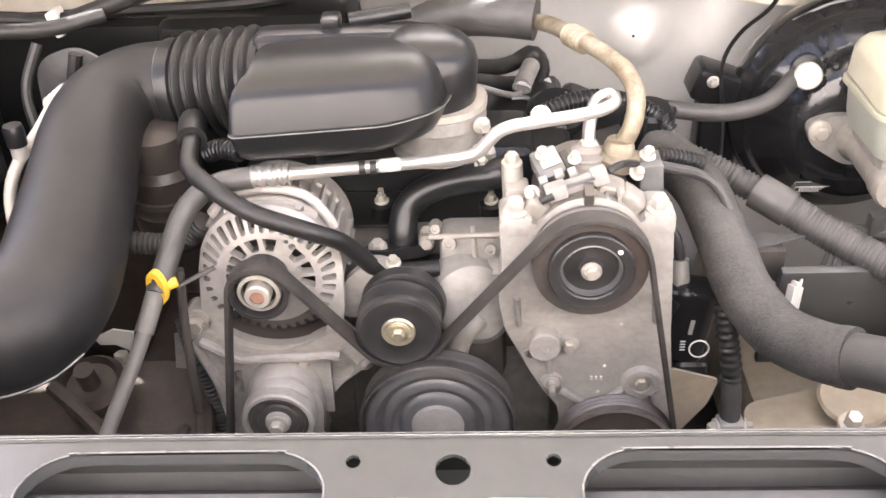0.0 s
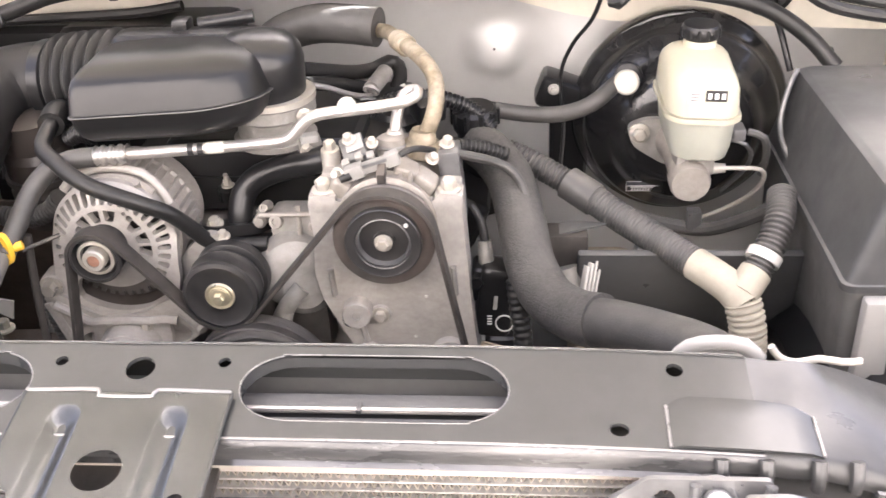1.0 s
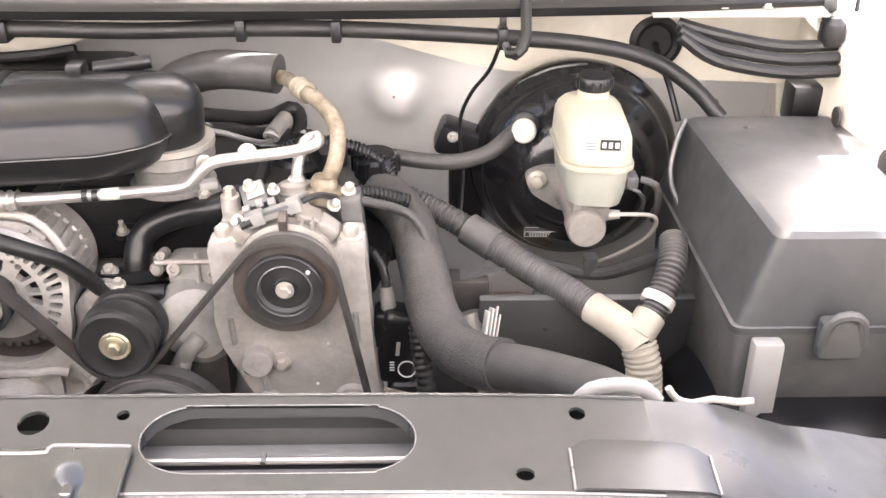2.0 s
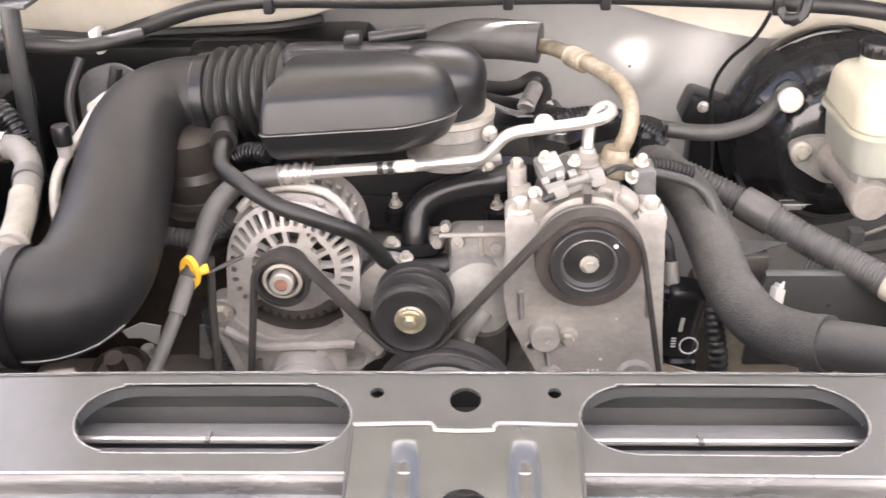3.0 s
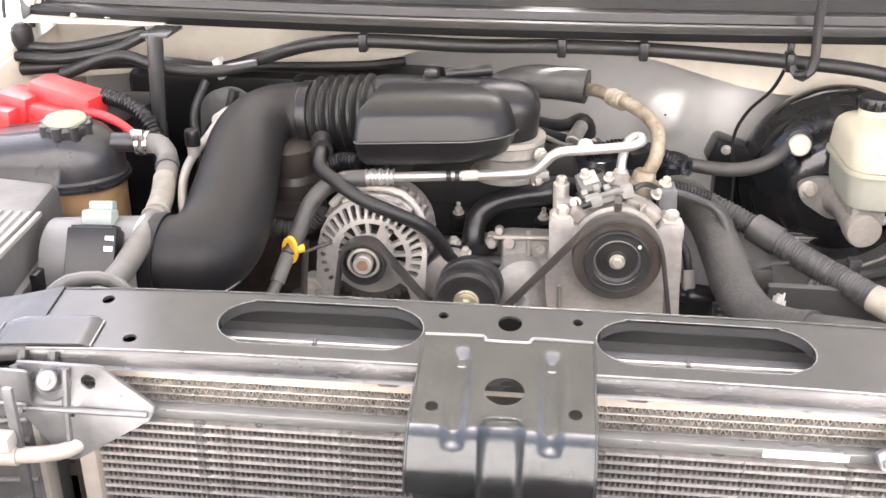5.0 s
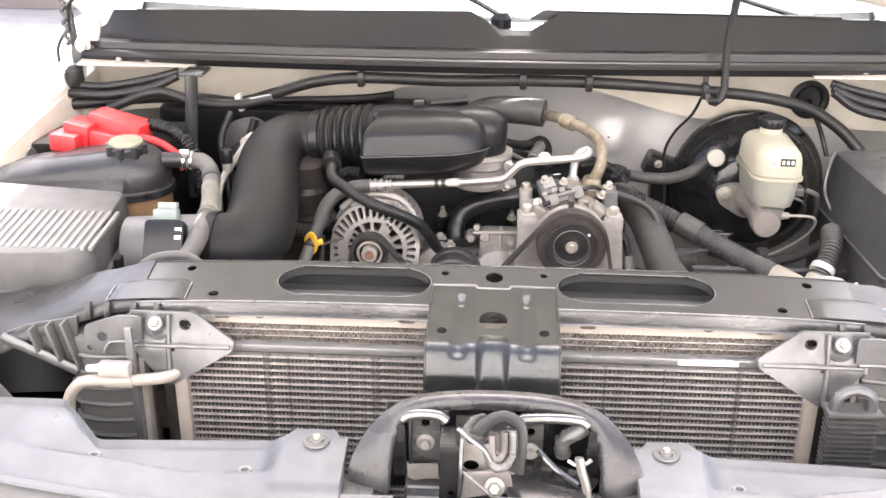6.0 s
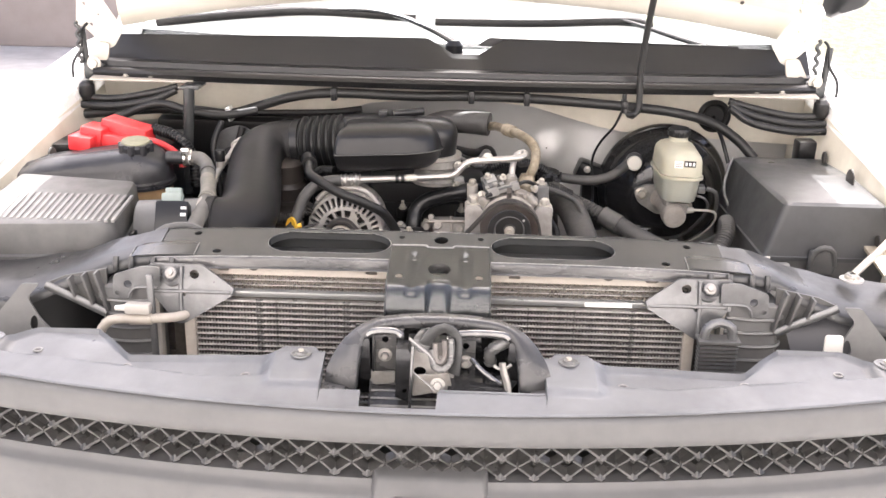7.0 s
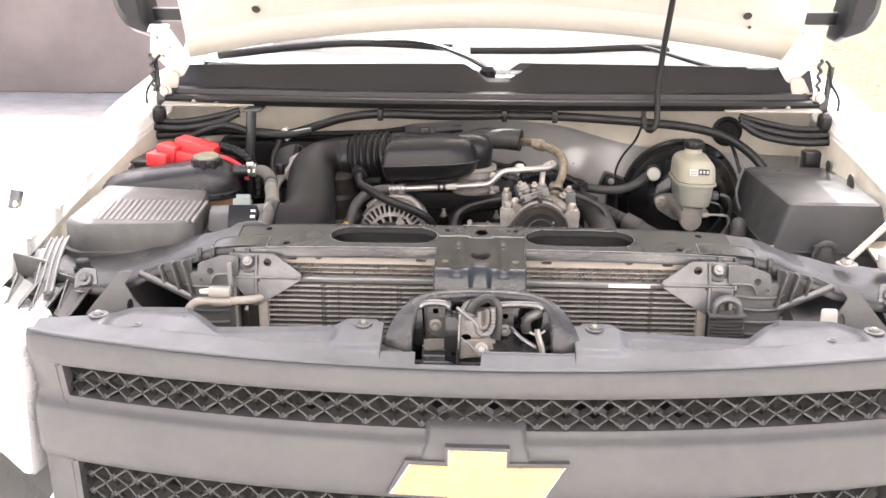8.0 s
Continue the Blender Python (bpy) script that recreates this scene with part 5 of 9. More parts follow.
for s in (-1, 1):
    part("foot", box((0.0065 + s * 0.148, 0.344, 1.1685), (0.040, 0.034, 0.004), 0.0015), "satin_black", arc)
part("arch_hole", lathe([(0.006, 0), (0.0058, 0.001), (0, 0.0012)], (0.003, 0.402, 1.2505), (0, -0.35, 0.9), 16), "dark", arc)
part("inner_step", grid([[(x, y, z - 0.010 * (abs(x - 0.005) / 0.1) ** 4) for x in [-0.097 + 0.0102 * k for k in range(21)]] for y, z in ((0.394, 1.243), (0.400, 1.240), (0.402, 1.234))], (0, 0.002, 0)), "black_gloss", arc)
for x0, x1 in ((-0.096, -0.047), (0.027, 0.104)):
    part("inner_rail", hose([(x0, 0.384, 1.228), (x0 + 0.008, 0.386, 1.233), ((x0 + x1) / 2, 0.387, 1.2345), (x1 - 0.008, 0.386, 1.2335), (x1, 0.384, 1.228)], 0.0062, 12), "gloss_rail", arc, "bright worn inner rail")
for s in (-1, 1):
    part("inner_leg", sheet(round_poly([(0.095, 1.165), (0.110, 1.165), (0.112, 1.205), (0.104, 1.228), (0.098, 1.228)], 0.004), [], lambda u, v: (0.0065 + s * u, 0.372, v), (0, 0.003, 0)), "black_gloss", arc)
part("back_wall", box((0.005, 0.418, 1.175), (0.24, 0.004, 0.11), 0.001), "black_gloss", arc)

lat = thing("hood_latch", (0, 0.36, 1.10), "worn steel hood latch with release rod and springs", "latch")
for x, w, zz in ((-0.071, 0.032, 1.197), (0.044, 0.028, 1.190)):
    ear = part("mount_plate", sheet(round_poly([(x - w / 2, zz - 0.036), (x + w / 2, zz - 0.036), (x + w / 2, zz + 0.034), (x - w / 2, zz + 0.034)], 0.006), [circle2(x, zz + 0.018, 0.005, 14)], lambda u, v: (u, 0.400, v), (0, 0.003, 0)), "scuffed", lat)
    part("mount_bolt", hexagon((x, 0.400, zz - 0.006), (0, -1, 0), 0.0060, 0.009, 1.7), "latch_steel", ear)
    part("plate_fold", box((x - w / 2, 0.394, zz), (0.003, 0.016, 0.070), 0.001), "worn_grey", lat)
part("drop_plate", sheet(round_poly([(-0.094, 1.178), (-0.088, 1.170), (-0.056, 1.172), (-0.056, 1.155), (-0.084, 1.150), (-0.094, 1.160)], 0.003), [], lambda u, v: (u, 0.385, v), (0, 0.003, 0)), "latch_steel", lat)
cpl = round_poly([(-0.034, 1.146), (0.026, 1.146), (0.030, 1.195), (0.024, 1.214), (-0.012, 1.214), (-0.034, 1.222)], 0.007)
part("lower_tab", sheet(round_poly([(-0.030, 1.148), (0.026, 1.160), (0.022, 1.185), (-0.026, 1.180)], 0.004), [], lambda u, v: (u, 0.358, v), (0, 0.004, 0)), "latch_steel", lat)
part("centre_plate", sheet(cpl, [circle2(-0.020, 1.178, 0.009, 16, 0.007)], lambda u, v: (u, 0.378 - (1.2 - v) * 0.10, v), (0, 0.004, 0)), "latch_steel", lat)
part("top_bridge", box((0.0, 0.395, 1.216), (0.075, 0.03, 0.005), 0.001, rot=(10, 0, 0)), "worn_grey", lat)
part("striker_mouth", hose([(0.028, 0.358, 1.185), (0.031, 0.356, 1.232), (0.026, 0.355, 1.249), (0.014, 0.354, 1.256), (-0.002, 0.355, 1.248), (-0.014, 0.358, 1.230)], 0.0050, 10, oval=(0.6, 1.9)), "worn_grey", lat, "dark curved striker mouth")
part("catch", hose([(0.022, 0.352, 1.242), (0.023, 0.350, 1.212), (0.014, 0.348, 1.198), (0.002, 0.349, 1.200), (-0.003, 0.351, 1.225)], 0.0044, 10, oval=(1.0, 1.5)), "scuffed", lat, "worn grey catch")
part("catch_inner", hose([(0.014, 0.349, 1.240), (0.015, 0.348, 1.216), (0.010, 0.347, 1.208), (0.003, 0.348, 1.212), (0.002, 0.350, 1.235)], 0.0028, 8, oval=(1.0, 1.5)), "pulley_steel", lat)
part("catch_slot", box((0.0085, 0.351, 1.226), (0.008, 0.003, 0.020), 0.001), "dark", lat)
part("hook_plate", sheet(round_poly([(-0.024, 1.215), (-0.006, 1.212), (0.002, 1.238), (-0.006, 1.252), (-0.022, 1.246), (-0.030, 1.232)], 0.006), [], lambda u, v: (u, 0.362, v), (0, 0.004, 0)), "scuffed", lat)
part("spring_wire", hose([(-0.034, 0.352, 1.240), (-0.020, 0.347, 1.230), (-0.006, 0.344, 1.220), (0.001, 0.343, 1.208)], 0.0022, 6), "steel_and_glint", lat)
part("spring_wire", hose([(-0.028, 0.345, 1.192), (-0.012, 0.341, 1.180), (0.002, 0.338, 1.168)], 0.0013, 6), "steel_and_glint", lat)
part("release_rod", hose([(-0.029, 0.352, 1.228), (-0.030, 0.344, 1.20), (-0.031, 0.340, 1.17), (-0.032, 0.334, 1.143)], 0.0022, 8), "gloss_rail", lat)
part("side_plate", sheet([(-0.053, 1.150), (-0.033, 1.142), (-0.032, 1.218), (-0.036, 1.224), (-0.052, 1.224)], [circle2(-0.040, 1.160, 0.0035, 12)], lambda u, v: (u, 0.350, v), (0, 0.030, 0)), "black_gloss", lat)
part("pivot_bolt", hexagon((0.006, 0.350, 1.170), (0, -0.9, 0.35), 0.0068, 0.009, 1.6), "latch_steel", lat)
part("lever", box((-0.042, 0.376, 1.128), (0.102, 0.066, 0.005), 0.002, rot=(42, 0, 0)), "satin_black", lat, "ribbed black release lever")
for k in range(6):
    part("lever_rib", box((-0.042, 0.352 + k * 0.0085, 1.1095 + k * 0.0077), (0.096, 0.003, 0.0035), rot=(42, 0, 0)), "lid_rib", lat)
part("floor_plate", sheet(round_poly([(0.020, 0.335), (0.10, 0.345), (0.12, 0.375), (0.06, 0.395), (0.020, 0.39)], 0.008), [], lambda u, v: (u, v, 1.160 + (v - 0.335) * 0.25), (0, 0, -0.003)), "black_gloss", lat)
part("fold_ridge", hose([(0.052, 0.385, 1.196), (0.070, 0.372, 1.182), (0.095, 0.360, 1.170)], 0.0035, 8), "gloss_rail", lat)
part("torn_sleeve", join(hose([(0.095, 0.366, 1.200), (0.098, 0.362, 1.186), (0.103, 0.358, 1.172), (0.105, 0.352, 1.158)], 0.0042, 8, oval=(1, 1.5)), hose([(0.084, 0.372, 1.192), (0.096, 0.365, 1.190), (0.108, 0.366, 1.198)], 0.0022, 6)), "latch_steel", lat, "torn pale cable sleeve")
part("cable", hose([(0.102, 0.392, 1.222), (0.09, 0.388, 1.216), (0.078, 0.390, 1.205), (0.080, 0.395, 1.185)], 0.009, 12), "scuffed", lat)

# ---- headlamps, bumper, brackets ----
for s in (-1, 1):
    hl = thing("headlamp", (s * 0.89, 0.55, 0.82), "large clear headlamp with bright reflector beside the grille", "headlamp", "headlamps")
    pl = round_poly([(0.778, 1.135), (0.83, 1.165), (0.985, 1.19), (1.00, 1.10), (0.985, 0.93), (0.79, 0.865)], 0.018)
    sec = []
    for k, (dy, sc) in enumerate(((0.13, 1.0), (0.05, 1.0), (0.01, 0.97), (0.0, 0.92))):
        cxm, czm = 0.885, 1.02
        sec.append([(s * (cxm + (u - cxm) * sc), gy(0.77) + 0.01 + dy + (u - 0.775) ** 2 * 2.6, czm + (v - czm) * sc) for u, v in pl])
    part("lens_body", layers(sec), "lens", hl)
    part("back_shell", layers([[(s * (0.885 + (u - 0.885) * sc), gy(0.77) + 0.01 + dy + (u - 0.775) ** 2 * 2.6, 1.02 + (v - 1.02) * sc) for u, v in pl] for dy, sc in ((0.131, 0.985), (0.17, 0.92), (0.20, 0.75))]), "black_plastic", hl, "black plastic back shell")
    part("bulb_holder", lathe([(0.034, 0), (0.034, 0.02), (0.024, 0.028), (0, 0.030)], (s * 0.885, gy(0.77) + 0.235, 1.03), (0, 1, 0), 22), "black_plastic", hl)
    if s > 0:
        part("marker_lens", box((s * 0.80, gy(0.77) + 0.085, 1.165), (0.02, 0.05, 0.05), 0.006), "amber", hl, "amber marker lens")
    hb = thing("headlamp_bracket", (s * 0.80, 0.55, 1.12), "ribbed dusty black plastic headlamp bracket", "bracket", "headlamp brackets")
    part("deck", sheet(round_poly([(0.71, 0.47), (0.79, 0.475), (0.90, 0.545), (0.92, 0.60), (0.86, 0.665), (0.80, 0.66), (0.735, 0.60)], 0.012), [], lambda u, v: (s * u, v, 1.105 + (v - 0.5) * 0.18), (0, 0, -0.005)), "black_plastic", hb)
    part("bolt_plate", sheet(round_poly([(0.708, 0.0), (0.752, 0.0), (0.754, 0.034), (0.744, 0.048), (0.716, 0.046)], 0.006), [], lambda u, v: (s * u, 0.562 + v * 0.5, 1.176 + v * 0.8), (0, 0.004, 0)), "bare_dusty", hb)
    part("bolt", hexagon((s * 0.733, 0.570, 1.199), (0, -0.8, 0.6), 0.0075, 0.009, 1.7), "bare_dusty", hb)
    for k in range(3):
        x = 0.738 + 0.047 * k
        gut = [[(s * (x + dx * (1 - 0.25 * a) + 0.012 * a), 0.572 - 0.072 * a, 1.187 + 0.006 * k + dz * (1 - 0.5 * a) - 0.032 * a) for dx, dz in ((-0.021, 0.002), (-0.016, -0.004), (0.0, -0.014), (0.016, -0.003), (0.021, 0.004))] for a in (0.0, 0.25, 0.5, 0.75, 1.0)]
        part("ramp", grid(gut, (0, 0, -0.003)), "grey_plastic", hb, "ribbed dusty plastic ramp", angle=15)
        part("fin", sheet([(0.0, -0.05), (0.085, -0.05), (0.080, 0.010), (0.02, -0.020)], [], lambda u, v: (s * (x + 0.024 - 0.1 * (0.04 - u)), 0.495 + u, 1.186 + 0.006 * k + v), (s * 0.003, 0, 0)), "tank_grey", hb)
    part("back_web", sheet(round_poly([(0.750, 0.0), (0.90, 0.02), (0.90, 0.06), (0.82, 0.055), (0.80, 0.035), (0.75, 0.03)], 0.006), [], lambda u, v: (s * u, 0.580 + (u - 0.75) * 0.4, 1.165 + v), (0, 0.004, 0)), "grey_plastic", hb)
    part("strap", hose([(s * 0.865, 0.69, 1.215), (s * 0.84, 0.62, 1.19), (s * 0.815, 0.575, 1.17)], 0.013, 8, oval=(1, 0.3)), "grey_plastic", hb)
    if s < 0:
        band = part("ribbed_band", grid([[(-0.826 + 0.022 * a - 0.022 * b, 0.690 - 0.145 * a + 0.006 * b, 1.240 - 0.020 * a - 0.042 * a * a - 0.004 * b) for b in (-1, -0.5, 0, 0.5, 1)] for a in (0, 0.2, 0.4, 0.6, 0.8, 1)], (0, 0, -0.003)), "grey_plastic", hb, "curved ribbed plastic band")
        for b in (-0.9, -0.3, 0.3, 0.9):
            part("band_rib", hose([(-0.826 + 0.022 * a - 0.022 * b, 0.690 - 0.145 * a + 0.006 * b, 1.242 - 0.020 * a - 0.042 * a * a - 0.004 * b) for a in (0, 0.3, 0.6, 1)], 0.0026, 6), "tank_grey", band)
        part("bulb_cap", lathe([(0.020, -0.03), (0.021, 0.0), (0.019, 0.006), (0.010, 0.008), (0, 0.008)], (-0.792, 0.497, 1.150), (0, -0.5, 0.85), 24), "white_plastic", hb, "round white bulb cap")
    tie = part("end_tab", sheet(round_poly([(0.835, 0.66), (0.915, 0.66), (0.915, 0.77), (0.845, 0.78)], 0.012), [circle2(0.880, 0.745, 0.007, 16)], lambda u, v: (s * u, v, 1.195 + (v - 0.66) * 0.12), (0, 0, -0.005)), "worn_grey", hb, "dark worn steel end tab")
    part("end_wall", box((s * 0.875, 0.66, 1.172), (0.08, 0.005, 0.045), 0.001), "worn_grey", hb)
    cp = thing("corner_plate", (s * 0.65, 0.54, 1.05), "dusty grey steel corner plate beside the radiator", "bracket", "corner plates")
    part("strap", sheet(round_poly([(0.655, 1.224), (0.628, 1.224), (0.646, 1.203), (0.628, 1.176), (0.60, 1.150), (0.60, 1.06), (0.70, 1.06), (0.716, 1.150)], 0.006), [circle2(0.634, 1.165, 0.006, 14, 0.012)], lambda u, v: (s * u, 0.520 + (v - 1.15) * 0.35, v), (0, 0.004, 0)), "grey_plastic", cp, "dusty slanted strap")
    part("brace_bar", hose([(s * 0.628, 0.568, 1.214), (s * 0.585, 0.569, 1.193), (s * 0.535, 0.570, 1.167)], 0.0065, 10, oval=(0.7, 1.1)), "bare_dusty", cp)
    part("brace_panel", sheet([(0.628, 1.214), (0.535, 1.167), (0.532, 1.240), (0.60, 1.226)], [], lambda u, v: (s * u, 0.580, v), (0, 0.004, 0)), "grey_plastic", cp)
    for x, za, zb in ((0.585, 1.195, 1.228), (0.560, 1.182, 1.234), (0.538, 1.172, 1.238)):
        part("brace_rib", box((s * x, 0.571, (za + zb) / 2), (0.004, 0.018, zb - za), 0.001, rot=(0, s * 14, 0)), "grey_plastic", cp)
    part("floor", sheet([(0.545, 0.50), (0.71, 0.49), (0.72, 0.62), (0.55, 0.62)], [], lambda u, v: (s * u, v, 1.06), (0, 0, -0.004)), "dark", cp)
    if s > 0:
        part("stay", sheet(round_poly([(0.595, 1.19), (0.622, 1.19), (0.625, 1.145), (0.605, 1.138), (0.595, 1.15)], 0.005), [], lambda u, v: (u, 0.515, v), (0, 0.004, 0)), "white_plastic", cp)
        part("bolt", hexagon((0.611, 0.514, 1.152), (0, -1, 0), 0.007, 0.008, 1.7), "white_plastic", cp)
bum = thing("bumper", (0, 0.40, 0.45), "grey front bumper below the grille", "bumper")
part("face", grid([[(x, gy(x * 0.8) - dy + 0.10 * (abs(x) / 1.0) ** 3, z) for x in gx(30, -1.0, 1.0)] for dy, z in ((-0.02, 0.77), (0.05, 0.755), (0.08, 0.73), (0.09, 0.60), (0.06, 0.48))], (0, 0.01, 0)), "shield_plastic", bum, angle=50)

# stay rod and loose white cap at the driver's side
st = thing("stay_rod", (0.77, 0.72, 1.21), "grey steel stay rod bolted to the shoulder piece", "rod")
part("rod", rod((0.694, 0.69, 1.226), (0.845, 0.80, 1.315), 0.0065, seg=12), "bolt", st)
part("foot", lathe([(0.013, 0), (0.012, 0.008), (0.006, 0.012)], (0.692, 0.69, 1.2165), (0, 0, 1), 16), "bolt", st)
single("white_cap", lathe([(0.018, 0.0), (0.022, 0.010), (0.022, 0.03), (0.012, 0.042), (0, 0.044)], (0.775, 0.70, 1.205), (0, 0, 1), 20), "white_plastic", "white plastic cap on the shoulder piece", "cap")

# ---- wheel-side depths of the bay ----
fl = thing("bay_floor", (0, 1.1, 0.55), "dark grimy frame and shields low in the engine bay", "floor", kind="structure")
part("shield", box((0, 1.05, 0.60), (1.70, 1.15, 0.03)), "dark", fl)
part("crossmember", box((0, 0.93, 0.72), (1.5, 0.16, 0.12), 0.02), "frame_steel", fl)
for s in (-1, 1):
    part("frame_rail", box((s * 0.42, 1.15, 0.78), (0.11, 1.0, 0.16), 0.02), "frame_steel" if s < 0 else "tan_steel", fl)
    part("inner_wheel_arch", lathe([(0.36, 0), (0.36, 0.20), (0.30, 0.26), (0.0, 0.28)], (s * 0.87, 1.05, 0.70), (-s, 0, 0), 40), "black_plastic", fl)
part("side_liner", box((-0.655, 1.20, 0.86), (0.02, 0.82, 0.46), 0.004), "frame_steel", fl)
part("rear_liner", box((-0.45, 1.47, 0.80), (0.42, 0.02, 0.42), 0.004), "frame_steel", fl)
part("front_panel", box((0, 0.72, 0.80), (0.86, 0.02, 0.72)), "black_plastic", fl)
# spring tower beside the alternator
tow = thing("suspension_tower", (-0.42, 1.0, 0.8), "brown dusty pressed steel suspension mount", "suspension mount")
part("pan", sheet(round_poly([(-0.65, 0.85), (-0.30, 0.85), (-0.305, 1.05), (-0.345, 1.18), (-0.62, 1.20)], 0.04), [], lambda u, v: (u, v, 0.905 + 0.05 * math.cos((u + 0.45) * 8)), (0, 0, -0.02)), "frame_steel", tow)
part("flange", hose([(-0.305, 0.90, 0.925), (-0.31, 1.05, 0.935), (-0.345, 1.17, 0.945)], 0.012, 8), "frame_steel", tow)
part("socket", lathe([(0.040, 0), (0.042, 0.02), (0.034, 0.03), (0.030, 0.02), (0.012, 0.02), (0.012, 0.05), (0, 0.052)], (-0.46, 1.12, 0.95), (0, -0.3, 1), 26), "frame_steel", tow)
part("arm", hose([(-0.50, 1.10, 0.975), (-0.43, 1.04, 0.97), (-0.37, 0.98, 0.96)], 0.010, 8), "frame_steel", tow)
part("bolt", hexagon((-0.44, 1.17, 0.955), (0, 0, 1), 0.010, 0.016), "bolt", tow)
part("pale_tab", sheet([(-0.350, 1.030), (-0.324, 1.031), (-0.329, 0.988), (-0.345, 0.978), (-0.357, 0.980)], [], lambda u, v: (u, 1.13, v), (0, 0.004, 0)), "cast", tow)
part("white_scrap", sheet([(-0.474, 0.988), (-0.447, 1.001), (-0.421, 0.996), (-0.429, 0.966), (-0.448, 0.977), (-0.468, 0.977)], [], lambda u, v: (u, 1.18, v), (0, 0.003, 0)), "white_plastic", tow)
part("bead", hose([(-0.60, 0.93, 0.935), (-0.50, 0.90, 0.955), (-0.40, 0.90, 0.955), (-0.345, 0.95, 0.945), (-0.335, 1.06, 0.945)], 0.008, 8), "frame_steel", tow)
tw2 = thing("tan_shield", (0.42, 0.95, 0.85), "tan dusty steel shield below the radiator hose", "shield")
part("pan", sheet(round_poly([(0.31, 0.85), (0.64, 0.85), (0.66, 1.10), (0.50, 1.15), (0.33, 1.13)], 0.03), [], lambda u, v: (u, v, 0.93 + 0.015 * math.sin(u * 14)), (0, 0, -0.01)), "tan_steel", tw2)
part("ring", lathe([(0.038, 0), (0.041, 0.005), (0.038, 0.009), (0.030, 0.007), (0, 0.004)], (0.448, 1.095, 0.944), (0, -0.2, 1), 30), "tan_steel", tw2)
part("bolt", hexagon((0.433, 1.055, 0.945), (0, -0.4, 1), 0.010, 0.022), "bolt", tw2)
part("black_panel", box((0.50, 1.175, 1.01), (0.28, 0.012, 0.17), 0.004, rot=(14, 0, 0)), "fuse_grey", tw2)
part("plate", sheet(round_poly([(0.236, 0.985), (0.294, 0.967), (0.284, 0.930), (0.254, 0.885), (0.240, 0.90)], 0.006), [], lambda u, v: (u, 1.11, v), (0, 0.004, 0)), "tan_steel", tw2)

# ---- engine ----
eng = thing("engine", (-0.03, 1.3, 0.7), "grimy cast engine with black intake manifold", "engine")
part("front_cover", join(box((0.035, 1.17, 1.0), (0.13, 0.05, 0.30), 0.012), box((-0.085, 1.18, 0.965), (0.13, 0.05, 0.26), 0.015), box((0.035, 1.158, 1.085), (0.10, 0.06, 0.075), 0.014, rot=(12, 0, 0))), "cast_dark", eng)
part("block", box((-0.03, 1.38, 0.93), (0.42, 0.40, 0.34), 0.02), "cast_dark", eng)
part("head_front", join(box((0.01, 1.215, 1.085), (0.20, 0.04, 0.075), 0.01), box((0.02, 1.20, 1.108), (0.10, 0.05, 0.014), 0.004)), "cast_warm", eng, "pale cast manifold front flange")
part("water_neck", lathe([(0.048, 0), (0.052, 0.015), (0.045, 0.04), (0.030, 0.05), (0.0, 0.052)], (-0.005, 1.155, 1.075), (0.25, -1, 0.15), 30), "cast_dark", eng, "rounded cast water pump housing")
for x, z in ((-0.045, 1.13), (0.03, 1.128), (0.045, 1.09), (-0.03, 1.02), (0.02, 1.035)):
    part("boss", lathe([(0.009, 0), (0.009, 0.022), (0.006, 0.026), (0, 0.026)], (x, 1.18, z), (0, -1, 0.2), 14), "cast_warm", eng)
part("pump_pipe", hose([(-0.02, 1.10, 1.02), (-0.005, 1.09, 1.05), (0.015, 1.10, 1.072)], 0.011, 12), "cast_dark", eng)
part("pump_snout", join(box((-0.02, 1.135, 1.01), (0.13, 0.05, 0.10), 0.02), box((0.045, 1.15, 1.035), (0.05, 0.05, 0.06), 0.012)), "dark", eng)
for x, y, z, r in ((-0.019, 1.143, 1.143, 0.009), (0.028, 1.143, 1.135, 0.007), (-0.034, 1.150, 1.159, 0.006), (0.048, 1.138, 1.115, 0.008)):
    lug = part("casting_boss", lathe([(r * 1.25, -0.02), (r, 0.0), (r * 0.9, 0.004), (r * 0.5, 0.004), (r * 0.45, 0.001), (0, 0.001)], (x, y, z), (0, -1, 0.35), 16), "cast_warm", eng)
for p, q, r in (((-0.041, 1.145, 1.151), (0.051, 1.145, 1.153), 0.0035), ((-0.042, 1.140, 1.116), (0.022, 1.140, 1.116), 0.0040), ((0.009, 1.150, 1.162), (0.011, 1.140, 1.115), 0.0035), ((0.048, 1.150, 1.161), (0.050, 1.120, 1.089), 0.0040)):
    part("casting_rib", rod(p, q, r, seg=8), "cast_warm", eng)
part("pump_dome", lathe([(0.040, 0), (0.038, 0.016), (0.028, 0.026), (0, 0.028)], (0.012, 1.130, 1.062), (0.25, -1, 0.25), 28), "cast_dark", eng, "dark cast water pump dome")
part("pump_elbow", hose([(-0.011, 1.085, 1.023), (-0.006, 1.090, 1.044), (0.005, 1.100, 1.056), (0.022, 1.115, 1.057)], 0.010, 12), "cast_dark", eng)
part("pump_nipple_ring", lathe([(0.0125, 0), (0.0125, 0.004)], (-0.011, 1.083, 1.025), (0, -0.3, 1), 16), "bolt", eng)
manifold = join(box((-0.05, 1.36, 1.155), (0.36, 0.27, 0.09), 0.02, 3), box((-0.05, 1.28, 1.19), (0.26, 0.12, 0.06), 0.02, 3))
part("intake_manifold", manifold, "black_plastic", eng, "black plastic intake manifold")
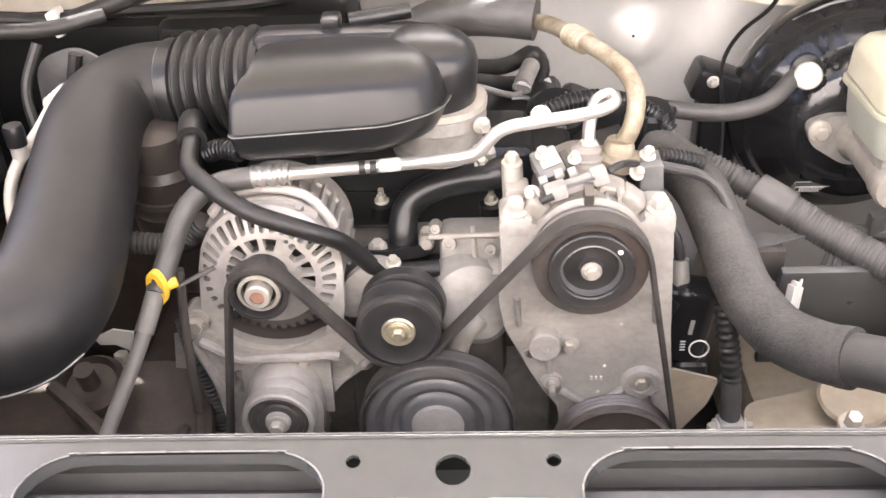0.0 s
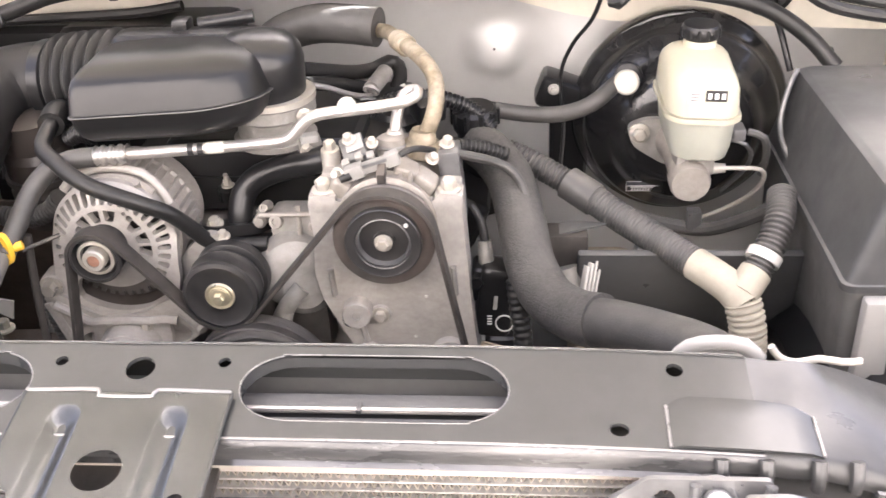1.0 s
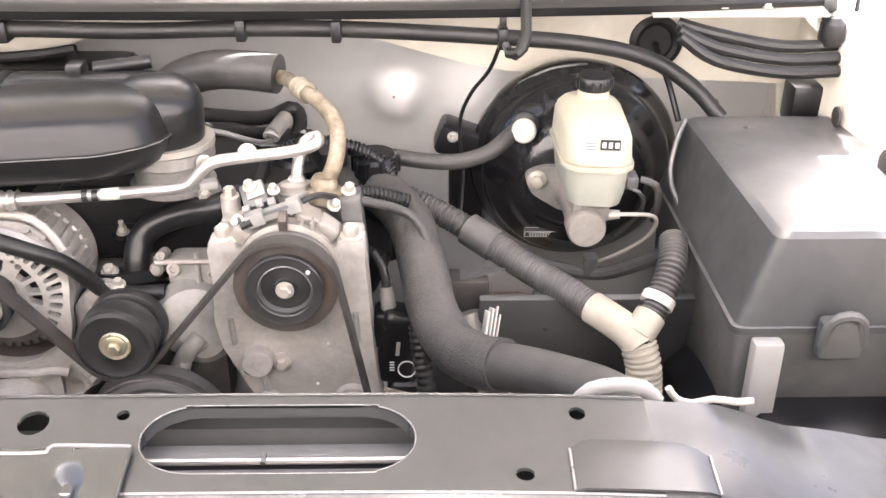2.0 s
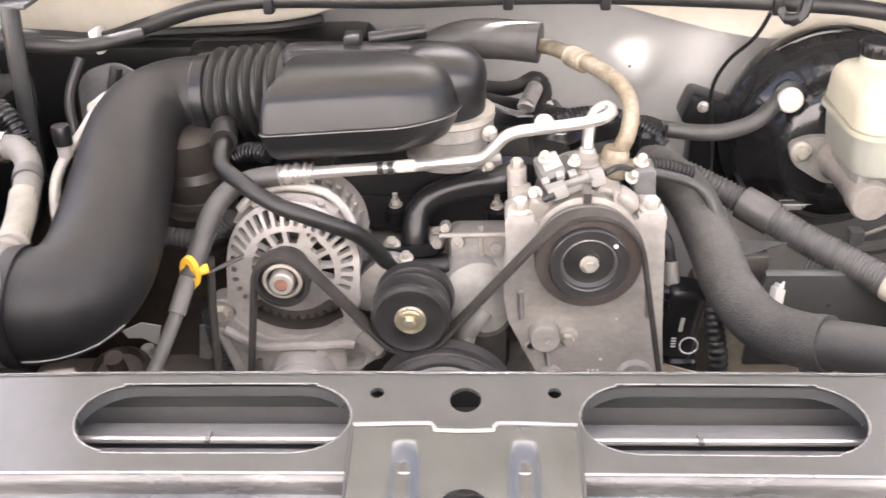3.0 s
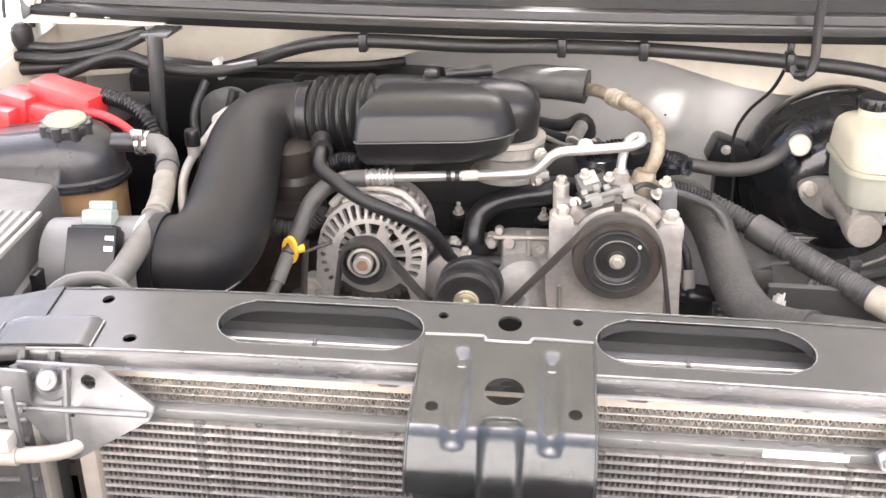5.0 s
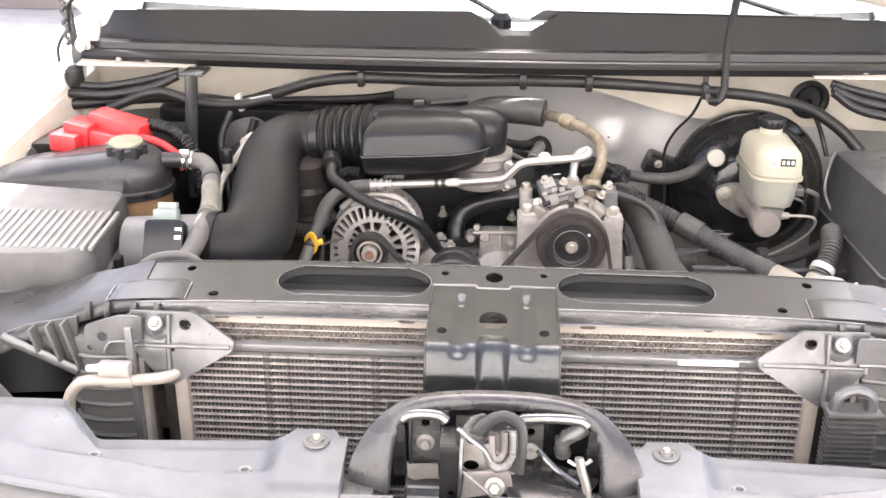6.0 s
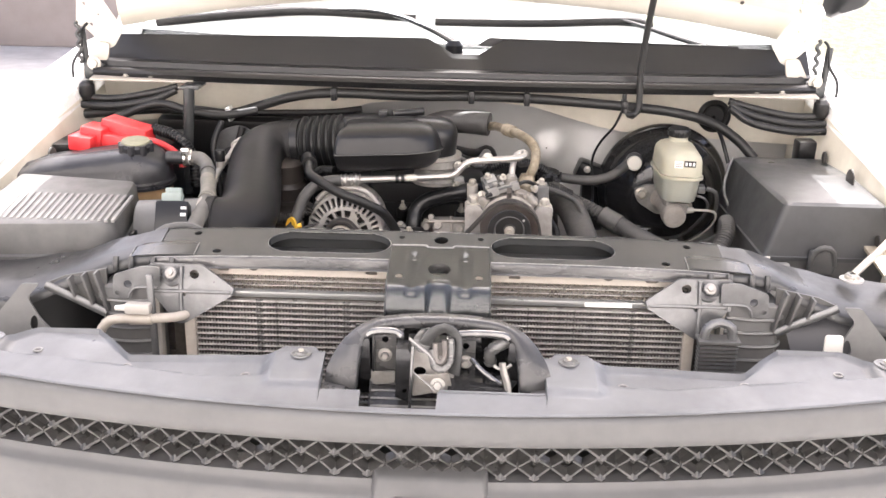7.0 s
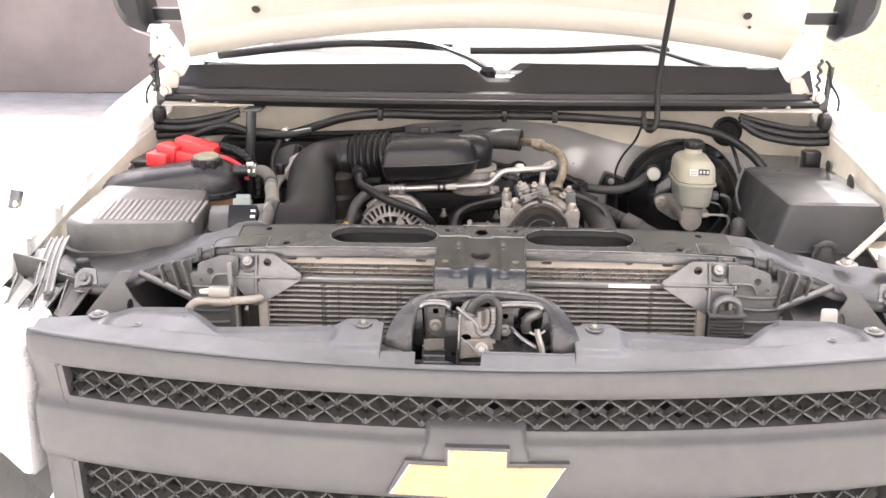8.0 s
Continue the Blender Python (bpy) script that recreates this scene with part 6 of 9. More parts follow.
for x, y, z in ((-0.10, 1.225, 1.155), (0.03, 1.225, 1.152)):
    stud = part("manifold_stud", lathe([(0.014, 0), (0.014, 0.018), (0.010, 0.020), (0, 0.020)], (x, y, z - 0.02), (0, -0.2, 1), 16), "black_plastic", eng)
    part("stud_nut", join(hexagon((x, y - 0.003, z), (0, -0.2, 1), 0.006, 0.010), rod((x, y - 0.005, z + 0.009), (x, y - 0.007, z + 0.018), 0.0035, seg=10)), "bolt", stud)
for s in (-1, 1):
    part("valve_cover", box((-0.03 + s * 0.21, 1.40, 1.10), (0.12, 0.34, 0.08), 0.02, 3, rot=(0, s * 25, 0)), "black_plastic", eng)
# throttle body and small fittings behind the compressor
thr = thing("throttle_body", (0.03, 1.22, 1.2), "cast throttle body below the intake box", "throttle body")
part("body", lathe([(0.052, 0), (0.054, 0.008), (0.047, 0.012), (0.047, 0.035), (0.056, 0.040), (0.056, 0.055), (0.048, 0.06)], (-0.030, 1.238, 1.215), (0, 0, 1), 32), "cast_dark", thr)
part("clamp", lathe([(0.0575, 0), (0.0575, 0.008)], (-0.030, 1.238, 1.272), (0, 0, 1), 32), "bolt", thr)
part("actuator", box((0.018, 1.215, 1.215), (0.030, 0.030, 0.024), 0.004, rot=(0, 0, 20)), "cast_dark", thr)
part("actuator_cap", box((0.022, 1.20, 1.232), (0.022, 0.016, 0.010), 0.002, rot=(0, 0, 20)), "clip_grey", thr)
part("screw", hexagon((0.020, 1.200, 1.262), (0.5, -1, 0), 0.007, 0.012), "bolt", thr)
for k, (x, z) in enumerate(((0.02, 1.238), (0.05, 1.232))):
    part("bolt", hexagon((x, 1.19, z - 0.02), (0, -0.5, 1), 0.006, 0.010), "bolt", thr)

fuel = thing("fuel_lines", (0.08, 1.30, 1.24), "black rubber vacuum and fuel lines behind the compressor", "hose")
part("hose", hose([(-0.022, 1.360, 1.266), (0.009, 1.400, 1.248), (0.043, 1.440, 1.231), (0.068, 1.480, 1.222), (0.087, 1.500, 1.226), (0.100, 1.500, 1.219), (0.104, 1.485, 1.205), (0.097, 1.465, 1.191)], 0.011, 12), "rubber", fuel)
part("hose", hose([(-0.015, 1.340, 1.250), (0.013, 1.380, 1.237), (0.036, 1.410, 1.221), (0.061, 1.430, 1.209)], 0.011, 12), "rubber", fuel)
part("steel_line", hose([(-0.001, 1.320, 1.258), (0.020, 1.340, 1.246), (0.041, 1.360, 1.230), (0.059, 1.380, 1.217), (0.070, 1.400, 1.211), (0.076, 1.420, 1.213)], 0.0042, 8), "pipe", fuel)
part("quick_connector", rod((0.087, 1.450, 1.228), (0.073, 1.400, 1.220), 0.012, seg=16), "cast_dark", fuel)
part("connector_ring", lathe([(0.0125, 0), (0.0125, 0.003), (0.008, 0.003), (0.008, -0.004), (0, -0.004)], (0.073, 1.400, 1.219), (-0.2, -0.7, -0.6), 20), "clip_grey", fuel)
part("support_strap", hose([(0.059, 1.380, 1.213), (0.079, 1.380, 1.213), (0.083, 1.370, 1.207), (0.081, 1.340, 1.198)], 0.005, 8, oval=(1, 0.4)), "bare_dusty", fuel)
part("module", lathe([(0.040, 0), (0.040, 0.012), (0.030, 0.022), (0, 0.024)], (0.116, 1.360, 1.195), (0, -0.3, 1), 26), "black_plastic", fuel)
part("module_tab", box((0.130, 1.370, 1.211), (0.016, 0.004, 0.022), 0.002, rot=(-20, 20, 0)), "clip_grey", fuel)
part("white_tag", box((0.108, 1.463, 1.195), (0.016, 0.012, 0.010), 0.002, rot=(20, -20, 10)), "white_plastic", fuel, "white plastic connector lock")
part("connector", box((0.165, 1.29, 1.235), (0.04, 0.035, 0.03), 0.005, rot=(15, 0, 30)), "black_plastic", fuel)
part("loom", hose([(0.09, 1.27, 1.24), (0.13, 1.285, 1.25), (0.175, 1.30, 1.245), (0.22, 1.31, 1.225), (0.25, 1.30, 1.2)], 0.010, 12, ripple=(0.006, 0.002)), "black_plastic", fuel)

# alternator
AC = Vector((-0.2145, 1.096, 1.136))
alt = thing("alternator", (AC.x, 1.12, 1.07), "cast aluminium alternator with slotted end housing", "alternator")
hol = []
for i in range(25):
    a = math.radians(-32 + i * 244 / 24)
    deg = math.degrees(a)
    big = 70 < deg < 168
    r0, r1, w = (0.0575, 0.0765, 0.0042) if big else (0.0580, 0.0735, 0.0040)
    if deg > 168:
        r0, r1, w = 0.0660, 0.0740, 0.0032
    ca, sa = math.cos(a), math.sin(a)
    hol.append(round_poly([(r0 * ca - w * 0.75 * -sa, r0 * sa - w * 0.75 * ca), (r1 * ca - w * -sa, r1 * sa - w * ca), (r1 * ca + w * -sa, r1 * sa + w * ca), (r0 * ca + w * 0.75 * -sa, r0 * sa + w * 0.75 * ca)], 0.0032, 3))
for i, deg in enumerate((-6, 16, 40, 82, 106, 130, 146, 162, 178)):
    a = math.radians(deg)
    r0, r1, w0, w1 = 0.0350, 0.0510 if i < 6 else 0.0470, 0.0075, 0.0155 if i < 6 else 0.0095
    ca, sa = math.cos(a), math.sin(a)
    hol.append(round_poly([(r0 * ca - w0 * 0.6 * -sa, r0 * sa - w0 * 0.6 * ca), (r1 * ca - w1 * 0.52 * -sa, r1 * sa - w1 * 0.52 * ca), (r1 * ca + w1 * 0.52 * -sa, r1 * sa + w1 * 0.52 * ca), (r0 * ca + w0 * 0.6 * -sa, r0 * sa + w0 * 0.6 * ca)], 0.0022, 3))
for u, v, r in ((0.030, 0.040, 0.0042), (0.0245, 0.0465, 0.0026)):
    hol.append(circle2(u, v, r, 12))
hol.append([(0.093 * math.cos(math.radians(q)), 0.093 * math.sin(math.radians(q))) for q in range(-126, -53, 6)] + [(r * math.cos(math.radians(q)), r * math.sin(math.radians(q))) for q, r in ((-48, 0.086), (-42, 0.070), (-44, 0.0585))] + [(0.0575 * math.cos(math.radians(q)), 0.0575 * math.sin(math.radians(q))) for q in range(-50, -131, -6)] + [(r * math.cos(math.radians(q)), r * math.sin(math.radians(q))) for q, r in ((-136, 0.0585), (-138, 0.070), (-132, 0.086))])
rim_pts = [(0.0800 * math.cos(math.radians(a)), 0.0815 * math.sin(math.radians(a))) for a in range(-5, 186, 5)]
rim_pts += [(-0.0805, -0.030), (-0.0815, -0.042), (-0.097, -0.044), (-0.104, -0.054), (-0.100, -0.068), (-0.084, -0.076)]
rim_pts += [(0.1025 * math.cos(math.radians(a)), 0.1025 * math.sin(math.radians(a))) for a in range(-130, -48, 6)] + [(0.074, -0.066), (0.079, -0.045), (0.080, -0.022)]

def housing_y(u, v):
    r = math.hypot(u, v)
    k = max(0.0, min(1.0, (r - 0.052) / 0.030)) * max(0.0, min(1.0, (v + 0.035) / 0.05))
    return AC.y - 0.006 + 0.020 * k ** 1.7


part("end_housing", sheet(rim_pts, hol, lambda u, v: (AC.x + u, housing_y(u, v), AC.z + v), (0, 0.012, 0)), "cast", alt, "slotted pale aluminium end housing", angle=40)
part("shell", lathe([(0.0745, 0.0), (0.0800, 0.004), (0.0800, 0.026), (0.0765, 0.029), (0.0765, 0.07), (0.0795, 0.073), (0.0795, 0.10), (0.060, 0.115), (0, 0.12)], (AC.x, AC.y + 0.020, AC.z), (0, 1, 0), 48, caps=False), "cast", alt)
part("rotor_hub", lathe([(0.0335, 0.0), (0.0345, 0.012), (0.0300, 0.013)], (AC.x - 0.001, AC.y + 0.008, AC.z + 0.002), (0, -1, 0), 36, caps=False), "fan_steel", alt)
part("stator", lathe([(0.0725, 0), (0.0725, 0.004), (0, 0.005)], (AC.x, AC.y + 0.030, AC.z), (0, -1, 0), 40), "dark", alt, "dark windings seen through the slots")
for i in range(22):
    a = math.radians(-10 + i * 200 / 21)
    part("cooling_fin", box((AC.x + 0.0795 * math.cos(a), AC.y + 0.068, AC.z + 0.0795 * math.sin(a)), (0.010, 0.05, 0.0035), rot=(0, -math.degrees(a), 0)), "cast", alt)
fan = []
for q in range(-142, -37, 9):
    for dq, r in ((0.0, 0.0765), (4.2, 0.0765), (4.8, 0.0705), (8.4, 0.0705)):
        fan.append((r * math.cos(math.radians(q + dq)), r * math.sin(math.radians(q + dq))))
fan += [(0.040 * math.cos(math.radians(q)), 0.040 * math.sin(math.radians(q))) for q in range(-36, -145, -6)]
part("fan_ring", sheet(fan, [], lambda u, v: (AC.x + u, AC.y + 0.004, AC.z + v), (0, 0.005, 0)), "fan_steel", alt, "grimy toothed cooling fan behind the opening")
# Dark brown strip lines the opening, the gap's shade put into its colour.
part("lower_band", grid([[(AC.x + r * math.cos(math.radians(q)), AC.y + y, AC.z + r * math.sin(math.radians(q))) for q in range(-136, -43, 4)] for r, y in ((0.066, 0.020), (0.086, 0.020), (0.0950, 0.006))], (0, 0.003, 0)), "dark_brown", alt)
part("lower_rim", hose([(AC.x + 0.0985 * math.cos(math.radians(q)), AC.y - 0.001, AC.z + 0.0985 * math.sin(math.radians(q))) for q in range(-130, -48, 6)], 0.0052, 8), "cast", alt)
part("collar", hose([(-0.276, 1.126, 1.198), (-0.260, 1.128, 1.214), (-0.236, 1.131, 1.223), (-0.206, 1.132, 1.225), (-0.172, 1.130, 1.218), (-0.152, 1.126, 1.198), (-0.142, 1.122, 1.180)], 0.0058, 10), "cast", alt)
part("collar_step", hose([(-0.258, 1.120, 1.206), (-0.236, 1.122, 1.214), (-0.206, 1.123, 1.216), (-0.178, 1.122, 1.210), (-0.160, 1.120, 1.196)], 0.0050, 10), "cast_warm", alt)
pul = part("pulley", lathe([(0.0, 0.0), (0.026, 0.0), (0.026, 0.016), (0.0315, 0.018), (0.030, 0.021), (0.0315, 0.024), (0.030, 0.027), (0.0315, 0.030), (0.030, 0.033), (0.0315, 0.036), (0.0325, 0.038), (0.0325, 0.041), (0.030, 0.0425)], (-0.2175, 1.088, 1.1435), (0, -1, 0), 40, caps=False), "clutch", alt, "small black grooved pulley")
part("web", lathe([(0.030, 0.0425), (0.0275, 0.0425), (0.0262, 0.031), (0.0140, 0.031)], (-0.2175, 1.088, 1.1435), (0, -1, 0), 36, caps=False), "clutch", pul)
part("bright_ring", lathe([(0.0232, 0.030), (0.0228, 0.0375), (0.0188, 0.0385), (0.0180, 0.030)], (-0.2175, 1.088, 1.1435), (0, -1, 0), 36, caps=False), "bolt", pul, "bright machined ring")
part("nut", lathe([(0.0140, 0.029), (0.0140, 0.044), (0.0125, 0.046), (0.0078, 0.046)], (-0.2175, 1.088, 1.1435), (0, -1, 0), 30, caps=False), "bolt", pul)
part("shaft_end", lathe([(0.0078, 0.036), (0.0078, 0.0445), (0, 0.0448)], (-0.2175, 1.088, 1.1435), (0, -1, 0), 18), "rust", pul, "rusty shaft end")
for dx, dz, r, h in ((-0.0895, -0.056, 0.0105, 0.022), (0.058, -0.087, 0.0078, 0.010)):
    bolt((AC.x + dx, AC.y, AC.z + dz), (0, -1, 0), r, h, alt)
part("ear_boss", lathe([(0.0165, -0.02), (0.0160, 0.004), (0.0140, 0.006), (0, 0.006)], (AC.x - 0.0895, AC.y - 0.002, AC.z - 0.056), (0, -1, 0), 24), "cast", alt)
part("ear_washer", lathe([(0.0150, 0.0), (0.0150, 0.003), (0.011, 0.003)], (AC.x - 0.0895, AC.y - 0.008, AC.z - 0.056), (0, -1, 0), 24), "bolt", alt)
part("terminal", rod((-0.176, 1.118, 1.205), (-0.176, 1.112, 1.214), 0.0045, seg=12), "cast_warm", alt)

# bracket below the alternator, with the tensioner
abk = thing("alternator_bracket", (-0.18, 1.1, 0.92), "cast aluminium bracket below the alternator", "bracket")
ap = round_poly([(-0.318, 1.066), (-0.307, 1.046), (-0.299, 1.018), (-0.291, 0.995), (-0.289, 0.958), (-0.282, 0.90), (-0.172, 0.90), (-0.180, 0.957), (-0.166, 0.968), (-0.141, 0.996), (-0.128, 1.006), (-0.112, 1.018), (-0.114, 1.030), (-0.132, 1.050), (-0.147, 1.066), (-0.164, 1.058), (-0.185, 1.046), (-0.211, 1.038), (-0.231, 1.037), (-0.256, 1.042), (-0.276, 1.054), (-0.292, 1.070)], 0.006)
part("plate", sheet(ap, [round_poly([(-0.282, 1.004), (-0.268, 1.013), (-0.251, 1.012), (-0.243, 1.000), (-0.254, 0.984), (-0.274, 0.976)], 0.007), circle2(-0.152, 1.0135, 0.020, 26, 0.0155)], lambda u, v: (u, 1.084, v), (0, 0.032, 0)), "cast", abk)
part("pocket_floor", sheet(round_poly([(-0.288, 1.016), (-0.240, 1.018), (-0.240, 0.972), (-0.286, 0.972)], 0.006), [], lambda u, v: (u, 1.108, v), (0, 0.006, 0)), "cast_dark", abk)
part("pocket_lug", rod((-0.266, 1.110, 0.998), (-0.266, 1.092, 0.999), 0.008, 0.006, seg=14), "cast_dark", abk)
part("pocket", lathe([(0.0215, 0.024), (0.0195, 0.010), (0.014, 0.002), (0, 0.0)], (-0.152, 1.108, 1.0130), (0, -1, 0), 26, caps=False), "cast", abk, "rounded casting pocket")
part("upper_rib", hose([(-0.303, 1.082, 1.056), (-0.285, 1.080, 1.046), (-0.269, 1.078, 1.038), (-0.257, 1.077, 1.033), (-0.243, 1.077, 1.0345), (-0.211, 1.077, 1.0365), (-0.185, 1.077, 1.036), (-0.162, 1.079, 1.037), (-0.146, 1.080, 1.034)], 0.0062, 10), "cast", abk)
part("web", grid([[(u, y, v) for u in (-0.262, -0.24, -0.21, -0.18, -0.158)] for v, y in ((1.035, 1.0775), (1.026, 1.0815), (1.012, 1.0825), (0.985, 1.079), (0.955, 1.076))], (0, 0.008, 0)), "cast", abk)
part("side_rib", hose([(-0.312, 1.084, 1.058), (-0.300, 1.082, 1.026), (-0.290, 1.082, 0.990), (-0.284, 1.082, 0.94)], 0.006, 8), "cast", abk)
part("brace", hose([(-0.300, 1.084, 1.052), (-0.285, 1.082, 1.040), (-0.276, 1.082, 1.022)], 0.0045, 8), "cast", abk)
part("tip_lug", join(rod((-0.137, 1.086, 1.049), (-0.114, 1.080, 1.025), 0.0105, 0.0095, seg=16), lathe([(0.0095, 0), (0.009, 0.004), (0, 0.005)], (-0.1165, 1.078, 1.027), (0.4, -1, -0.2), 16)), "cast", abk)
part("arm_plate", sheet(round_poly([(-0.142, 1.060), (-0.100, 1.062), (-0.070, 1.090), (-0.082, 1.135), (-0.105, 1.140), (-0.138, 1.110)], 0.010), [], lambda u, v: (u, 1.118, v), (0, 0.012, 0)), "cast", abk, "pale cast arm towards the idler")
bolt((-0.188, 1.081, 1.0265), (0, -1, 0), 0.0062, 0.007, abk)
bolt((-0.080, 1.116, 1.136), (0, -0.3, 1), 0.006, 0.010, abk)
ten = thing("belt_tensioner", (-0.214, 1.04, 0.92), "belt tensioner with grey housing and smooth pulley", "tensioner")
part("housing", lathe([(0.043, 0), (0.043, 0.030), (0.0415, 0.036), (0.0395, 0.037), (0.0395, 0.046), (0.037, 0.050), (0.030, 0.052), (0.0, 0.052)], (-0.212, 1.098, 0.990), (0, -1, -0.12), 40), "cast", ten)
part("arm", sheet(round_poly([(-0.258, 0.915), (-0.172, 0.92), (-0.165, 0.99), (-0.185, 1.022), (-0.235, 1.022), (-0.257, 0.985)], 0.02), [], lambda u, v: (u, 1.054, v), (0, 0.02, 0)), "cast", ten)
tp = part("pulley", lathe([(0.0, 0.0), (0.038, 0.0), (0.0415, 0.003), (0.0420, 0.008), (0.0415, 0.020), (0.0395, 0.022), (0.0355, 0.022), (0.0345, 0.018)], (-0.2155, 1.054, 0.977), (0, -1, 0), 44, caps=False), "cast", ten, "pale grey tensioner rim")
part("face_disc", lathe([(0.0350, 0.016), (0.0335, 0.0200), (0.031, 0.0205), (0.030, 0.0175), (0.024, 0.0168), (0.0225, 0.019), (0.017, 0.019), (0.014, 0.018)], (-0.2155, 1.054, 0.977), (0, -1, 0), 40, caps=False), "fan_steel", tp, "dark dusty pulley face")
part("hub", lathe([(0.0150, 0.016), (0.0142, 0.023), (0.010, 0.024), (0.0, 0.024)], (-0.2155, 1.054, 0.977), (0, -1, 0), 24), "cast", tp)
bolt((-0.2155, 1.031, 0.977), (0, -1, 0), 0.0085, 0.012, ten)

# idler
idl = thing("idler_pulley", (-0.073, 1.06, 1.04), "smooth black idler pulley with plated hub", "pulley")
ip = part("wheel", lathe([(0.0, 0.0), (0.040, 0.0), (0.0455, 0.003), (0.0465, 0.008), (0.0455, 0.010), (0.0455, 0.030), (0.0465, 0.032), (0.0455, 0.037), (0.041, 0.039), (0.036, 0.036), (0.024, 0.034), (0.018, 0.036)], (-0.0725, 1.084, 1.0925), (0, -1, 0), 48, caps=False), "clutch", idl)
part("hub", lathe([(0.0185, 0.033), (0.0185, 0.037), (0.017, 0.039), (0.0135, 0.0375), (0.0125, 0.039), (0.0, 0.039)], (-0.0725, 1.084, 1.0925), (0, -1, 0), 30), "yellow_zinc", ip)
bolt((-0.0725, 1.046, 1.0925), (0, -1, 0), 0.0075, 0.009, idl, "yellow_zinc")
part("back_flange", lathe([(0.0, 0.0), (0.046, 0.0), (0.048, 0.004), (0.046, 0.016), (0.041, 0.018), (0, 0.018)], (-0.070, 1.106, 1.091), (0, -1, 0.05), 44), "clutch", idl)

# crank and steering pump pulleys
crk = thing("water_pump_pulley", (-0.035, 1.05, 0.88), "large grey ribbed water pump pulley", "pulley")
PW = (-0.035, 1.068, 0.967)
part("rim", lathe([(0.0, 0.0), (0.086, 0.0), (0.088, 0.004), (0.086, 0.007), (0.088, 0.010), (0.086, 0.013), (0.088, 0.016), (0.086, 0.019), (0.088, 0.022), (0.0885, 0.034), (0.0865, 0.036), (0.0855, 0.034), (0.084, 0.026)], PW, (0, -1, 0), 64, caps=False), "belt", crk, "dark grooved rim")
part("disc", lathe([(0.0845, 0.026), (0.080, 0.031), (0.072, 0.0315), (0.069, 0.027), (0.063, 0.0255), (0.060, 0.029), (0.053, 0.030), (0.049, 0.0255), (0.044, 0.0245), (0.041, 0.029), (0.035, 0.0305), (0, 0.0305)], PW, (0, -1, 0), 64, caps=False), "pulley_grey", crk, "grey stepped pulley disc", angle=50)
part("hub", lathe([(0.030, 0.030), (0.029, 0.036), (0.018, 0.038), (0, 0.038)], PW, (0, -1, 0), 30), "cast", crk)
single("steering_pump_pulley", lathe([(0.0, 0.0), (0.068, 0.0), (0.070, 0.004), (0.068, 0.007), (0.070, 0.010), (0.068, 0.013), (0.070, 0.016), (0.068, 0.019), (0.070, 0.022), (0.070, 0.028), (0.066, 0.030), (0.060, 0.018), (0.030, 0.018), (0.024, 0.024), (0.0, 0.024)], (0.166, 1.066, 0.918), (0, -1, 0), 50, caps=False), "pulley_steel", "black grooved steering pump pulley", "pulley")
single("crank_pulley", lathe([(0.0, 0.0), (0.085, 0.0), (0.085, 0.03), (0.06, 0.034), (0.02, 0.03), (0, 0.03)], (-0.03, 1.06, 0.80), (0, -1, 0), 44), "clutch", "dark crankshaft pulley low on the engine", "pulley")

# compressor
CC = Vector((0.131, 1.053, 1.165))
cmp = thing("air_conditioning_compressor", (CC.x, 1.15, 1.10), "aluminium air conditioning compressor with black clutch", "compressor")
part("body", lathe([(0.052, 0), (0.056, 0.01), (0.056, 0.05), (0.059, 0.053), (0.059, 0.063), (0.055, 0.066), (0.054, 0.13), (0.045, 0.15), (0, 0.155)], (CC.x, CC.y + 0.032, CC.z + 0.006), (0, 1, 0.06), 44), "cast_warm", cmp)
part("front_ring", lathe([(0.0, 0), (0.050, 0), (0.057, 0.003), (0.060, 0.008), (0.060, 0.016), (0.055, 0.018)], (CC.x, CC.y + 0.052, CC.z + 0.005), (0, -1, 0), 44), "cast_warm", cmp)
cpu = part("clutch_pulley", lathe([(0.0, 0.0), (0.058, 0.0), (0.0605, 0.002), (0.0605, 0.006), (0.0585, 0.008), (0.0602, 0.010), (0.0585, 0.012), (0.0602, 0.014), (0.0585, 0.016), (0.0602, 0.018), (0.0585, 0.020), (0.0602, 0.022), (0.0605, 0.024), (0.0600, 0.027), (0.054, 0.029), (0.048, 0.028), (0.040, 0.027)], (CC.x, CC.y + 0.031, CC.z), (0, -1, 0), 60, caps=False), "pulley_steel", cmp, "worn brownish grooved pulley")
part("clutch_plate", lathe([(0.0445, 0.026), (0.0450, 0.036), (0.0435, 0.0375), (0.0415, 0.0365), (0.034, 0.0365), (0.0325, 0.0355), (0.0315, 0.033), (0.0300, 0.021), (0.026, 0.019), (0.013, 0.0195), (0.012, 0.030), (0.0, 0.030)], (CC.x, CC.y + 0.031, CC.z), (0, -1, 0), 52), "clutch", cpu, "black clutch plate")
part("inner_ring", lathe([(0.0302, 0.0), (0.0318, 0.010), (0.0300, 0.0112), (0.0285, 0.0)], (CC.x, CC.y + 0.0075, CC.z), (0, -1, 0), 40, caps=False), "pulley_grey", cpu)
for a in (20, 140, 260):
    ra = math.radians(a)
    part("rivet", lathe([(0.0045, 0), (0.004, 0.003), (0, 0.004)], (CC.x + 0.020 * math.cos(ra), CC.y + 0.012, CC.z + 0.020 * math.sin(ra)), (0, -1, 0), 12), "clutch", cpu)
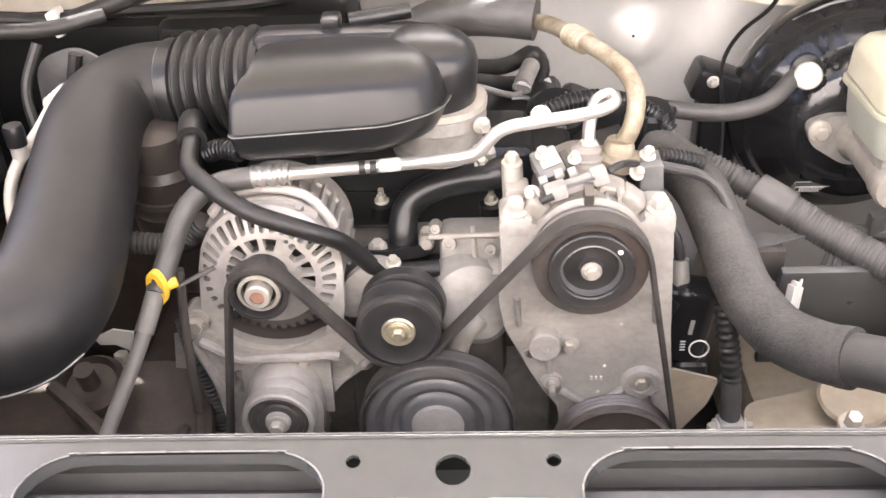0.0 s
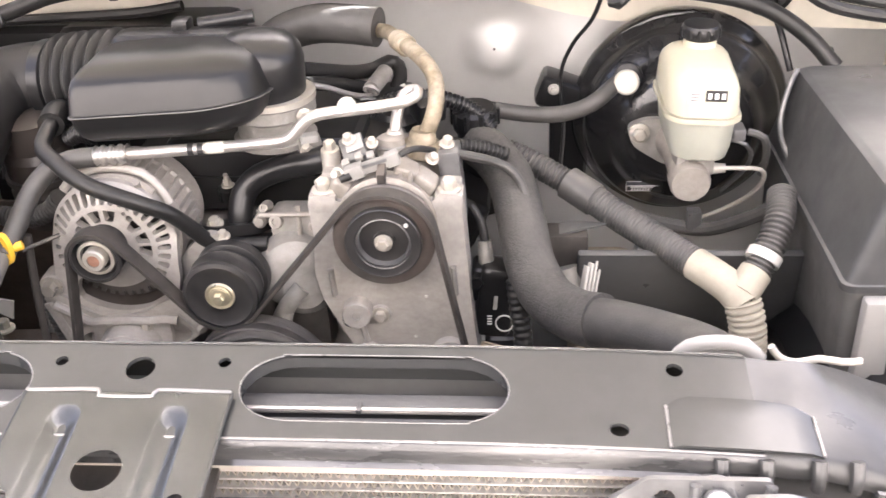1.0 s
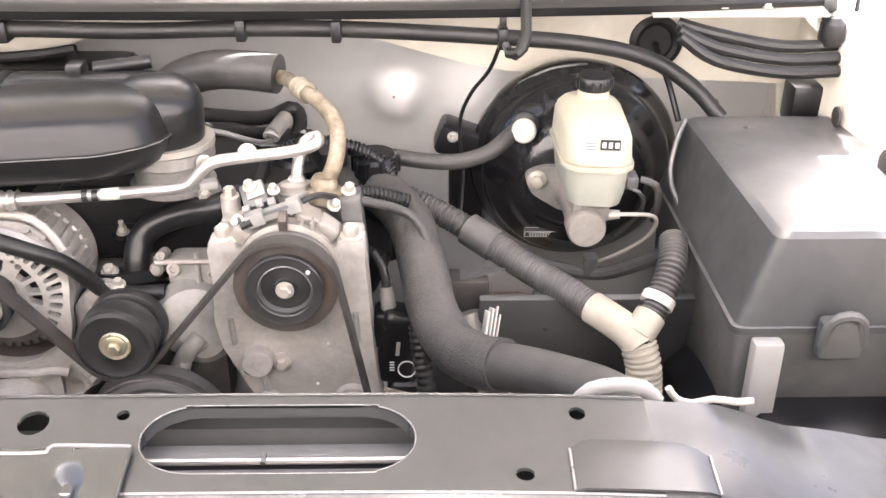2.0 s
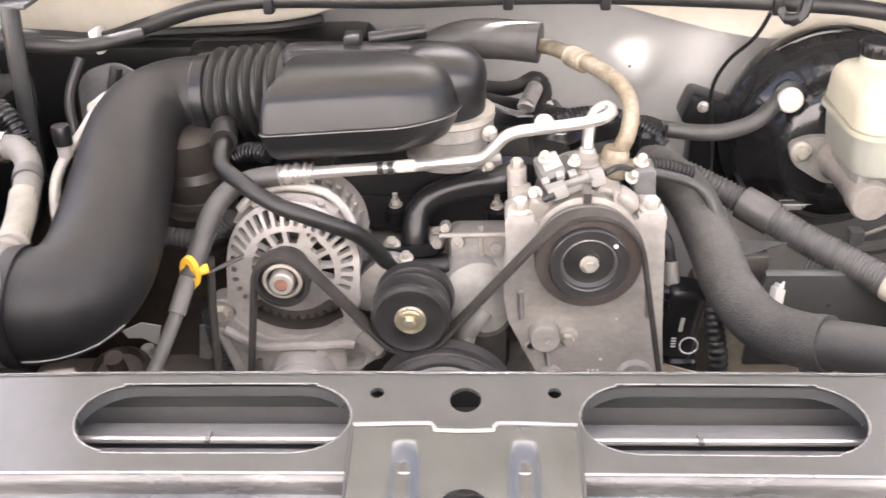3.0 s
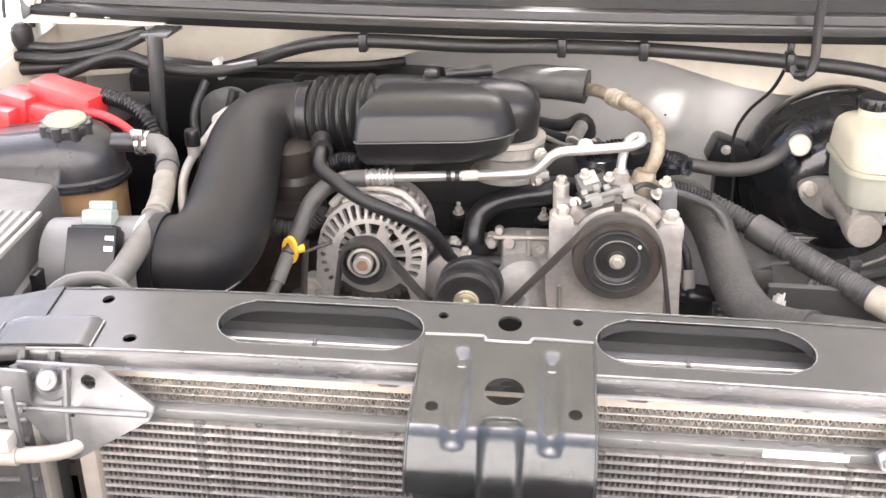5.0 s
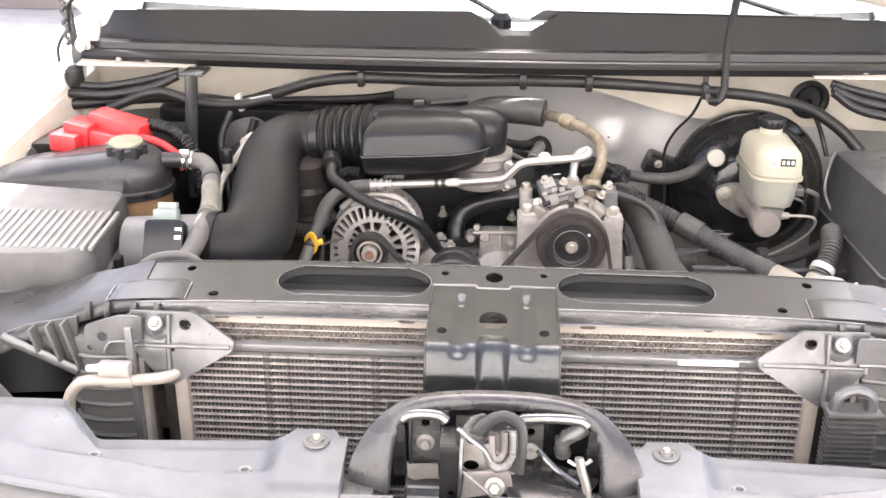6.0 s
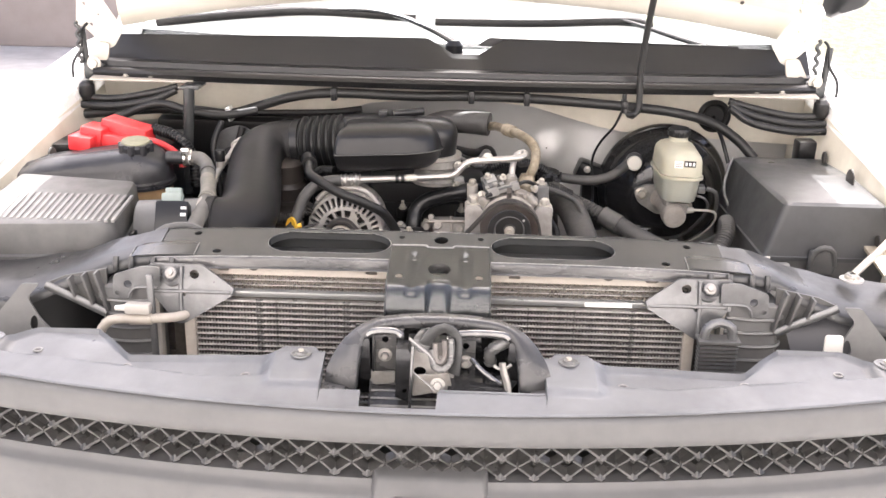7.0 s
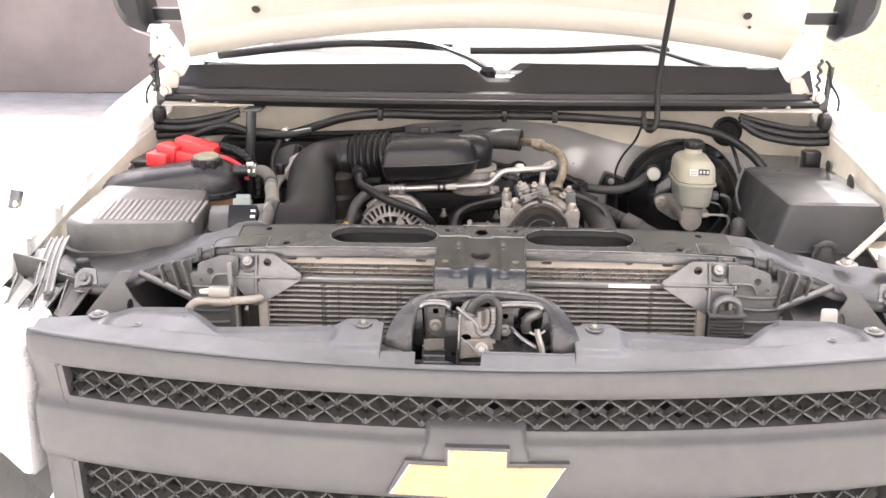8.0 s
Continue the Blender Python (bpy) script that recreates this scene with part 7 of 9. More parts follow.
part("dot", lathe([(0.0028, 0), (0.0026, 0.0012), (0, 0.0014)], (CC.x + 0.028, CC.y - 0.0058, CC.z + 0.0245), (0, -1, 0), 10), "white_plastic", cpu, "small white paint dot")
bolt((CC.x, CC.y - 0.002, CC.z), (0, -1, 0), 0.0075, 0.009, cmp)
part("front_tab", box((CC.x - 0.002, CC.y + 0.038, CC.z + 0.066), (0.010, 0.020, 0.024), 0.002, rot=(20, 0, 0)), "pulley_steel", cmp)
# lumps on top
part("top_casting", lathe([(0.050, 0.0), (0.046, 0.012), (0.036, 0.022), (0.026, 0.030), (0.0195, 0.040), (0.0165, 0.050), (0.0165, 0.056), (0.012, 0.059), (0, 0.059)], (0.131, 1.158, 1.192), (0.02, 0.1, 1), 30), "cast_warm", cmp, "sloping cast head with a round port", angle=50)
part("port_ring", lathe([(0.0185, 0), (0.0195, 0.002), (0.0185, 0.004)], (0.1318, 1.1625, 1.236), (0.02, 0.1, 1), 26), "cast_dark", cmp)
part("sensor_slab", box((0.092, 1.140, 1.236), (0.030, 0.040, 0.030), 0.004, 2, rot=(22, -16, 14)), "bare_dusty", cmp)
# Dark box added for the shade in the crevice beside the slab.
part("dark_groove", box((0.112, 1.138, 1.240), (0.010, 0.030, 0.026), 0.003, 2, rot=(22, -16, 14)), "dark", cmp)
for lug in (box((0.076, 1.112, 1.206), (0.030, 0.026, 0.030), 0.009, 4, rot=(10, 28, 0)), box((0.176, 1.116, 1.212), (0.030, 0.028, 0.022), 0.008, 4, rot=(10, 38, 0)), box((0.155, 1.118, 1.226), (0.030, 0.026, 0.014), 0.005, 3, rot=(8, 18, 0))):
    part("shoulder_lug", lug, "cast_warm", cmp)
# Another dark filler, standing in for shade under the plug.
part("gap_shadow_block", box((0.118, 1.118, 1.222), (0.060, 0.014, 0.018), 0.002), "dark", cmp)
part("plug_body", join(box((0.118, 1.100, 1.2405), (0.062, 0.013, 0.012), 0.002, 2, rot=(0, -17, 6)), box((0.096, 1.097, 1.2340), (0.022, 0.016, 0.016), 0.002, 2, rot=(0, -17, 6)), box((0.141, 1.103, 1.2480), (0.016, 0.016, 0.016), 0.002, 2, rot=(0, -17, 6))), "lid_rib", cmp, "pale grey electrical plug")
part("plug_lock", box((0.121, 1.0945, 1.2455), (0.030, 0.004, 0.004), 0.001, 2, rot=(0, -17, 6)), "bare_dusty", cmp)
part("plug_boot", rod((0.092, 1.092, 1.232), (0.080, 1.088, 1.227), 0.006, 0.004, seg=12), "rubber", cmp)
part("plug_wire", hose([(0.150, 1.106, 1.251), (0.160, 1.112, 1.254), (0.172, 1.125, 1.250), (0.185, 1.145, 1.238)], 0.004, 8), "rubber", cmp)
for x, y, z in ((0.084, 1.112, 1.2375), (0.100, 1.112, 1.246), (0.114, 1.112, 1.2475)):
    part("clip_tab", box((x, y, z), (0.009, 0.010, 0.007), 0.0015, 2, rot=(20, -15, 10)), "lid_rib", cmp)
for p, ax, r in (((CC.x - 0.058, 1.115, 1.222), (-0.4, -1, 0.4), 0.006), ((CC.x - 0.046, 1.14, 1.254), (-0.2, -0.4, 1), 0.006), ((CC.x - 0.015, 1.12, 1.258), (0, -0.4, 1), 0.005), ((CC.x + 0.052, 1.135, 1.232), (0.5, -0.6, 0.8), 0.006), ((CC.x - 0.062, 1.108, 1.205), (-0.6, -1, 0), 0.005)):
    bolt(p, ax, r, 0.010, cmp)
part("rib", join(*[box((CC.x - 0.03 + k * 0.012, 1.10, 1.214 + 0.002 * k), (0.004, 0.02, 0.012), 0.001) for k in range(6)]), "cast_warm", cmp)
part("label", box((0.0905, 1.1365, 1.2522), (0.021, 0.024, 0.0012), rot=(22, -16, 14)), "clip_grey", cmp)
for k in range(3):
    part("print_bar", box((0.0845 + 0.005 * k, 1.1375 + 0.001 * k, 1.2512 + 0.0015 * k), (0.0020, 0.018, 0.001), rot=(22, -16, 14)), "black_label", cmp)

cbk = thing("compressor_bracket", (0.14, 1.1, 0.90), "large cast aluminium bracket holding the compressor", "bracket")
cpoly = round_poly([(0.037, 1.200), (0.062, 1.207), (0.075, 1.195), (0.095, 1.205), (0.170, 1.205), (0.186, 1.195), (0.193, 1.207), (0.219, 1.206), (0.228, 1.05), (0.243, 0.90), (0.108, 0.90), (0.104, 0.945), (0.086, 0.970), (0.068, 1.006), (0.042, 1.062), (0.036, 1.10), (0.040, 1.15)], 0.007)
part("face_plate", sheet(cpoly, [], lambda u, v: (u, 1.092 + 0.006 * max(0, (1.0 - v) * 4), v), (0, 0.05, 0)), "cast", cbk, angle=28)
part("big_boss", lathe([(0.0205, -0.004), (0.0185, 0.004), (0.0180, 0.018), (0.0165, 0.020), (0.006, 0.020), (0.005, 0.017), (0, 0.016)], (0.086, 1.092, 1.046), (0, -1, 0.08), 32), "cast", cbk, "round machined boss")
for x, z, r, h in ((0.114, 1.040, 0.0125, 0.004), (0.096, 0.984, 0.0125, 0.004), (0.0715, 1.026, 0.0080, 0.003), (0.199, 0.982, 0.0215, 0.007)):
    part("boss", lathe([(r * 1.12, -0.004), (r, h * 0.7), (r * 0.92, h), (r * 0.62, h), (r * 0.58, h - 0.003), (0, h - 0.003)], (x, 1.092, z), (0, -1, 0), 26), "cast", cbk)
for x, z, r, h in ((0.114, 1.040, 0.0078, 0.010), (0.096, 0.984, 0.0066, 0.009), (0.199, 0.983, 0.0072, 0.008)):
    bolt((x, 1.0895, z), (0, -1, 0), r, h, cbk)
part("stud", rod((0.096, 1.082, 0.984), (0.096, 1.068, 0.984), 0.004, 0.0035, seg=10), "bolt", cbk)
for x0, z0, x1, z1, r in ((0.105, 0.972, 0.134, 0.950, 0.0050), (0.152, 0.950, 0.180, 0.972, 0.0050), (0.186, 0.960, 0.186, 0.930, 0.0045), (0.199, 0.958, 0.200, 0.930, 0.0045), (0.213, 0.965, 0.220, 0.930, 0.0045), (0.088, 1.028, 0.094, 0.998, 0.0040)):
    part("rib", hose([(x0, 1.091, z0), ((x0 + x1) / 2, 1.090, (z0 + z1) / 2), (x1, 1.091, z1)], r, 8), "cast", cbk)
for x, za, zb in ((0.056, 1.105, 1.068), (0.207, 1.110, 1.070)):
    part("groove", hose([(x, 1.0935, za), (x + 0.001, 1.0935, (za + zb) / 2), (x + 0.002, 1.0935, zb)], 0.0095, 12, oval=(1.0, 0.4)), "cast_dark", cbk)
for x in (0.055, 0.205):
    part("ear", box((x, 1.108, 1.193), (0.034, 0.034, 0.024), 0.005), "cast", cbk)
    bolt((x, 1.106, 1.2045), (0, -0.15, 1), 0.0095, 0.016, cbk)
part("post", join(rod((0.058, 1.165, 1.10), (0.053, 1.175, 1.225), 0.012, seg=18), box((0.058, 1.16, 1.15), (0.026, 0.03, 0.12), 0.005)), "cast", cbk)
bolt((0.053, 1.175, 1.225), (0, -0.1, 1), 0.008, 0.014, cbk)
part("side_post", box((0.205, 1.165, 1.185), (0.026, 0.04, 0.10), 0.004, rot=(0, -4, 0)), "bare_dusty", cbk)
for x, z in ((0.156, 1.006), (0.150, 0.968), (0.172, 1.066)):
    part("cast_mark", lathe([(0.0022, 0), (0.0018, 0.001), (0, 0.0012)], (x, 1.091, z), (0, -1, 0), 10), "white_plastic", cbk)
for k in range(3):
    part("cast_digit", box((0.142 + 0.0055 * k, 1.0915, 0.988), (0.0026, 0.002, 0.005), 0.0005), "white_plastic", cbk)

# belt
def belt_path(circles):
    """Circles (x, z, r, turn: 1 clockwise, -1 counter) joined by their common tangents."""
    segs = []
    for (x0, z0, r0, t0), (x1, z1, r1, t1) in zip(circles, circles[1:]):
        d = Vector((x1 - x0, z1 - z0))
        n = d.length
        a = math.atan2(d.y, d.x)
        off = math.asin((t0 * r0 - t1 * r1) / n)
        b = a - off
        nx, nz = -math.sin(b), math.cos(b)
        segs.append((Vector((x0 + nx * r0 * t0, z0 + nz * r0 * t0)), Vector((x1 + nx * r1 * t1, z1 + nz * r1 * t1))))
    pts = [segs[0][0]]
    for i, (p, q) in enumerate(segs):
        pts.append(q)
        if i + 1 < len(segs):
            x, z, r, t = circles[i + 1]
            a0 = math.atan2(q.y - z, q.x - x)
            p2 = segs[i + 1][0]
            a1 = math.atan2(p2.y - z, p2.x - x)
            if t > 0:
                while a1 > a0:
                    a1 -= 2 * math.pi
            else:
                while a1 < a0:
                    a1 += 2 * math.pi
            m = max(2, int(abs(a1 - a0) / 0.12))
            for k in range(1, m + 1):
                a = a0 + (a1 - a0) * k / m
                pts.append(Vector((x + r * math.cos(a), z + r * math.sin(a))))
    return pts


loop = belt_path([(-0.266, 0.80, 0.034, 1), (-0.2175, 1.1435, 0.0335, 1), (-0.0725, 1.0925, 0.0475, -1), (0.131, 1.165, 0.0620, 1), (0.166, 0.918, 0.072, 1), (0.10, 0.86, 0.03, 1)])
bm = bmesh.new()
ring = []
for i, p in enumerate(loop):
    q0, q1 = loop[max(0, i - 1)], loop[min(len(loop) - 1, i + 1)]
    d = (q1 - q0).normalized()
    nrm = Vector((-d.y, d.x))
    ring.append([bm.verts.new((p.x + nrm.x * o, y, p.y + nrm.y * o)) for y, o in ((1.044, 0.002), (1.044, -0.002), (1.066, -0.002), (1.066, 0.002))])
for a, b in zip(ring, ring[1:]):
    for k in range(4):
        bm.faces.new((a[k], a[(k + 1) % 4], b[(k + 1) % 4], b[k]))
bm.faces.new(ring[0])
bm.faces.new(ring[-1])
dbt = thing("drive_belt", (0.0, 1.043, 0.86), "worn ribbed rubber drive belt round the pulleys", "belt")
part("band", bm, "belt", dbt, angle=50)
for y in (1.0465, 1.0507, 1.055, 1.0593, 1.0635):
    bm = bmesh.new()
    ring = []
    for i, p in enumerate(loop):
        q0, q1 = loop[max(0, i - 1)], loop[min(len(loop) - 1, i + 1)]
        d = (q1 - q0).normalized()
        nrm = Vector((-d.y, d.x))
        ring.append([bm.verts.new((p.x + nrm.x * o, y + w, p.y + nrm.y * o)) for w, o in ((-0.0016, -0.0019), (0.0, -0.0034), (0.0016, -0.0019))])
    for a, b in zip(ring, ring[1:]):
        for k in range(2):
            bm.faces.new((a[k], a[k + 1], b[k + 1], b[k]))
    part("rib", bm, "belt", dbt, angle=20)

# intake resonator, bellows and tube
rsn = thing("intake_resonator", (-0.11, 1.17, 1.27), "satin black plastic intake resonator box over the engine", "intake box")
plan = round_poly([(-0.238, 1.092), (-0.074, 1.098), (-0.024, 1.134), (-0.012, 1.190), (-0.03, 1.250), (-0.235, 1.240)], [0.016, 0.022, 0.03, 0.04, 0.05, 0.05], 7)


def tilt(u, v, z):
    return (u, v + 0.008, z - 0.005 + 0.045 * (u + 0.15) - 0.10 * (v - 1.10))


def draw_in(k):
    """The plan with its front and engine side drawn in by k, the bellows side only a little."""
    out = []
    for u, v in plan:
        w, d = (u + 0.238) / 0.226, (v - 1.092) / 0.155
        out.append((u - k * max(0.0, w) + min(max(k, 0.0), 0.045) * 0.45 * (1 - w), v + k * (1 - d) - min(max(k, 0.0), 0.05) * 0.3 * d))
    return out


part("lid", layers([[tilt(u, v, z) for u, v in draw_in(k)] for z, k in ((1.3085, -0.003), (1.3105, -0.003), (1.3115, 0.0), (1.328, 0.0035), (1.342, 0.008), (1.3495, 0.013), (1.355, 0.020), (1.360, 0.029), (1.364, 0.041), (1.3675, 0.057), (1.3695, 0.075), (1.3705, 0.092))]), "black_plastic", rsn, angle=38)
part("lower_shell", layers([[tilt(u, v, z) for u, v in draw_in(k)] for z, k in ((1.268, 0.040), (1.272, 0.024), (1.281, 0.011), (1.294, 0.004), (1.308, 0.0))]), "black_plastic", rsn, angle=38)
part("lid_seam", hose([tilt(u, v, 1.3096) for u, v in draw_in(-0.003)[:30]], 0.0009, 5, 0.006), "grey_plastic", rsn, "fine pale moulding seam")
part("throttle_dome", lathe([(0.053, 0.0), (0.055, 0.01), (0.055, 0.052), (0.051, 0.065), (0.041, 0.075), (0.022, 0.080), (0, 0.081)], (-0.040, 1.240, 1.276), (0.06, -0.05, 1), 40), "black_plastic", rsn, angle=50)
part("rear_duct", box((-0.14, 1.285, 1.318), (0.20, 0.05, 0.06), 0.018, 3), "black_plastic", rsn)
part("nipple", rod((-0.13, 1.30, 1.35), (-0.06, 1.315, 1.355), 0.009, seg=14), "black_plastic", rsn)
part("nipple_boss", box((-0.15, 1.295, 1.345), (0.022, 0.03, 0.03), 0.005), "black_plastic", rsn)

bel = thing("intake_bellows", (-0.285, 1.29, 1.2), "ribbed black rubber intake bellows", "bellows")
pr = [(0.056, 0.0)]
for k in range(6):
    h = 0.014 + k * 0.0165
    pr += [(0.056, h - 0.006), (0.064, h - 0.002), (0.0655, h), (0.064, h + 0.002), (0.056, h + 0.006)]
pr += [(0.056, 0.112)]
part("ribs", lathe(pr, (-0.335, 1.302, 1.272), (1, -0.12, 0.12), 40), "rubber", bel, angle=50)
part("end_ring", lathe([(0.057, -0.014), (0.060, -0.012), (0.060, 0.004), (0.057, 0.006)], (-0.335, 1.302, 1.272), (1, -0.12, 0.12), 40), "black_plastic", bel)

tub = thing("intake_tube", (-0.41, 1.05, 1.12), "large smooth black plastic intake elbow", "intake tube")
tube_pts = [(-0.333, 1.302, 1.272), (-0.362, 1.303, 1.274), (-0.394, 1.292, 1.272), (-0.417, 1.258, 1.266), (-0.420, 1.20, 1.256), (-0.408, 1.12, 1.240), (-0.396, 1.04, 1.226), (-0.390, 0.985, 1.216), (-0.393, 0.945, 1.209), (-0.406, 0.920, 1.204), (-0.428, 0.908, 1.202), (-0.462, 0.906, 1.202)]
part("elbow", hose(tube_pts, lambda k: 0.053 + 0.006 * min(1, k * 1.5), 36, 0.012), "tube_plastic", tub, angle=60)
part("end_band", hose([(-0.437, 0.906, 1.202), (-0.452, 0.906, 1.202)], 0.0625, 32), "tube_plastic", tub)
part("seam", hose([(-0.436, 0.8577, 1.1681), (-0.4153, 0.8615, 1.1671), (-0.394, 0.8703, 1.1668), (-0.3704, 0.888, 1.1686), (-0.3506, 0.9135, 1.1751)], 0.0009, 6), "clip_grey", tub)
part("neck_band", hose([(-0.352, 1.3025, 1.271), (-0.342, 1.302, 1.272)], 0.0565, 32), "bare_dusty", tub)
duct = thing("air_duct", (-0.52, 0.85, 1.12), "grey dusty air duct with a flow sensor housing", "duct")
part("pipe", hose([(-0.455, 0.906, 1.202), (-0.52, 0.904, 1.199), (-0.58, 0.90, 1.196)], 0.0575, 32), "tank_grey", duct)
part("clamp_band", hose([(-0.456, 0.906, 1.202), (-0.466, 0.906, 1.202)], 0.061, 32), "white_pipe", duct)
sen = thing("flow_sensor", (-0.525, 0.885, 1.215), "black flow sensor with a pale green plug", "sensor")
part("body", box((-0.500, 0.838, 1.238), (0.060, 0.030, 0.066), 0.004, 2, rot=(-34, 0, 4)), "black_plastic", sen)
part("body_rim", box((-0.500, 0.824, 1.228), (0.050, 0.006, 0.040), 0.002, 2, rot=(-34, 0, 4)), "black_plastic", sen)
part("step", box((-0.508, 0.868, 1.256), (0.052, 0.03, 0.016), 0.003, 2, rot=(-28, 0, 4)), "black_plastic", sen)
part("plug", join(box((-0.515, 0.898, 1.262), (0.038, 0.026, 0.020), 0.004, 2, rot=(-20, 0, 4)), box((-0.515, 0.910, 1.273), (0.030, 0.018, 0.012), 0.003, 2, rot=(-20, 0, 4))), "connector", sen, "pale green connector plug")
for k in range(2):
    part("print_bar", box((-0.478, 0.838 - 0.007 * k, 1.262 - 0.010 * k), (0.010, 0.001, 0.006), rot=(-28, 0, 4)), "white_label", sen)

# air box
abx = thing("air_filter_box", (-0.72, 0.87, 1.05), "grey dusty air filter box with a ribbed lid", "air filter box")
abp = round_poly([(-0.865, 1.035), (-0.612, 1.0), (-0.575, 0.755), (-0.60, 0.735), (-0.80, 0.715), (-0.845, 0.75)], 0.015)
part("lid", layers([[(u, v, z - 0.02 * (1.0 - v)) for u, v in inset(abp, k)] for z, k in ((1.20, -0.008), (1.21, -0.008), (1.212, 0.0), (1.258, 0.003), (1.266, 0.008), (1.268, 0.014))]), "grey_plastic", abx, angle=40)
part("case", layers([[(u, v, z) for u, v in inset(abp, k)] for z, k in ((1.03, 0.02), (1.196, 0.004))]), "black_plastic", abx)
rib_me = None
for k in range(18):
    x = -0.792 + k * 0.0122
    b = box((0, 0, 0), (0.0062, 0.145, 0.006), 0.0018, 2)
    if rib_me is None:
        rib_me = finish("rib", b, "lid_rib")
    else:
        b.free()
    r = new("rib", rib_me)
    r.parent = abx
    r.location = (x - -0.72 + 0.0, 0.822 - 0.87, 1.2675 - 0.0036 - 1.05)
    r.rotation_euler = (radians(1.2), 0, radians(8.0 - k * 0.2))
part("side_latch", box((-0.575, 0.85, 1.19), (0.01, 0.05, 0.05), 0.003), "black_plastic", abx)

# coolant tank
tnk = thing("coolant_tank", (-0.74, 1.10, 1.10), "worn black coolant expansion tank with tan lower half", "coolant tank")
tp2 = round_poly([(-0.90, 1.16), (-0.93, 1.10), (-0.88, 1.05), (-0.63, 1.05), (-0.582, 1.09), (-0.582, 1.15), (-0.62, 1.185), (-0.80, 1.20)], 0.03, 6)


def tank_top(u, v, z):
    k = max(0.0, min(1.0, (z - 1.242) / 0.05))
    lobe = abs(math.sin((u + 0.60) * 34)) ** 0.6 - 0.7
    return (u, v + (0.006 * lobe * k if v < 1.12 else 0), z + (0.010 * lobe - 0.16 * max(0.0, -0.66 - u) + 0.006) * k)


part("upper_shell", layers([[tank_top(u, v, z) for u, v in inset(tp2, k)] for z, k in ((1.232, -0.004), (1.238, -0.004), (1.241, 0.0), (1.262, 0.001), (1.278, 0.006), (1.290, 0.016), (1.298, 0.032), (1.300, 0.05))]), "tank_plastic", tnk, angle=50)
part("seam_flange", layers([[(u, v, z) for u, v in inset(tp2, -0.0055)] for z in (1.226, 1.2315)]), "tank_plastic", tnk)
part("lower_shell", layers([[(u, v, z) for u, v in inset(tp2, k)] for z, k in ((1.09, 0.012), (1.12, 0.004), (1.2255, 0.003))]), "tan_tank", tnk, "tan translucent lower half")
cap = part("cap", lathe([(0.031, 0.0), (0.0325, 0.004), (0.0325, 0.024), (0.029, 0.029), (0, 0.031)], (-0.648, 1.105, 1.290), (0.03, -0.12, 1), 36), "tank_plastic", tnk, "black ridged pressure cap")
part("cap_face", lathe([(0.029, 0.0), (0.028, 0.003), (0.018, 0.0035), (0, 0.003)], (-0.6471, 1.1014, 1.3198), (0.03, -0.12, 1), 32), "cap_top", cap, "yellowed printed cap face")
for k in range(8):
    a = 2 * math.pi * k / 8
    part("ridge", rod((-0.648 + 0.0290 * math.cos(a), 1.105 + 0.0290 * math.sin(a), 1.294), (-0.6475 + 0.0290 * math.cos(a), 1.1022 + 0.0290 * math.sin(a), 1.317), 0.0088, 0.0078, seg=12), "tank_plastic", cap)
part("outlet", rod((-0.59, 1.12, 1.283), (-0.54, 1.123, 1.283), 0.014, seg=18), "tank_plastic", tnk)

chs = thing("coolant_hose", (-0.50, 1.0, 1.16), "dusty grey rubber coolant hose with a spring clamp", "hose")
part("hose", hose([(-0.562, 1.123, 1.283), (-0.530, 1.120, 1.283), (-0.514, 1.108, 1.284), (-0.494, 1.078, 1.274), (-0.471, 0.990, 1.257), (-0.458, 0.925, 1.251), (-0.453, 0.853, 1.244), (-0.456, 0.812, 1.233), (-0.470, 0.775, 1.215), (-0.478, 0.76, 1.18)], 0.0145, 18), "hose_grey", chs)
part("joint_ring", hose([(-0.4915, 1.070, 1.2728), (-0.4875, 1.055, 1.2700)], 0.0162, 18), "conduit", chs)
part("pale_sleeve", hose([(-0.482, 1.030, 1.2650), (-0.471, 0.990, 1.257), (-0.4606, 0.938, 1.2522)], 0.0152, 18), "sleeve_pale", chs, "pale dusty sleeve on the hose")
for y in (0.945, 0.930):
    part("sleeve_ring", hose([(-0.4600, y, 1.2520), (-0.4590, y - 0.006, 1.2515)], 0.0162, 18), "sleeve_pale", chs)
for x in (-0.553, -0.541):
    part("clamp", hose([(x, 1.1225, 1.2825), (x + 0.005, 1.1225, 1.2822)], 0.0185, 20), "chrome", chs)
part("clamp_ear", box((-0.546, 1.105, 1.300), (0.018, 0.008, 0.016), 0.003), "chrome", chs)

# battery with red cover
single("battery", box((-0.74, 1.29, 1.19), (0.26, 0.18, 0.19), 0.008), "black_plastic", "black battery behind the coolant tank", "battery")
red = thing("terminal_cover", (-0.72, 1.2, 1.285), "bright red stepped plastic battery terminal cover", "terminal cover")
part("main_box", box((-0.708, 1.236, 1.303), (0.106, 0.056, 0.056), 0.006, 2, rot=(0, 12, -10)), "red", red)
part("middle_step", box((-0.770, 1.214, 1.304), (0.050, 0.056, 0.044), 0.005, 2, rot=(0, 9, -10)), "red", red)
part("low_step", box((-0.786, 1.188, 1.296), (0.052, 0.055, 0.032), 0.005, 2, rot=(0, 4, -8)), "red", red)
part("ledge", box((-0.722, 1.200, 1.292), (0.11, 0.03, 0.034), 0.004, 2, rot=(0, 8, -8)), "red", red)
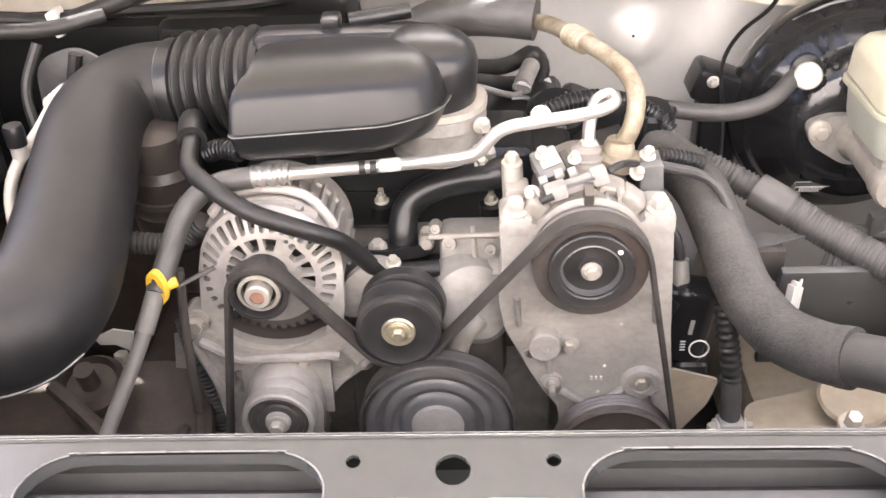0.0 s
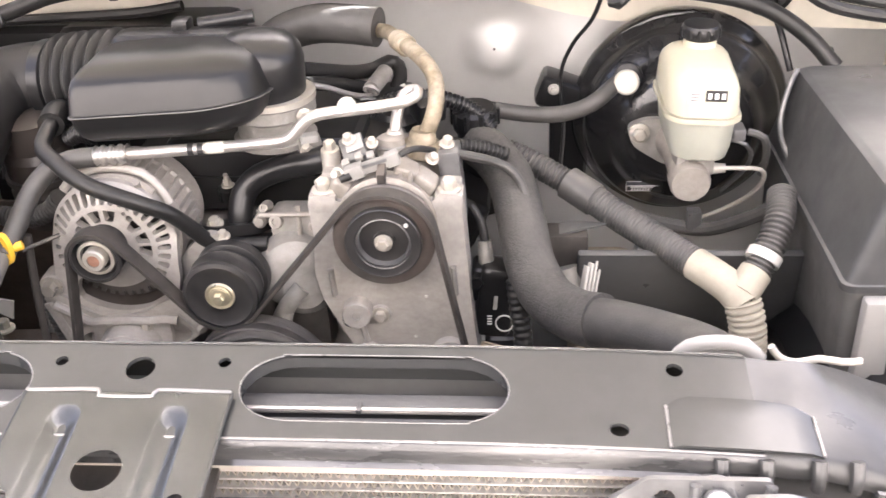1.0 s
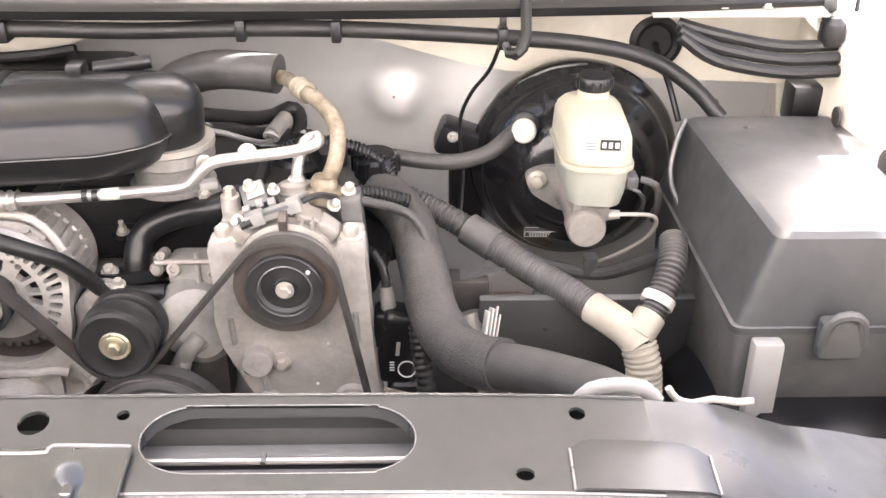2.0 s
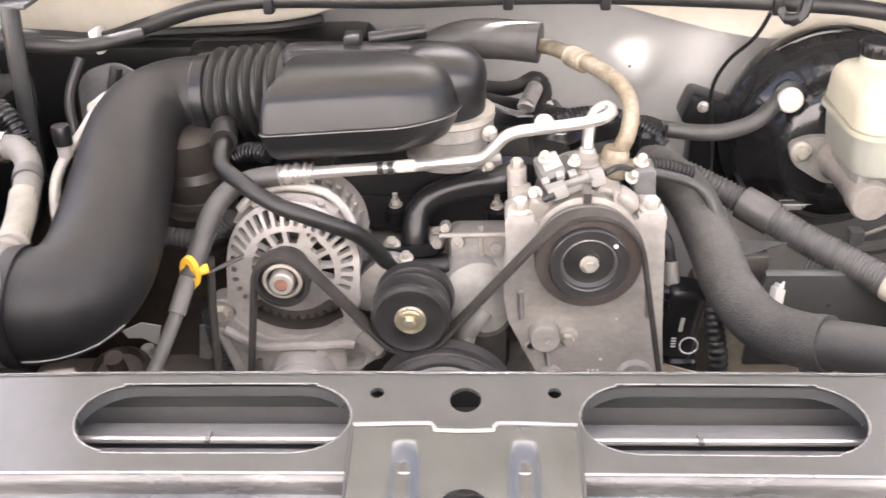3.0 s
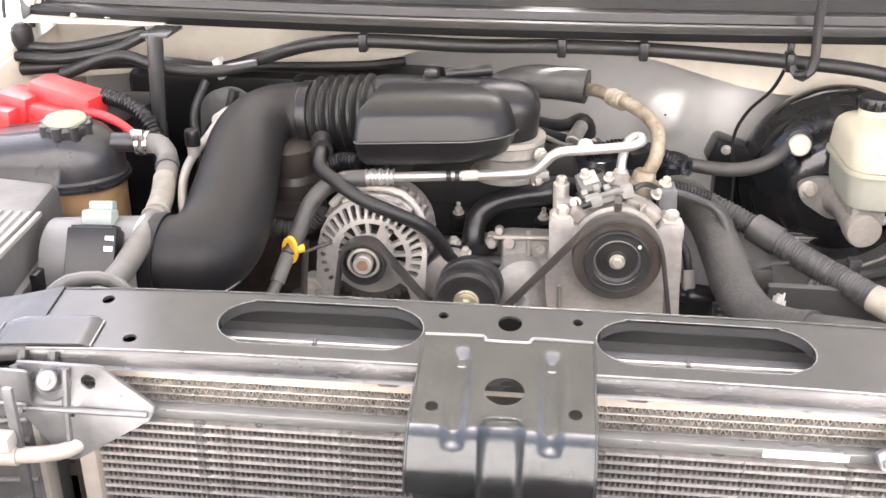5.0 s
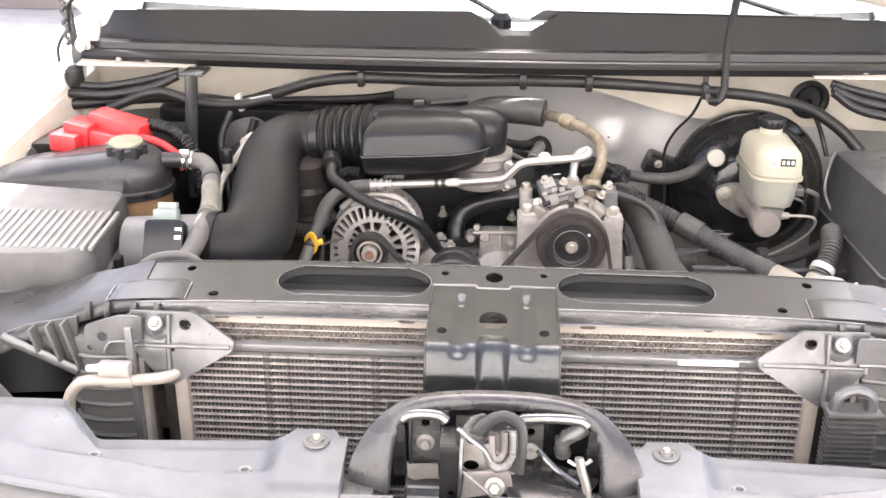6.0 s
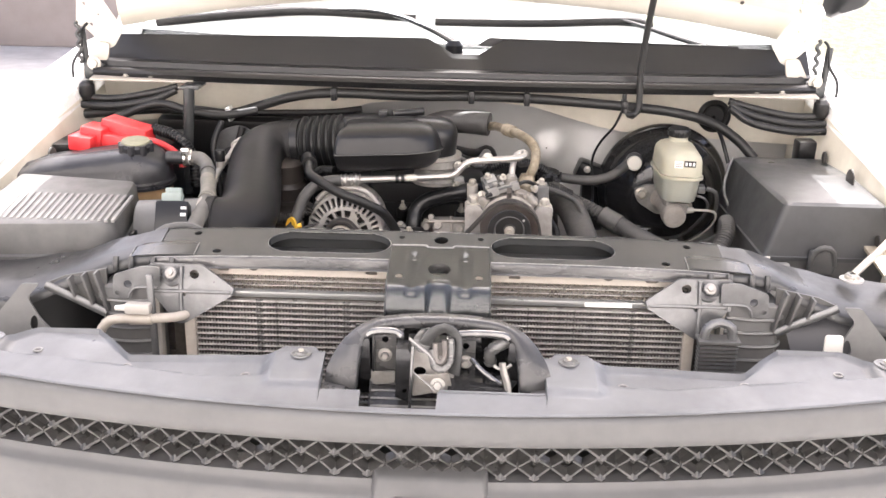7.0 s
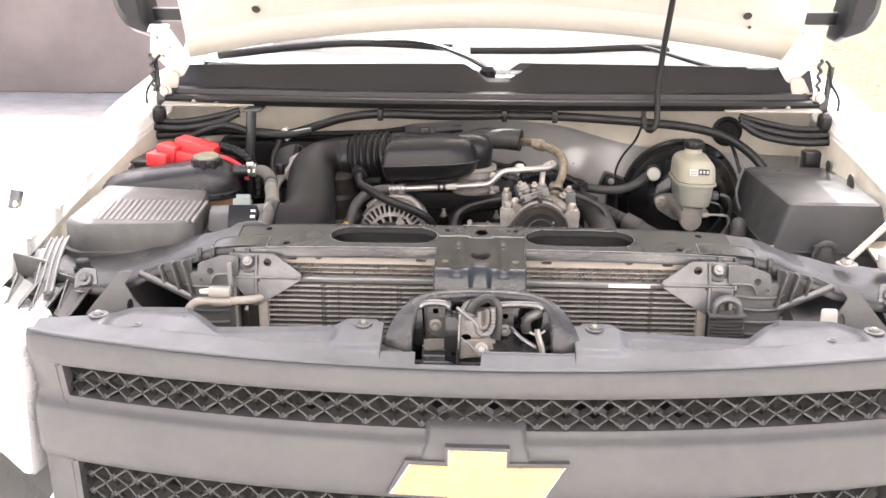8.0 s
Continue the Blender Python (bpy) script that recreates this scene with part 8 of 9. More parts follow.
single("red_cable", hose([(-0.665, 1.205, 1.300), (-0.63, 1.195, 1.296), (-0.60, 1.185, 1.285), (-0.575, 1.172, 1.268), (-0.572, 1.168, 1.25)], 0.007, 12), "red", "red insulated battery cable", "cable")
single("battery_conduit", hose([(-0.655, 1.245, 1.315), (-0.61, 1.235, 1.305), (-0.575, 1.215, 1.285), (-0.555, 1.20, 1.25), (-0.55, 1.19, 1.2)], 0.012, 14, ripple=(0.007, 0.002)), "black_plastic", "black corrugated cable conduit", "conduit")
single("body_brace", join(rod((-0.588, 1.312, 1.395), (-0.606, 1.312, 1.15), 0.0125, seg=18), box((-0.588, 1.34, 1.394), (0.045, 0.07, 0.006), 0.002)), "black_paint", "black tubular brace below the cowl", "brace")
single("battery_harness", hose([(-0.78, 1.37, 1.31), (-0.68, 1.37, 1.345), (-0.60, 1.36, 1.330), (-0.53, 1.39, 1.318), (-0.46, 1.42, 1.325)], 0.010, 12), "rubber", "black rubber covered cable run", "cable")
acp = thing("service_pipe", (-0.49, 1.14, 1.15), "aluminium refrigerant pipe with black service cap", "pipe")
part("pipe", hose([(-0.455, 1.30, 1.285), (-0.468, 1.24, 1.285), (-0.478, 1.20, 1.268), (-0.492, 1.165, 1.248), (-0.50, 1.14, 1.22), (-0.497, 1.12, 1.17), (-0.485, 1.10, 1.10)], 0.0068, 12), "white_pipe", acp)
part("crimp", hose([(-0.462, 1.265, 1.286), (-0.470, 1.232, 1.283)], 0.011, 14, ripple=(0.008, 0.003)), "white_pipe", acp)
part("port", rod((-0.490, 1.168, 1.25), (-0.490, 1.168, 1.268), 0.009, seg=16), "white_pipe", acp)
part("cap", lathe([(0.011, 0), (0.0115, 0.018), (0.010, 0.024), (0, 0.025)], (-0.490, 1.168, 1.266), (0, 0, 1), 18), "black_plastic", acp)
shk = thing("inner_bracket", (-0.50, 1.33, 1.1), "dull grey sheet bracket with a black rubber mount", "bracket")
part("plate", sheet(round_poly([(-0.56, 1.13), (-0.44, 1.13), (-0.45, 1.27), (-0.49, 1.30), (-0.55, 1.28)], 0.03), [], lambda u, v: (u, 1.38, v), (0, 0.005, 0)), "bare_dusty", shk)
part("mount", lathe([(0.034, 0), (0.034, 0.02), (0.02, 0.026), (0.010, 0.026), (0, 0.028)], (-0.508, 1.38, 1.212), (0, -1, 0.2), 26), "rubber", shk)
part("bolt", hexagon((-0.508, 1.352, 1.217), (0, -1, 0.2), 0.008, 0.012), "bolt", shk)
part("cable", hose([(-0.48, 1.35, 1.30), (-0.49, 1.345, 1.25), (-0.46, 1.34, 1.20), (-0.46, 1.32, 1.12)], 0.009, 10), "rubber", shk)
part("cable", hose([(-0.53, 1.36, 1.31), (-0.545, 1.33, 1.26), (-0.53, 1.30, 1.20), (-0.52, 1.28, 1.12)], 0.007, 10), "rubber", shk)

# refrigerant lines
sil = thing("refrigerant_line", (0.0, 1.14, 1.22), "bright aluminium refrigerant pipe bent across the engine", "pipe")
part("pipe", hose([(-0.19, 1.128, 1.244), (-0.10, 1.133, 1.248), (-0.03, 1.136, 1.252), (0.008, 1.137, 1.256), (0.024, 1.138, 1.268), (0.036, 1.139, 1.281), (0.052, 1.142, 1.287), (0.082, 1.150, 1.288), (0.12, 1.160, 1.289), (0.150, 1.172, 1.290), (0.164, 1.186, 1.293), (0.160, 1.200, 1.295), (0.146, 1.200, 1.288), (0.138, 1.185, 1.268), (0.136, 1.172, 1.245)], 0.0072, 14, 0.006), "pipe", sil)
part("crimp", hose([(-0.226, 1.126, 1.243), (-0.184, 1.128, 1.2445)], 0.0115, 18, ripple=(0.010, 0.0025)), "pipe", sil)
for x, w in ((-0.110, 0.007), (-0.098, 0.007)):
    part("black_band", hose([(x, 1.1325, 1.2476), (x + w, 1.1327, 1.2479)], 0.0077, 16), "black_label", sil)
part("white_label", hose([(-0.088, 1.1333, 1.2487), (-0.066, 1.1345, 1.2498)], 0.0076, 16), "cap_white", sil)
part("disc", lathe([(0.0105, 0), (0.0110, 0.004), (0.0085, 0.008), (0, 0.009)], (0.083, 1.156, 1.291), (0, -0.3, 1), 22), "cap_white", sil)
part("elbow_nut", lathe([(0.011, 0), (0.0115, 0.010), (0.0085, 0.016)], (0.136, 1.172, 1.238), (0, 0, 1), 20), "cast", sil)
part("rubber_hose", hose([(-0.224, 1.126, 1.242), (-0.254, 1.121, 1.240), (-0.281, 1.112, 1.230), (-0.299, 1.096, 1.212), (-0.307, 1.068, 1.190), (-0.317, 1.03, 1.160)], 0.0122, 14), "rubber_dusty", sil)
part("hose_boot", hose([(-0.318, 1.036, 1.163), (-0.323, 1.016, 1.147), (-0.328, 1.000, 1.132)], 0.0100, 14), "hose_grey", sil)
part("lower_tube", hose([(-0.326, 1.006, 1.137), (-0.337, 0.98, 1.110), (-0.359, 0.92, 1.060), (-0.38, 0.87, 1.0)], 0.0080, 14), "hose_grey", sil, "tan dusty lower tube")
gol = thing("suction_line", (0.13, 1.3, 1.23), "corroded suction pipe with black rubber hose", "pipe")
part("pipe", hose([(0.088, 1.405, 1.305), (0.108, 1.37, 1.312), (0.135, 1.305, 1.318), (0.158, 1.262, 1.318), (0.178, 1.222, 1.312), (0.187, 1.195, 1.297), (0.184, 1.178, 1.272), (0.174, 1.175, 1.248), (0.168, 1.178, 1.234)], 0.0102, 18, 0.008), "brass", gol)
part("crimp", hose([(0.126, 1.327, 1.316), (0.142, 1.292, 1.318)], 0.0130, 20, ripple=(0.007, 0.0022)), "brass", gol)
part("fitting", lathe([(0.0225, 0), (0.0245, 0.003), (0.0245, 0.013), (0.0225, 0.016), (0.0170, 0.018), (0.0165, 0.026), (0.0135, 0.032)], (0.167, 1.172, 1.222), (0.1, 0, 1), 28), "brass", gol)
part("fitting_ear", box((0.194, 1.168, 1.230), (0.030, 0.022, 0.012), 0.004, 2, rot=(0, 12, -12)), "brass", gol)
bolt((0.199, 1.166, 1.236), (0.2, -0.3, 1), 0.0065, 0.012, gol)
part("rubber_hose", hose([(0.090, 1.398, 1.311), (0.044, 1.410, 1.313), (0.000, 1.420, 1.311), (-0.040, 1.428, 1.300), (-0.075, 1.434, 1.278), (-0.100, 1.438, 1.24), (-0.115, 1.440, 1.19)], 0.0275, 24), "rubber_dusty", gol)

# heater hoses and bypass pipe
hh = thing("heater_hose", (-0.2, 1.14, 1.1), "shiny black rubber heater hose over the alternator", "hose")
part("hose", hose([(-0.300, 1.185, 1.262), (-0.297, 1.160, 1.259), (-0.294, 1.138, 1.254), (-0.284, 1.120, 1.250), (-0.266, 1.105, 1.245), (-0.246, 1.090, 1.237), (-0.215, 1.076, 1.226), (-0.186, 1.071, 1.217), (-0.158, 1.074, 1.204), (-0.132, 1.086, 1.185), (-0.116, 1.105, 1.156), (-0.104, 1.120, 1.130), (-0.088, 1.126, 1.120), (-0.062, 1.129, 1.117), (-0.030, 1.132, 1.117)], 0.0100, 14, 0.008), "rubber", hh)
part("end", hose([(-0.299, 1.178, 1.262), (-0.308, 1.22, 1.262), (-0.315, 1.26, 1.245), (-0.30, 1.30, 1.23)], 0.0165, 14), "rubber", hh)
part("loom", hose([(-0.29, 1.20, 1.235), (-0.27, 1.19, 1.245), (-0.245, 1.175, 1.248)], 0.011, 12, ripple=(0.006, 0.002)), "black_plastic", hh)
byp = thing("coolant_bypass", (-0.08, 1.2, 1.10), "black painted coolant outlet pipe with bolted flange", "pipe")
part("pipe", hose([(-0.074, 1.170, 1.120), (-0.073, 1.174, 1.138), (-0.070, 1.188, 1.158), (-0.055, 1.196, 1.175), (-0.030, 1.198, 1.187), (0.005, 1.192, 1.199), (0.030, 1.186, 1.206), (0.058, 1.20, 1.213)], 0.0165, 18, 0.008), "black_plastic", byp)
part("flange", sheet(round_poly([(-0.120, 1.147), (-0.094, 1.134), (-0.045, 1.158), (-0.034, 1.190), (-0.058, 1.202), (-0.10, 1.178)], 0.010), [], lambda u, v: (u, v, 1.131 - (v - 1.165) * 0.25), (0, -0.003, -0.014)), "black_plastic", byp)
bolt((-0.100, 1.150, 1.135), (0, -0.3, 1), 0.0075, 0.011, byp)
bolt((-0.046, 1.180, 1.128), (0, -0.3, 1), 0.007, 0.016, byp)
part("lower_clip", box((-0.075, 1.165, 1.105), (0.10, 0.02, 0.010), 0.003), "black_plastic", byp)
wl = thing("wire_loom", (-0.33, 1.15, 1.1), "black corrugated wire loom behind the alternator", "conduit")
part("loom", hose([(-0.42, 1.15, 1.155), (-0.368, 1.15, 1.147), (-0.339, 1.15, 1.146), (-0.313, 1.148, 1.157), (-0.292, 1.143, 1.178)], 0.0125, 14, ripple=(0.006, 0.0014)), "rubber_dusty", wl)
part("loom", hose([(-0.330, 1.12, 1.06), (-0.325, 1.115, 1.02), (-0.316, 1.112, 0.983), (-0.308, 1.110, 0.943), (-0.306, 1.110, 0.90)], 0.0105, 12, ripple=(0.006, 0.0016)), "conduit", wl)
rod_th = thing("rod_pot", (-0.375, 1.24, 1.05), "brownish round canister behind the intake tube", "canister")
part("pot", lathe([(0.046, 0.0), (0.048, 0.05), (0.045, 0.055), (0.045, 0.10), (0.038, 0.11), (0.038, 0.15), (0.02, 0.155), (0, 0.155)], (-0.360, 1.25, 1.10), (0, -0.1, 1), 32), "dark_brown", rod_th)
part("band", lathe([(0.0495, 0), (0.0495, 0.008)], (-0.360, 1.243, 1.165), (0, -0.1, 1), 32), "dark", rod_th)

dip = thing("oil_dipstick", (-0.33, 0.98, 1.0), "grey dipstick tube with a yellow ring handle", "dipstick")
part("tube", hose([(-0.300, 1.060, 1.170), (-0.305, 1.055, 1.10), (-0.31, 1.05, 0.98)], 0.005, 10), "dark", dip)
part("handle", sheet(circle2(0, 0, 0.0120, 28, 0.0205), [circle2(-0.001, 0.001, 0.0045, 18, 0.0115)], lambda u, v: (-0.3165 + 0.92 * u, 1.028 - 0.38 * u, 1.167 + v), (0.002, 0.007, 0)), "yellow", dip, "yellow plastic ring handle", angle=40)
part("stem", rod((-0.308, 1.036, 1.166), (-0.297, 1.040, 1.168), 0.006, 0.0055, seg=12), "yellow", dip)
part("wire", hose([(-0.30, 1.04, 1.16), (-0.28, 1.06, 1.162), (-0.265, 1.07, 1.165)], 0.0025, 6), "dark", dip)

# radiator hose and conduits on the driver's side
rh = thing("radiator_hose", (0.33, 1.0, 1.08), "thick dusty radiator hose in a woven sleeve", "hose")
part("sleeved_hose", hose([(0.232, 1.30, 1.175), (0.248, 1.275, 1.174), (0.274, 1.22, 1.163), (0.290, 1.15, 1.135), (0.301, 1.09, 1.111), (0.324, 1.034, 1.098), (0.353, 0.988, 1.107), (0.374, 0.964, 1.117)], 0.0305, 26), "sleeve", rh)
part("sleeve_cuff", hose([(0.3675, 0.9705, 1.1140), (0.3765, 0.9615, 1.1182)], 0.0312, 26), "sleeve", rh)
part("bare_hose", hose([(0.368, 0.968, 1.115), (0.395, 0.937, 1.130), (0.43, 0.89, 1.149), (0.465, 0.84, 1.166), (0.49, 0.79, 1.172), (0.51, 0.74, 1.168)], 0.0262, 24), "rubber_dusty", rh)
sc = thing("hose_shroud_clip", (0.47, 0.735, 1.245), "pale grey moulded hose clip behind the support", "clip", "shroud clips")
part("hoop", hose([(0.417, 0.735, 1.236), (0.428, 0.735, 1.249), (0.448, 0.735, 1.253), (0.471, 0.735, 1.250), (0.484, 0.735, 1.236)], 0.0048, 10, oval=(1, 1.5)), "clip_grey", sc)
part("hoop", hose([(-0.408, 0.725, 1.246), (-0.420, 0.733, 1.256), (-0.447, 0.740, 1.260), (-0.480, 0.736, 1.256), (-0.498, 0.728, 1.244)], 0.006, 10, oval=(1, 1.5)), "grey_plastic", sc)
part("wire_clip", hose([(0.492, 0.735, 1.250), (0.500, 0.735, 1.239), (0.514, 0.735, 1.234), (0.531, 0.735, 1.238), (0.550, 0.735, 1.235), (0.565, 0.735, 1.236)], 0.0032, 8), "white_pipe", sc)

wcn = thing("wiring_conduit", (0.45, 1.15, 1.05), "grey corrugated wiring conduit with a pale taped fork", "conduit")
part("corrugated", hose([(0.215, 1.31, 1.17), (0.27, 1.30, 1.165), (0.32, 1.275, 1.15), (0.355, 1.255, 1.137)], 0.0165, 16, ripple=(0.0062, 0.0018)), "rubber_dusty", wcn)
part("collar", hose([(0.350, 1.258, 1.139), (0.385, 1.232, 1.126)], 0.0225, 18), "conduit", wcn)
part("main_run", hose([(0.38, 1.236, 1.128), (0.42, 1.205, 1.112), (0.47, 1.163, 1.098), (0.508, 1.125, 1.089)], 0.0195, 18, ripple=(0.0050, 0.0011)), "conduit", wcn)
part("taped_fork", hose([(0.502, 1.131, 1.090), (0.520, 1.110, 1.087), (0.540, 1.085, 1.082), (0.552, 1.07, 1.07)], 0.021, 18), "tape", wcn, "pale taped fork")
part("upper_branch", hose([(0.546, 1.075, 1.078), (0.566, 1.095, 1.098), (0.584, 1.115, 1.122), (0.600, 1.145, 1.145), (0.610, 1.19, 1.155)], 0.0170, 16, ripple=(0.0065, 0.003)), "conduit", wcn)
part("fork_sleeve", hose([(0.549, 1.077, 1.081), (0.567, 1.096, 1.099)], 0.0198, 18), "tape", wcn)
part("cable_tie", hose([(0.574, 1.104, 1.109), (0.580, 1.111, 1.117)], 0.0212, 18), "white_plastic", wcn)
part("lower_branch", hose([(0.550, 1.073, 1.074), (0.557, 1.063, 1.045), (0.560, 1.055, 1.0), (0.560, 1.05, 0.94)], 0.0210, 18, ripple=(0.0075, 0.003)), "tape", wcn)

lh2 = thing("pressure_lines", (0.27, 1.2, 1.15), "thin black lines draped over the radiator hose", "hose")
part("line", hose([(0.19, 1.16, 1.232), (0.225, 1.165, 1.222), (0.258, 1.18, 1.206), (0.280, 1.178, 1.192), (0.294, 1.165, 1.168), (0.297, 1.14, 1.125)], 0.006, 10), "rubber_dusty", lh2)
part("loom", hose([(0.20, 1.19, 1.225), (0.235, 1.205, 1.215), (0.27, 1.215, 1.20)], 0.009, 12, ripple=(0.006, 0.002)), "rubber", lh2)
oil = thing("oil_filler", (0.225, 1.33, 1.1), "black oil filler tube and ridged cap", "oil filler")
part("tube", rod((0.235, 1.345, 1.06), (0.225, 1.325, 1.195), 0.026, seg=24), "black_plastic", oil)
fc = part("cap", lathe([(0.030, 0), (0.031, 0.005), (0.031, 0.026), (0.026, 0.031), (0, 0.032)], (0.225, 1.325, 1.192), (0, -0.1, 1), 28), "black_plastic", oil)
for k in range(10):
    a = 2 * math.pi * k / 10
    part("ridge", rod((0.225 + 0.030 * math.cos(a), 1.325 + 0.030 * math.sin(a), 1.197), (0.225 + 0.030 * math.cos(a), 1.3225 + 0.030 * math.sin(a), 1.22), 0.004, seg=8), "black_plastic", fc)

# brake booster, master cylinder and reservoir
BO = (0.522, 1.53, 1.145)
bst = thing("brake_booster", (BO[0], 1.5, 0.98), "large glossy black brake booster drum on the firewall", "brake booster")
part("drum", lathe([(0.0, 0.0), (0.145, 0.0), (0.150, 0.02), (0.158, 0.03), (0.160, 0.045), (0.155, 0.058), (0.145, 0.063), (0.142, 0.080), (0.135, 0.092), (0.118, 0.104), (0.108, 0.118), (0.098, 0.136), (0.085, 0.146), (0.06, 0.150), (0.0, 0.152)], BO, (0, -1, 0), 72), "black_gloss", bst, angle=60)
part("rim_clip", hose([(BO[0] - 0.09, 1.477, BO[2] + 0.125), (BO[0] - 0.045, 1.474, BO[2] + 0.148), (BO[0] + 0.01, 1.473, BO[2] + 0.157)], 0.004, 8), "black_gloss", bst)
lab = Matrix.Translation((0.468, 1.3925, 1.066)) @ pose(0, 0, 0, 40, 0, 0)


def on_label(x, z, w, h, d):
    bm = box((x, 0, z), (w, d, h))
    bmesh.ops.transform(bm, matrix=lab, verts=bm.verts)
    return bm


part("label", on_label(0, 0, 0.054, 0.020, 0.006), "black_label", bst, "black and white data label")
for x, z, w, h in ((0, 0.009, 0.054, 0.0012), (0, -0.009, 0.054, 0.0012), (-0.0264, 0, 0.0012, 0.018), (0.0264, 0, 0.0012, 0.018), (-0.004, 0.0045, 0.034, 0.0016)):
    part("label_border", on_label(x, z, w, h, 0.0075), "white_label", bst)
for k in range(10):
    part("print_bar", on_label(-0.018 + 0.004 * k, -0.003, 0.0022, 0.006, 0.0075), "white_label", bst)
part("check_valve", lathe([(0.010, -0.012), (0.012, 0), (0.0175, 0.001), (0.0175, 0.008), (0.015, 0.011), (0, 0.0115)], (0.434, 1.392, 1.229), (-0.1, -1, 0.15), 28), "cap_white", bst, "round cream check valve")
part("valve_collar", lathe([(0.020, -0.016), (0.020, -0.004), (0.015, -0.001)], (0.436, 1.398, 1.232), (-0.1, -1, 0.15), 24), "rubber", bst)
single("vacuum_hose", hose([(0.430, 1.406, 1.228), (0.414, 1.392, 1.221), (0.385, 1.368, 1.206), (0.345, 1.368, 1.192), (0.30, 1.372, 1.190), (0.25, 1.375, 1.196), (0.20, 1.37, 1.205)], 0.0115, 16), "rubber_dusty", "dusty black vacuum hose to the brake booster", "hose")
fwm = thing("firewall_mount", (0.36, 1.52, 1.1), "black plastic pass-through on the firewall", "mount")
part("body", join(box((0.345, 1.50, 1.175), (0.07, 0.06, 0.05), 0.012, 3, rot=(0, 20, 0)), box((0.36, 1.53, 1.10), (0.06, 0.05, 0.16), 0.012, 3)), "black_plastic", fwm)
part("bolt", hexagon((0.335, 1.468, 1.19), (0, -1, 0), 0.006, 0.008), "latch_steel", fwm)
mc = thing("master_cylinder", (0.51, 1.3, 1.10), "cast aluminium brake master cylinder", "master cylinder")
part("body", lathe([(0.030, 0.0), (0.030, 0.04), (0.024, 0.05), (0.024, 0.13), (0.0265, 0.135), (0.0265, 0.16), (0.024, 0.165), (0, 0.166)], (0.505, 1.395, 1.152), (0.005, -1, -0.02), 30), "cast_warm", mc)
part("flange", sheet(round_poly([(0.434, 1.172), (0.444, 1.142), (0.49, 1.113), (0.55, 1.113), (0.565, 1.148), (0.53, 1.183), (0.46, 1.183)], 0.012), [], lambda u, v: (u, 1.366, v), (0, 0.012, 0)), "cast_dark", mc)
part("neck", box((0.512, 1.31, 1.168), (0.05, 0.13, 0.03), 0.006), "cast_dark", mc)
bolt((0.4525, 1.366, 1.163), (0, -1, 0), 0.010, 0.014, mc)
bolt((0.560, 1.366, 1.135), (0, -1, 0), 0.010, 0.014, mc)
part("port", rod((0.528, 1.265, 1.155), (0.554, 1.262, 1.157), 0.009, 0.006, seg=14), "white_pipe", mc)
part("brake_pipe", hose([(0.55, 1.262, 1.157), (0.575, 1.262, 1.157), (0.60, 1.265, 1.153), (0.608, 1.275, 1.135), (0.60, 1.30, 1.10), (0.57, 1.33, 1.06), (0.54, 1.34, 1.04)], 0.003, 8), "white_pipe", mc)
part("brake_pipe", hose([(0.545, 1.31, 1.18), (0.575, 1.30, 1.178), (0.592, 1.30, 1.165), (0.594, 1.32, 1.13), (0.57, 1.35, 1.08)], 0.003, 8), "bare_dusty", mc)
rsv = thing("brake_fluid_reservoir", (0.512, 1.28, 1.18), "cream plastic brake fluid reservoir with black cap", "reservoir")
rp = round_poly([(0.470, 1.243), (0.486, 1.223), (0.541, 1.217), (0.558, 1.232), (0.562, 1.348), (0.545, 1.372), (0.483, 1.374), (0.468, 1.358)], 0.012, 5)
part("lower_body", layers([[(u, v, z) for u, v in inset(rp, k)] for z, k in ((1.178, 0.020), (1.184, 0.010), (1.20, 0.006), (1.236, 0.003))]), "cream_low", rsv, "grey-green lower half", angle=40)
part("seam", layers([[(u, v, z) for u, v in inset(rp, -0.003)] for z in (1.2365, 1.243)]), "cream", rsv)
part("upper_body", layers([[(u, v, z + 0.035 * (v - 1.2)) for u, v in inset(rp, k)] for z, k in ((1.2435, 0.0), (1.274, 0.002), (1.283, 0.005), (1.290, 0.011), (1.2945, 0.019), (1.296, 0.029))]), "cream", rsv, angle=45)
part("neck", lathe([(0.022, 0), (0.021, 0.016), (0.020, 0.022)], (0.519, 1.335, 1.293), (0, -0.05, 1), 26), "cream", rsv)
rc = part("cap", lathe([(0.023, 0), (0.0245, 0.003), (0.0245, 0.014), (0.022, 0.018), (0.010, 0.019), (0, 0.018)], (0.519, 1.334, 1.311), (0, -0.05, 1), 28), "black_plastic", rsv, "black ridged cap")
for k in range(14):
    a = 2 * math.pi * k / 14
    part("ridge", rod((0.519 + 0.0242 * math.cos(a), 1.334 + 0.0242 * math.sin(a), 1.313), (0.519 + 0.0242 * math.cos(a), 1.3335 + 0.0242 * math.sin(a), 1.325), 0.0022, seg=6), "black_plastic", rc)
part("white_sticker", box((0.501, 1.2202, 1.272), (0.018, 0.001, 0.015), rot=(0, 0, -6)), "white_label", rsv)
part("dark_sticker", box((0.525, 1.2180, 1.274), (0.025, 0.001, 0.014), rot=(0, 0, -6)), "black_label", rsv)
for k in range(3):
    part("print_bar", box((0.517 + 0.008 * k, 1.2178 - 0.0008 * k, 1.274), (0.0045, 0.0008, 0.007), rot=(0, 0, -5)), "white_label", rsv)
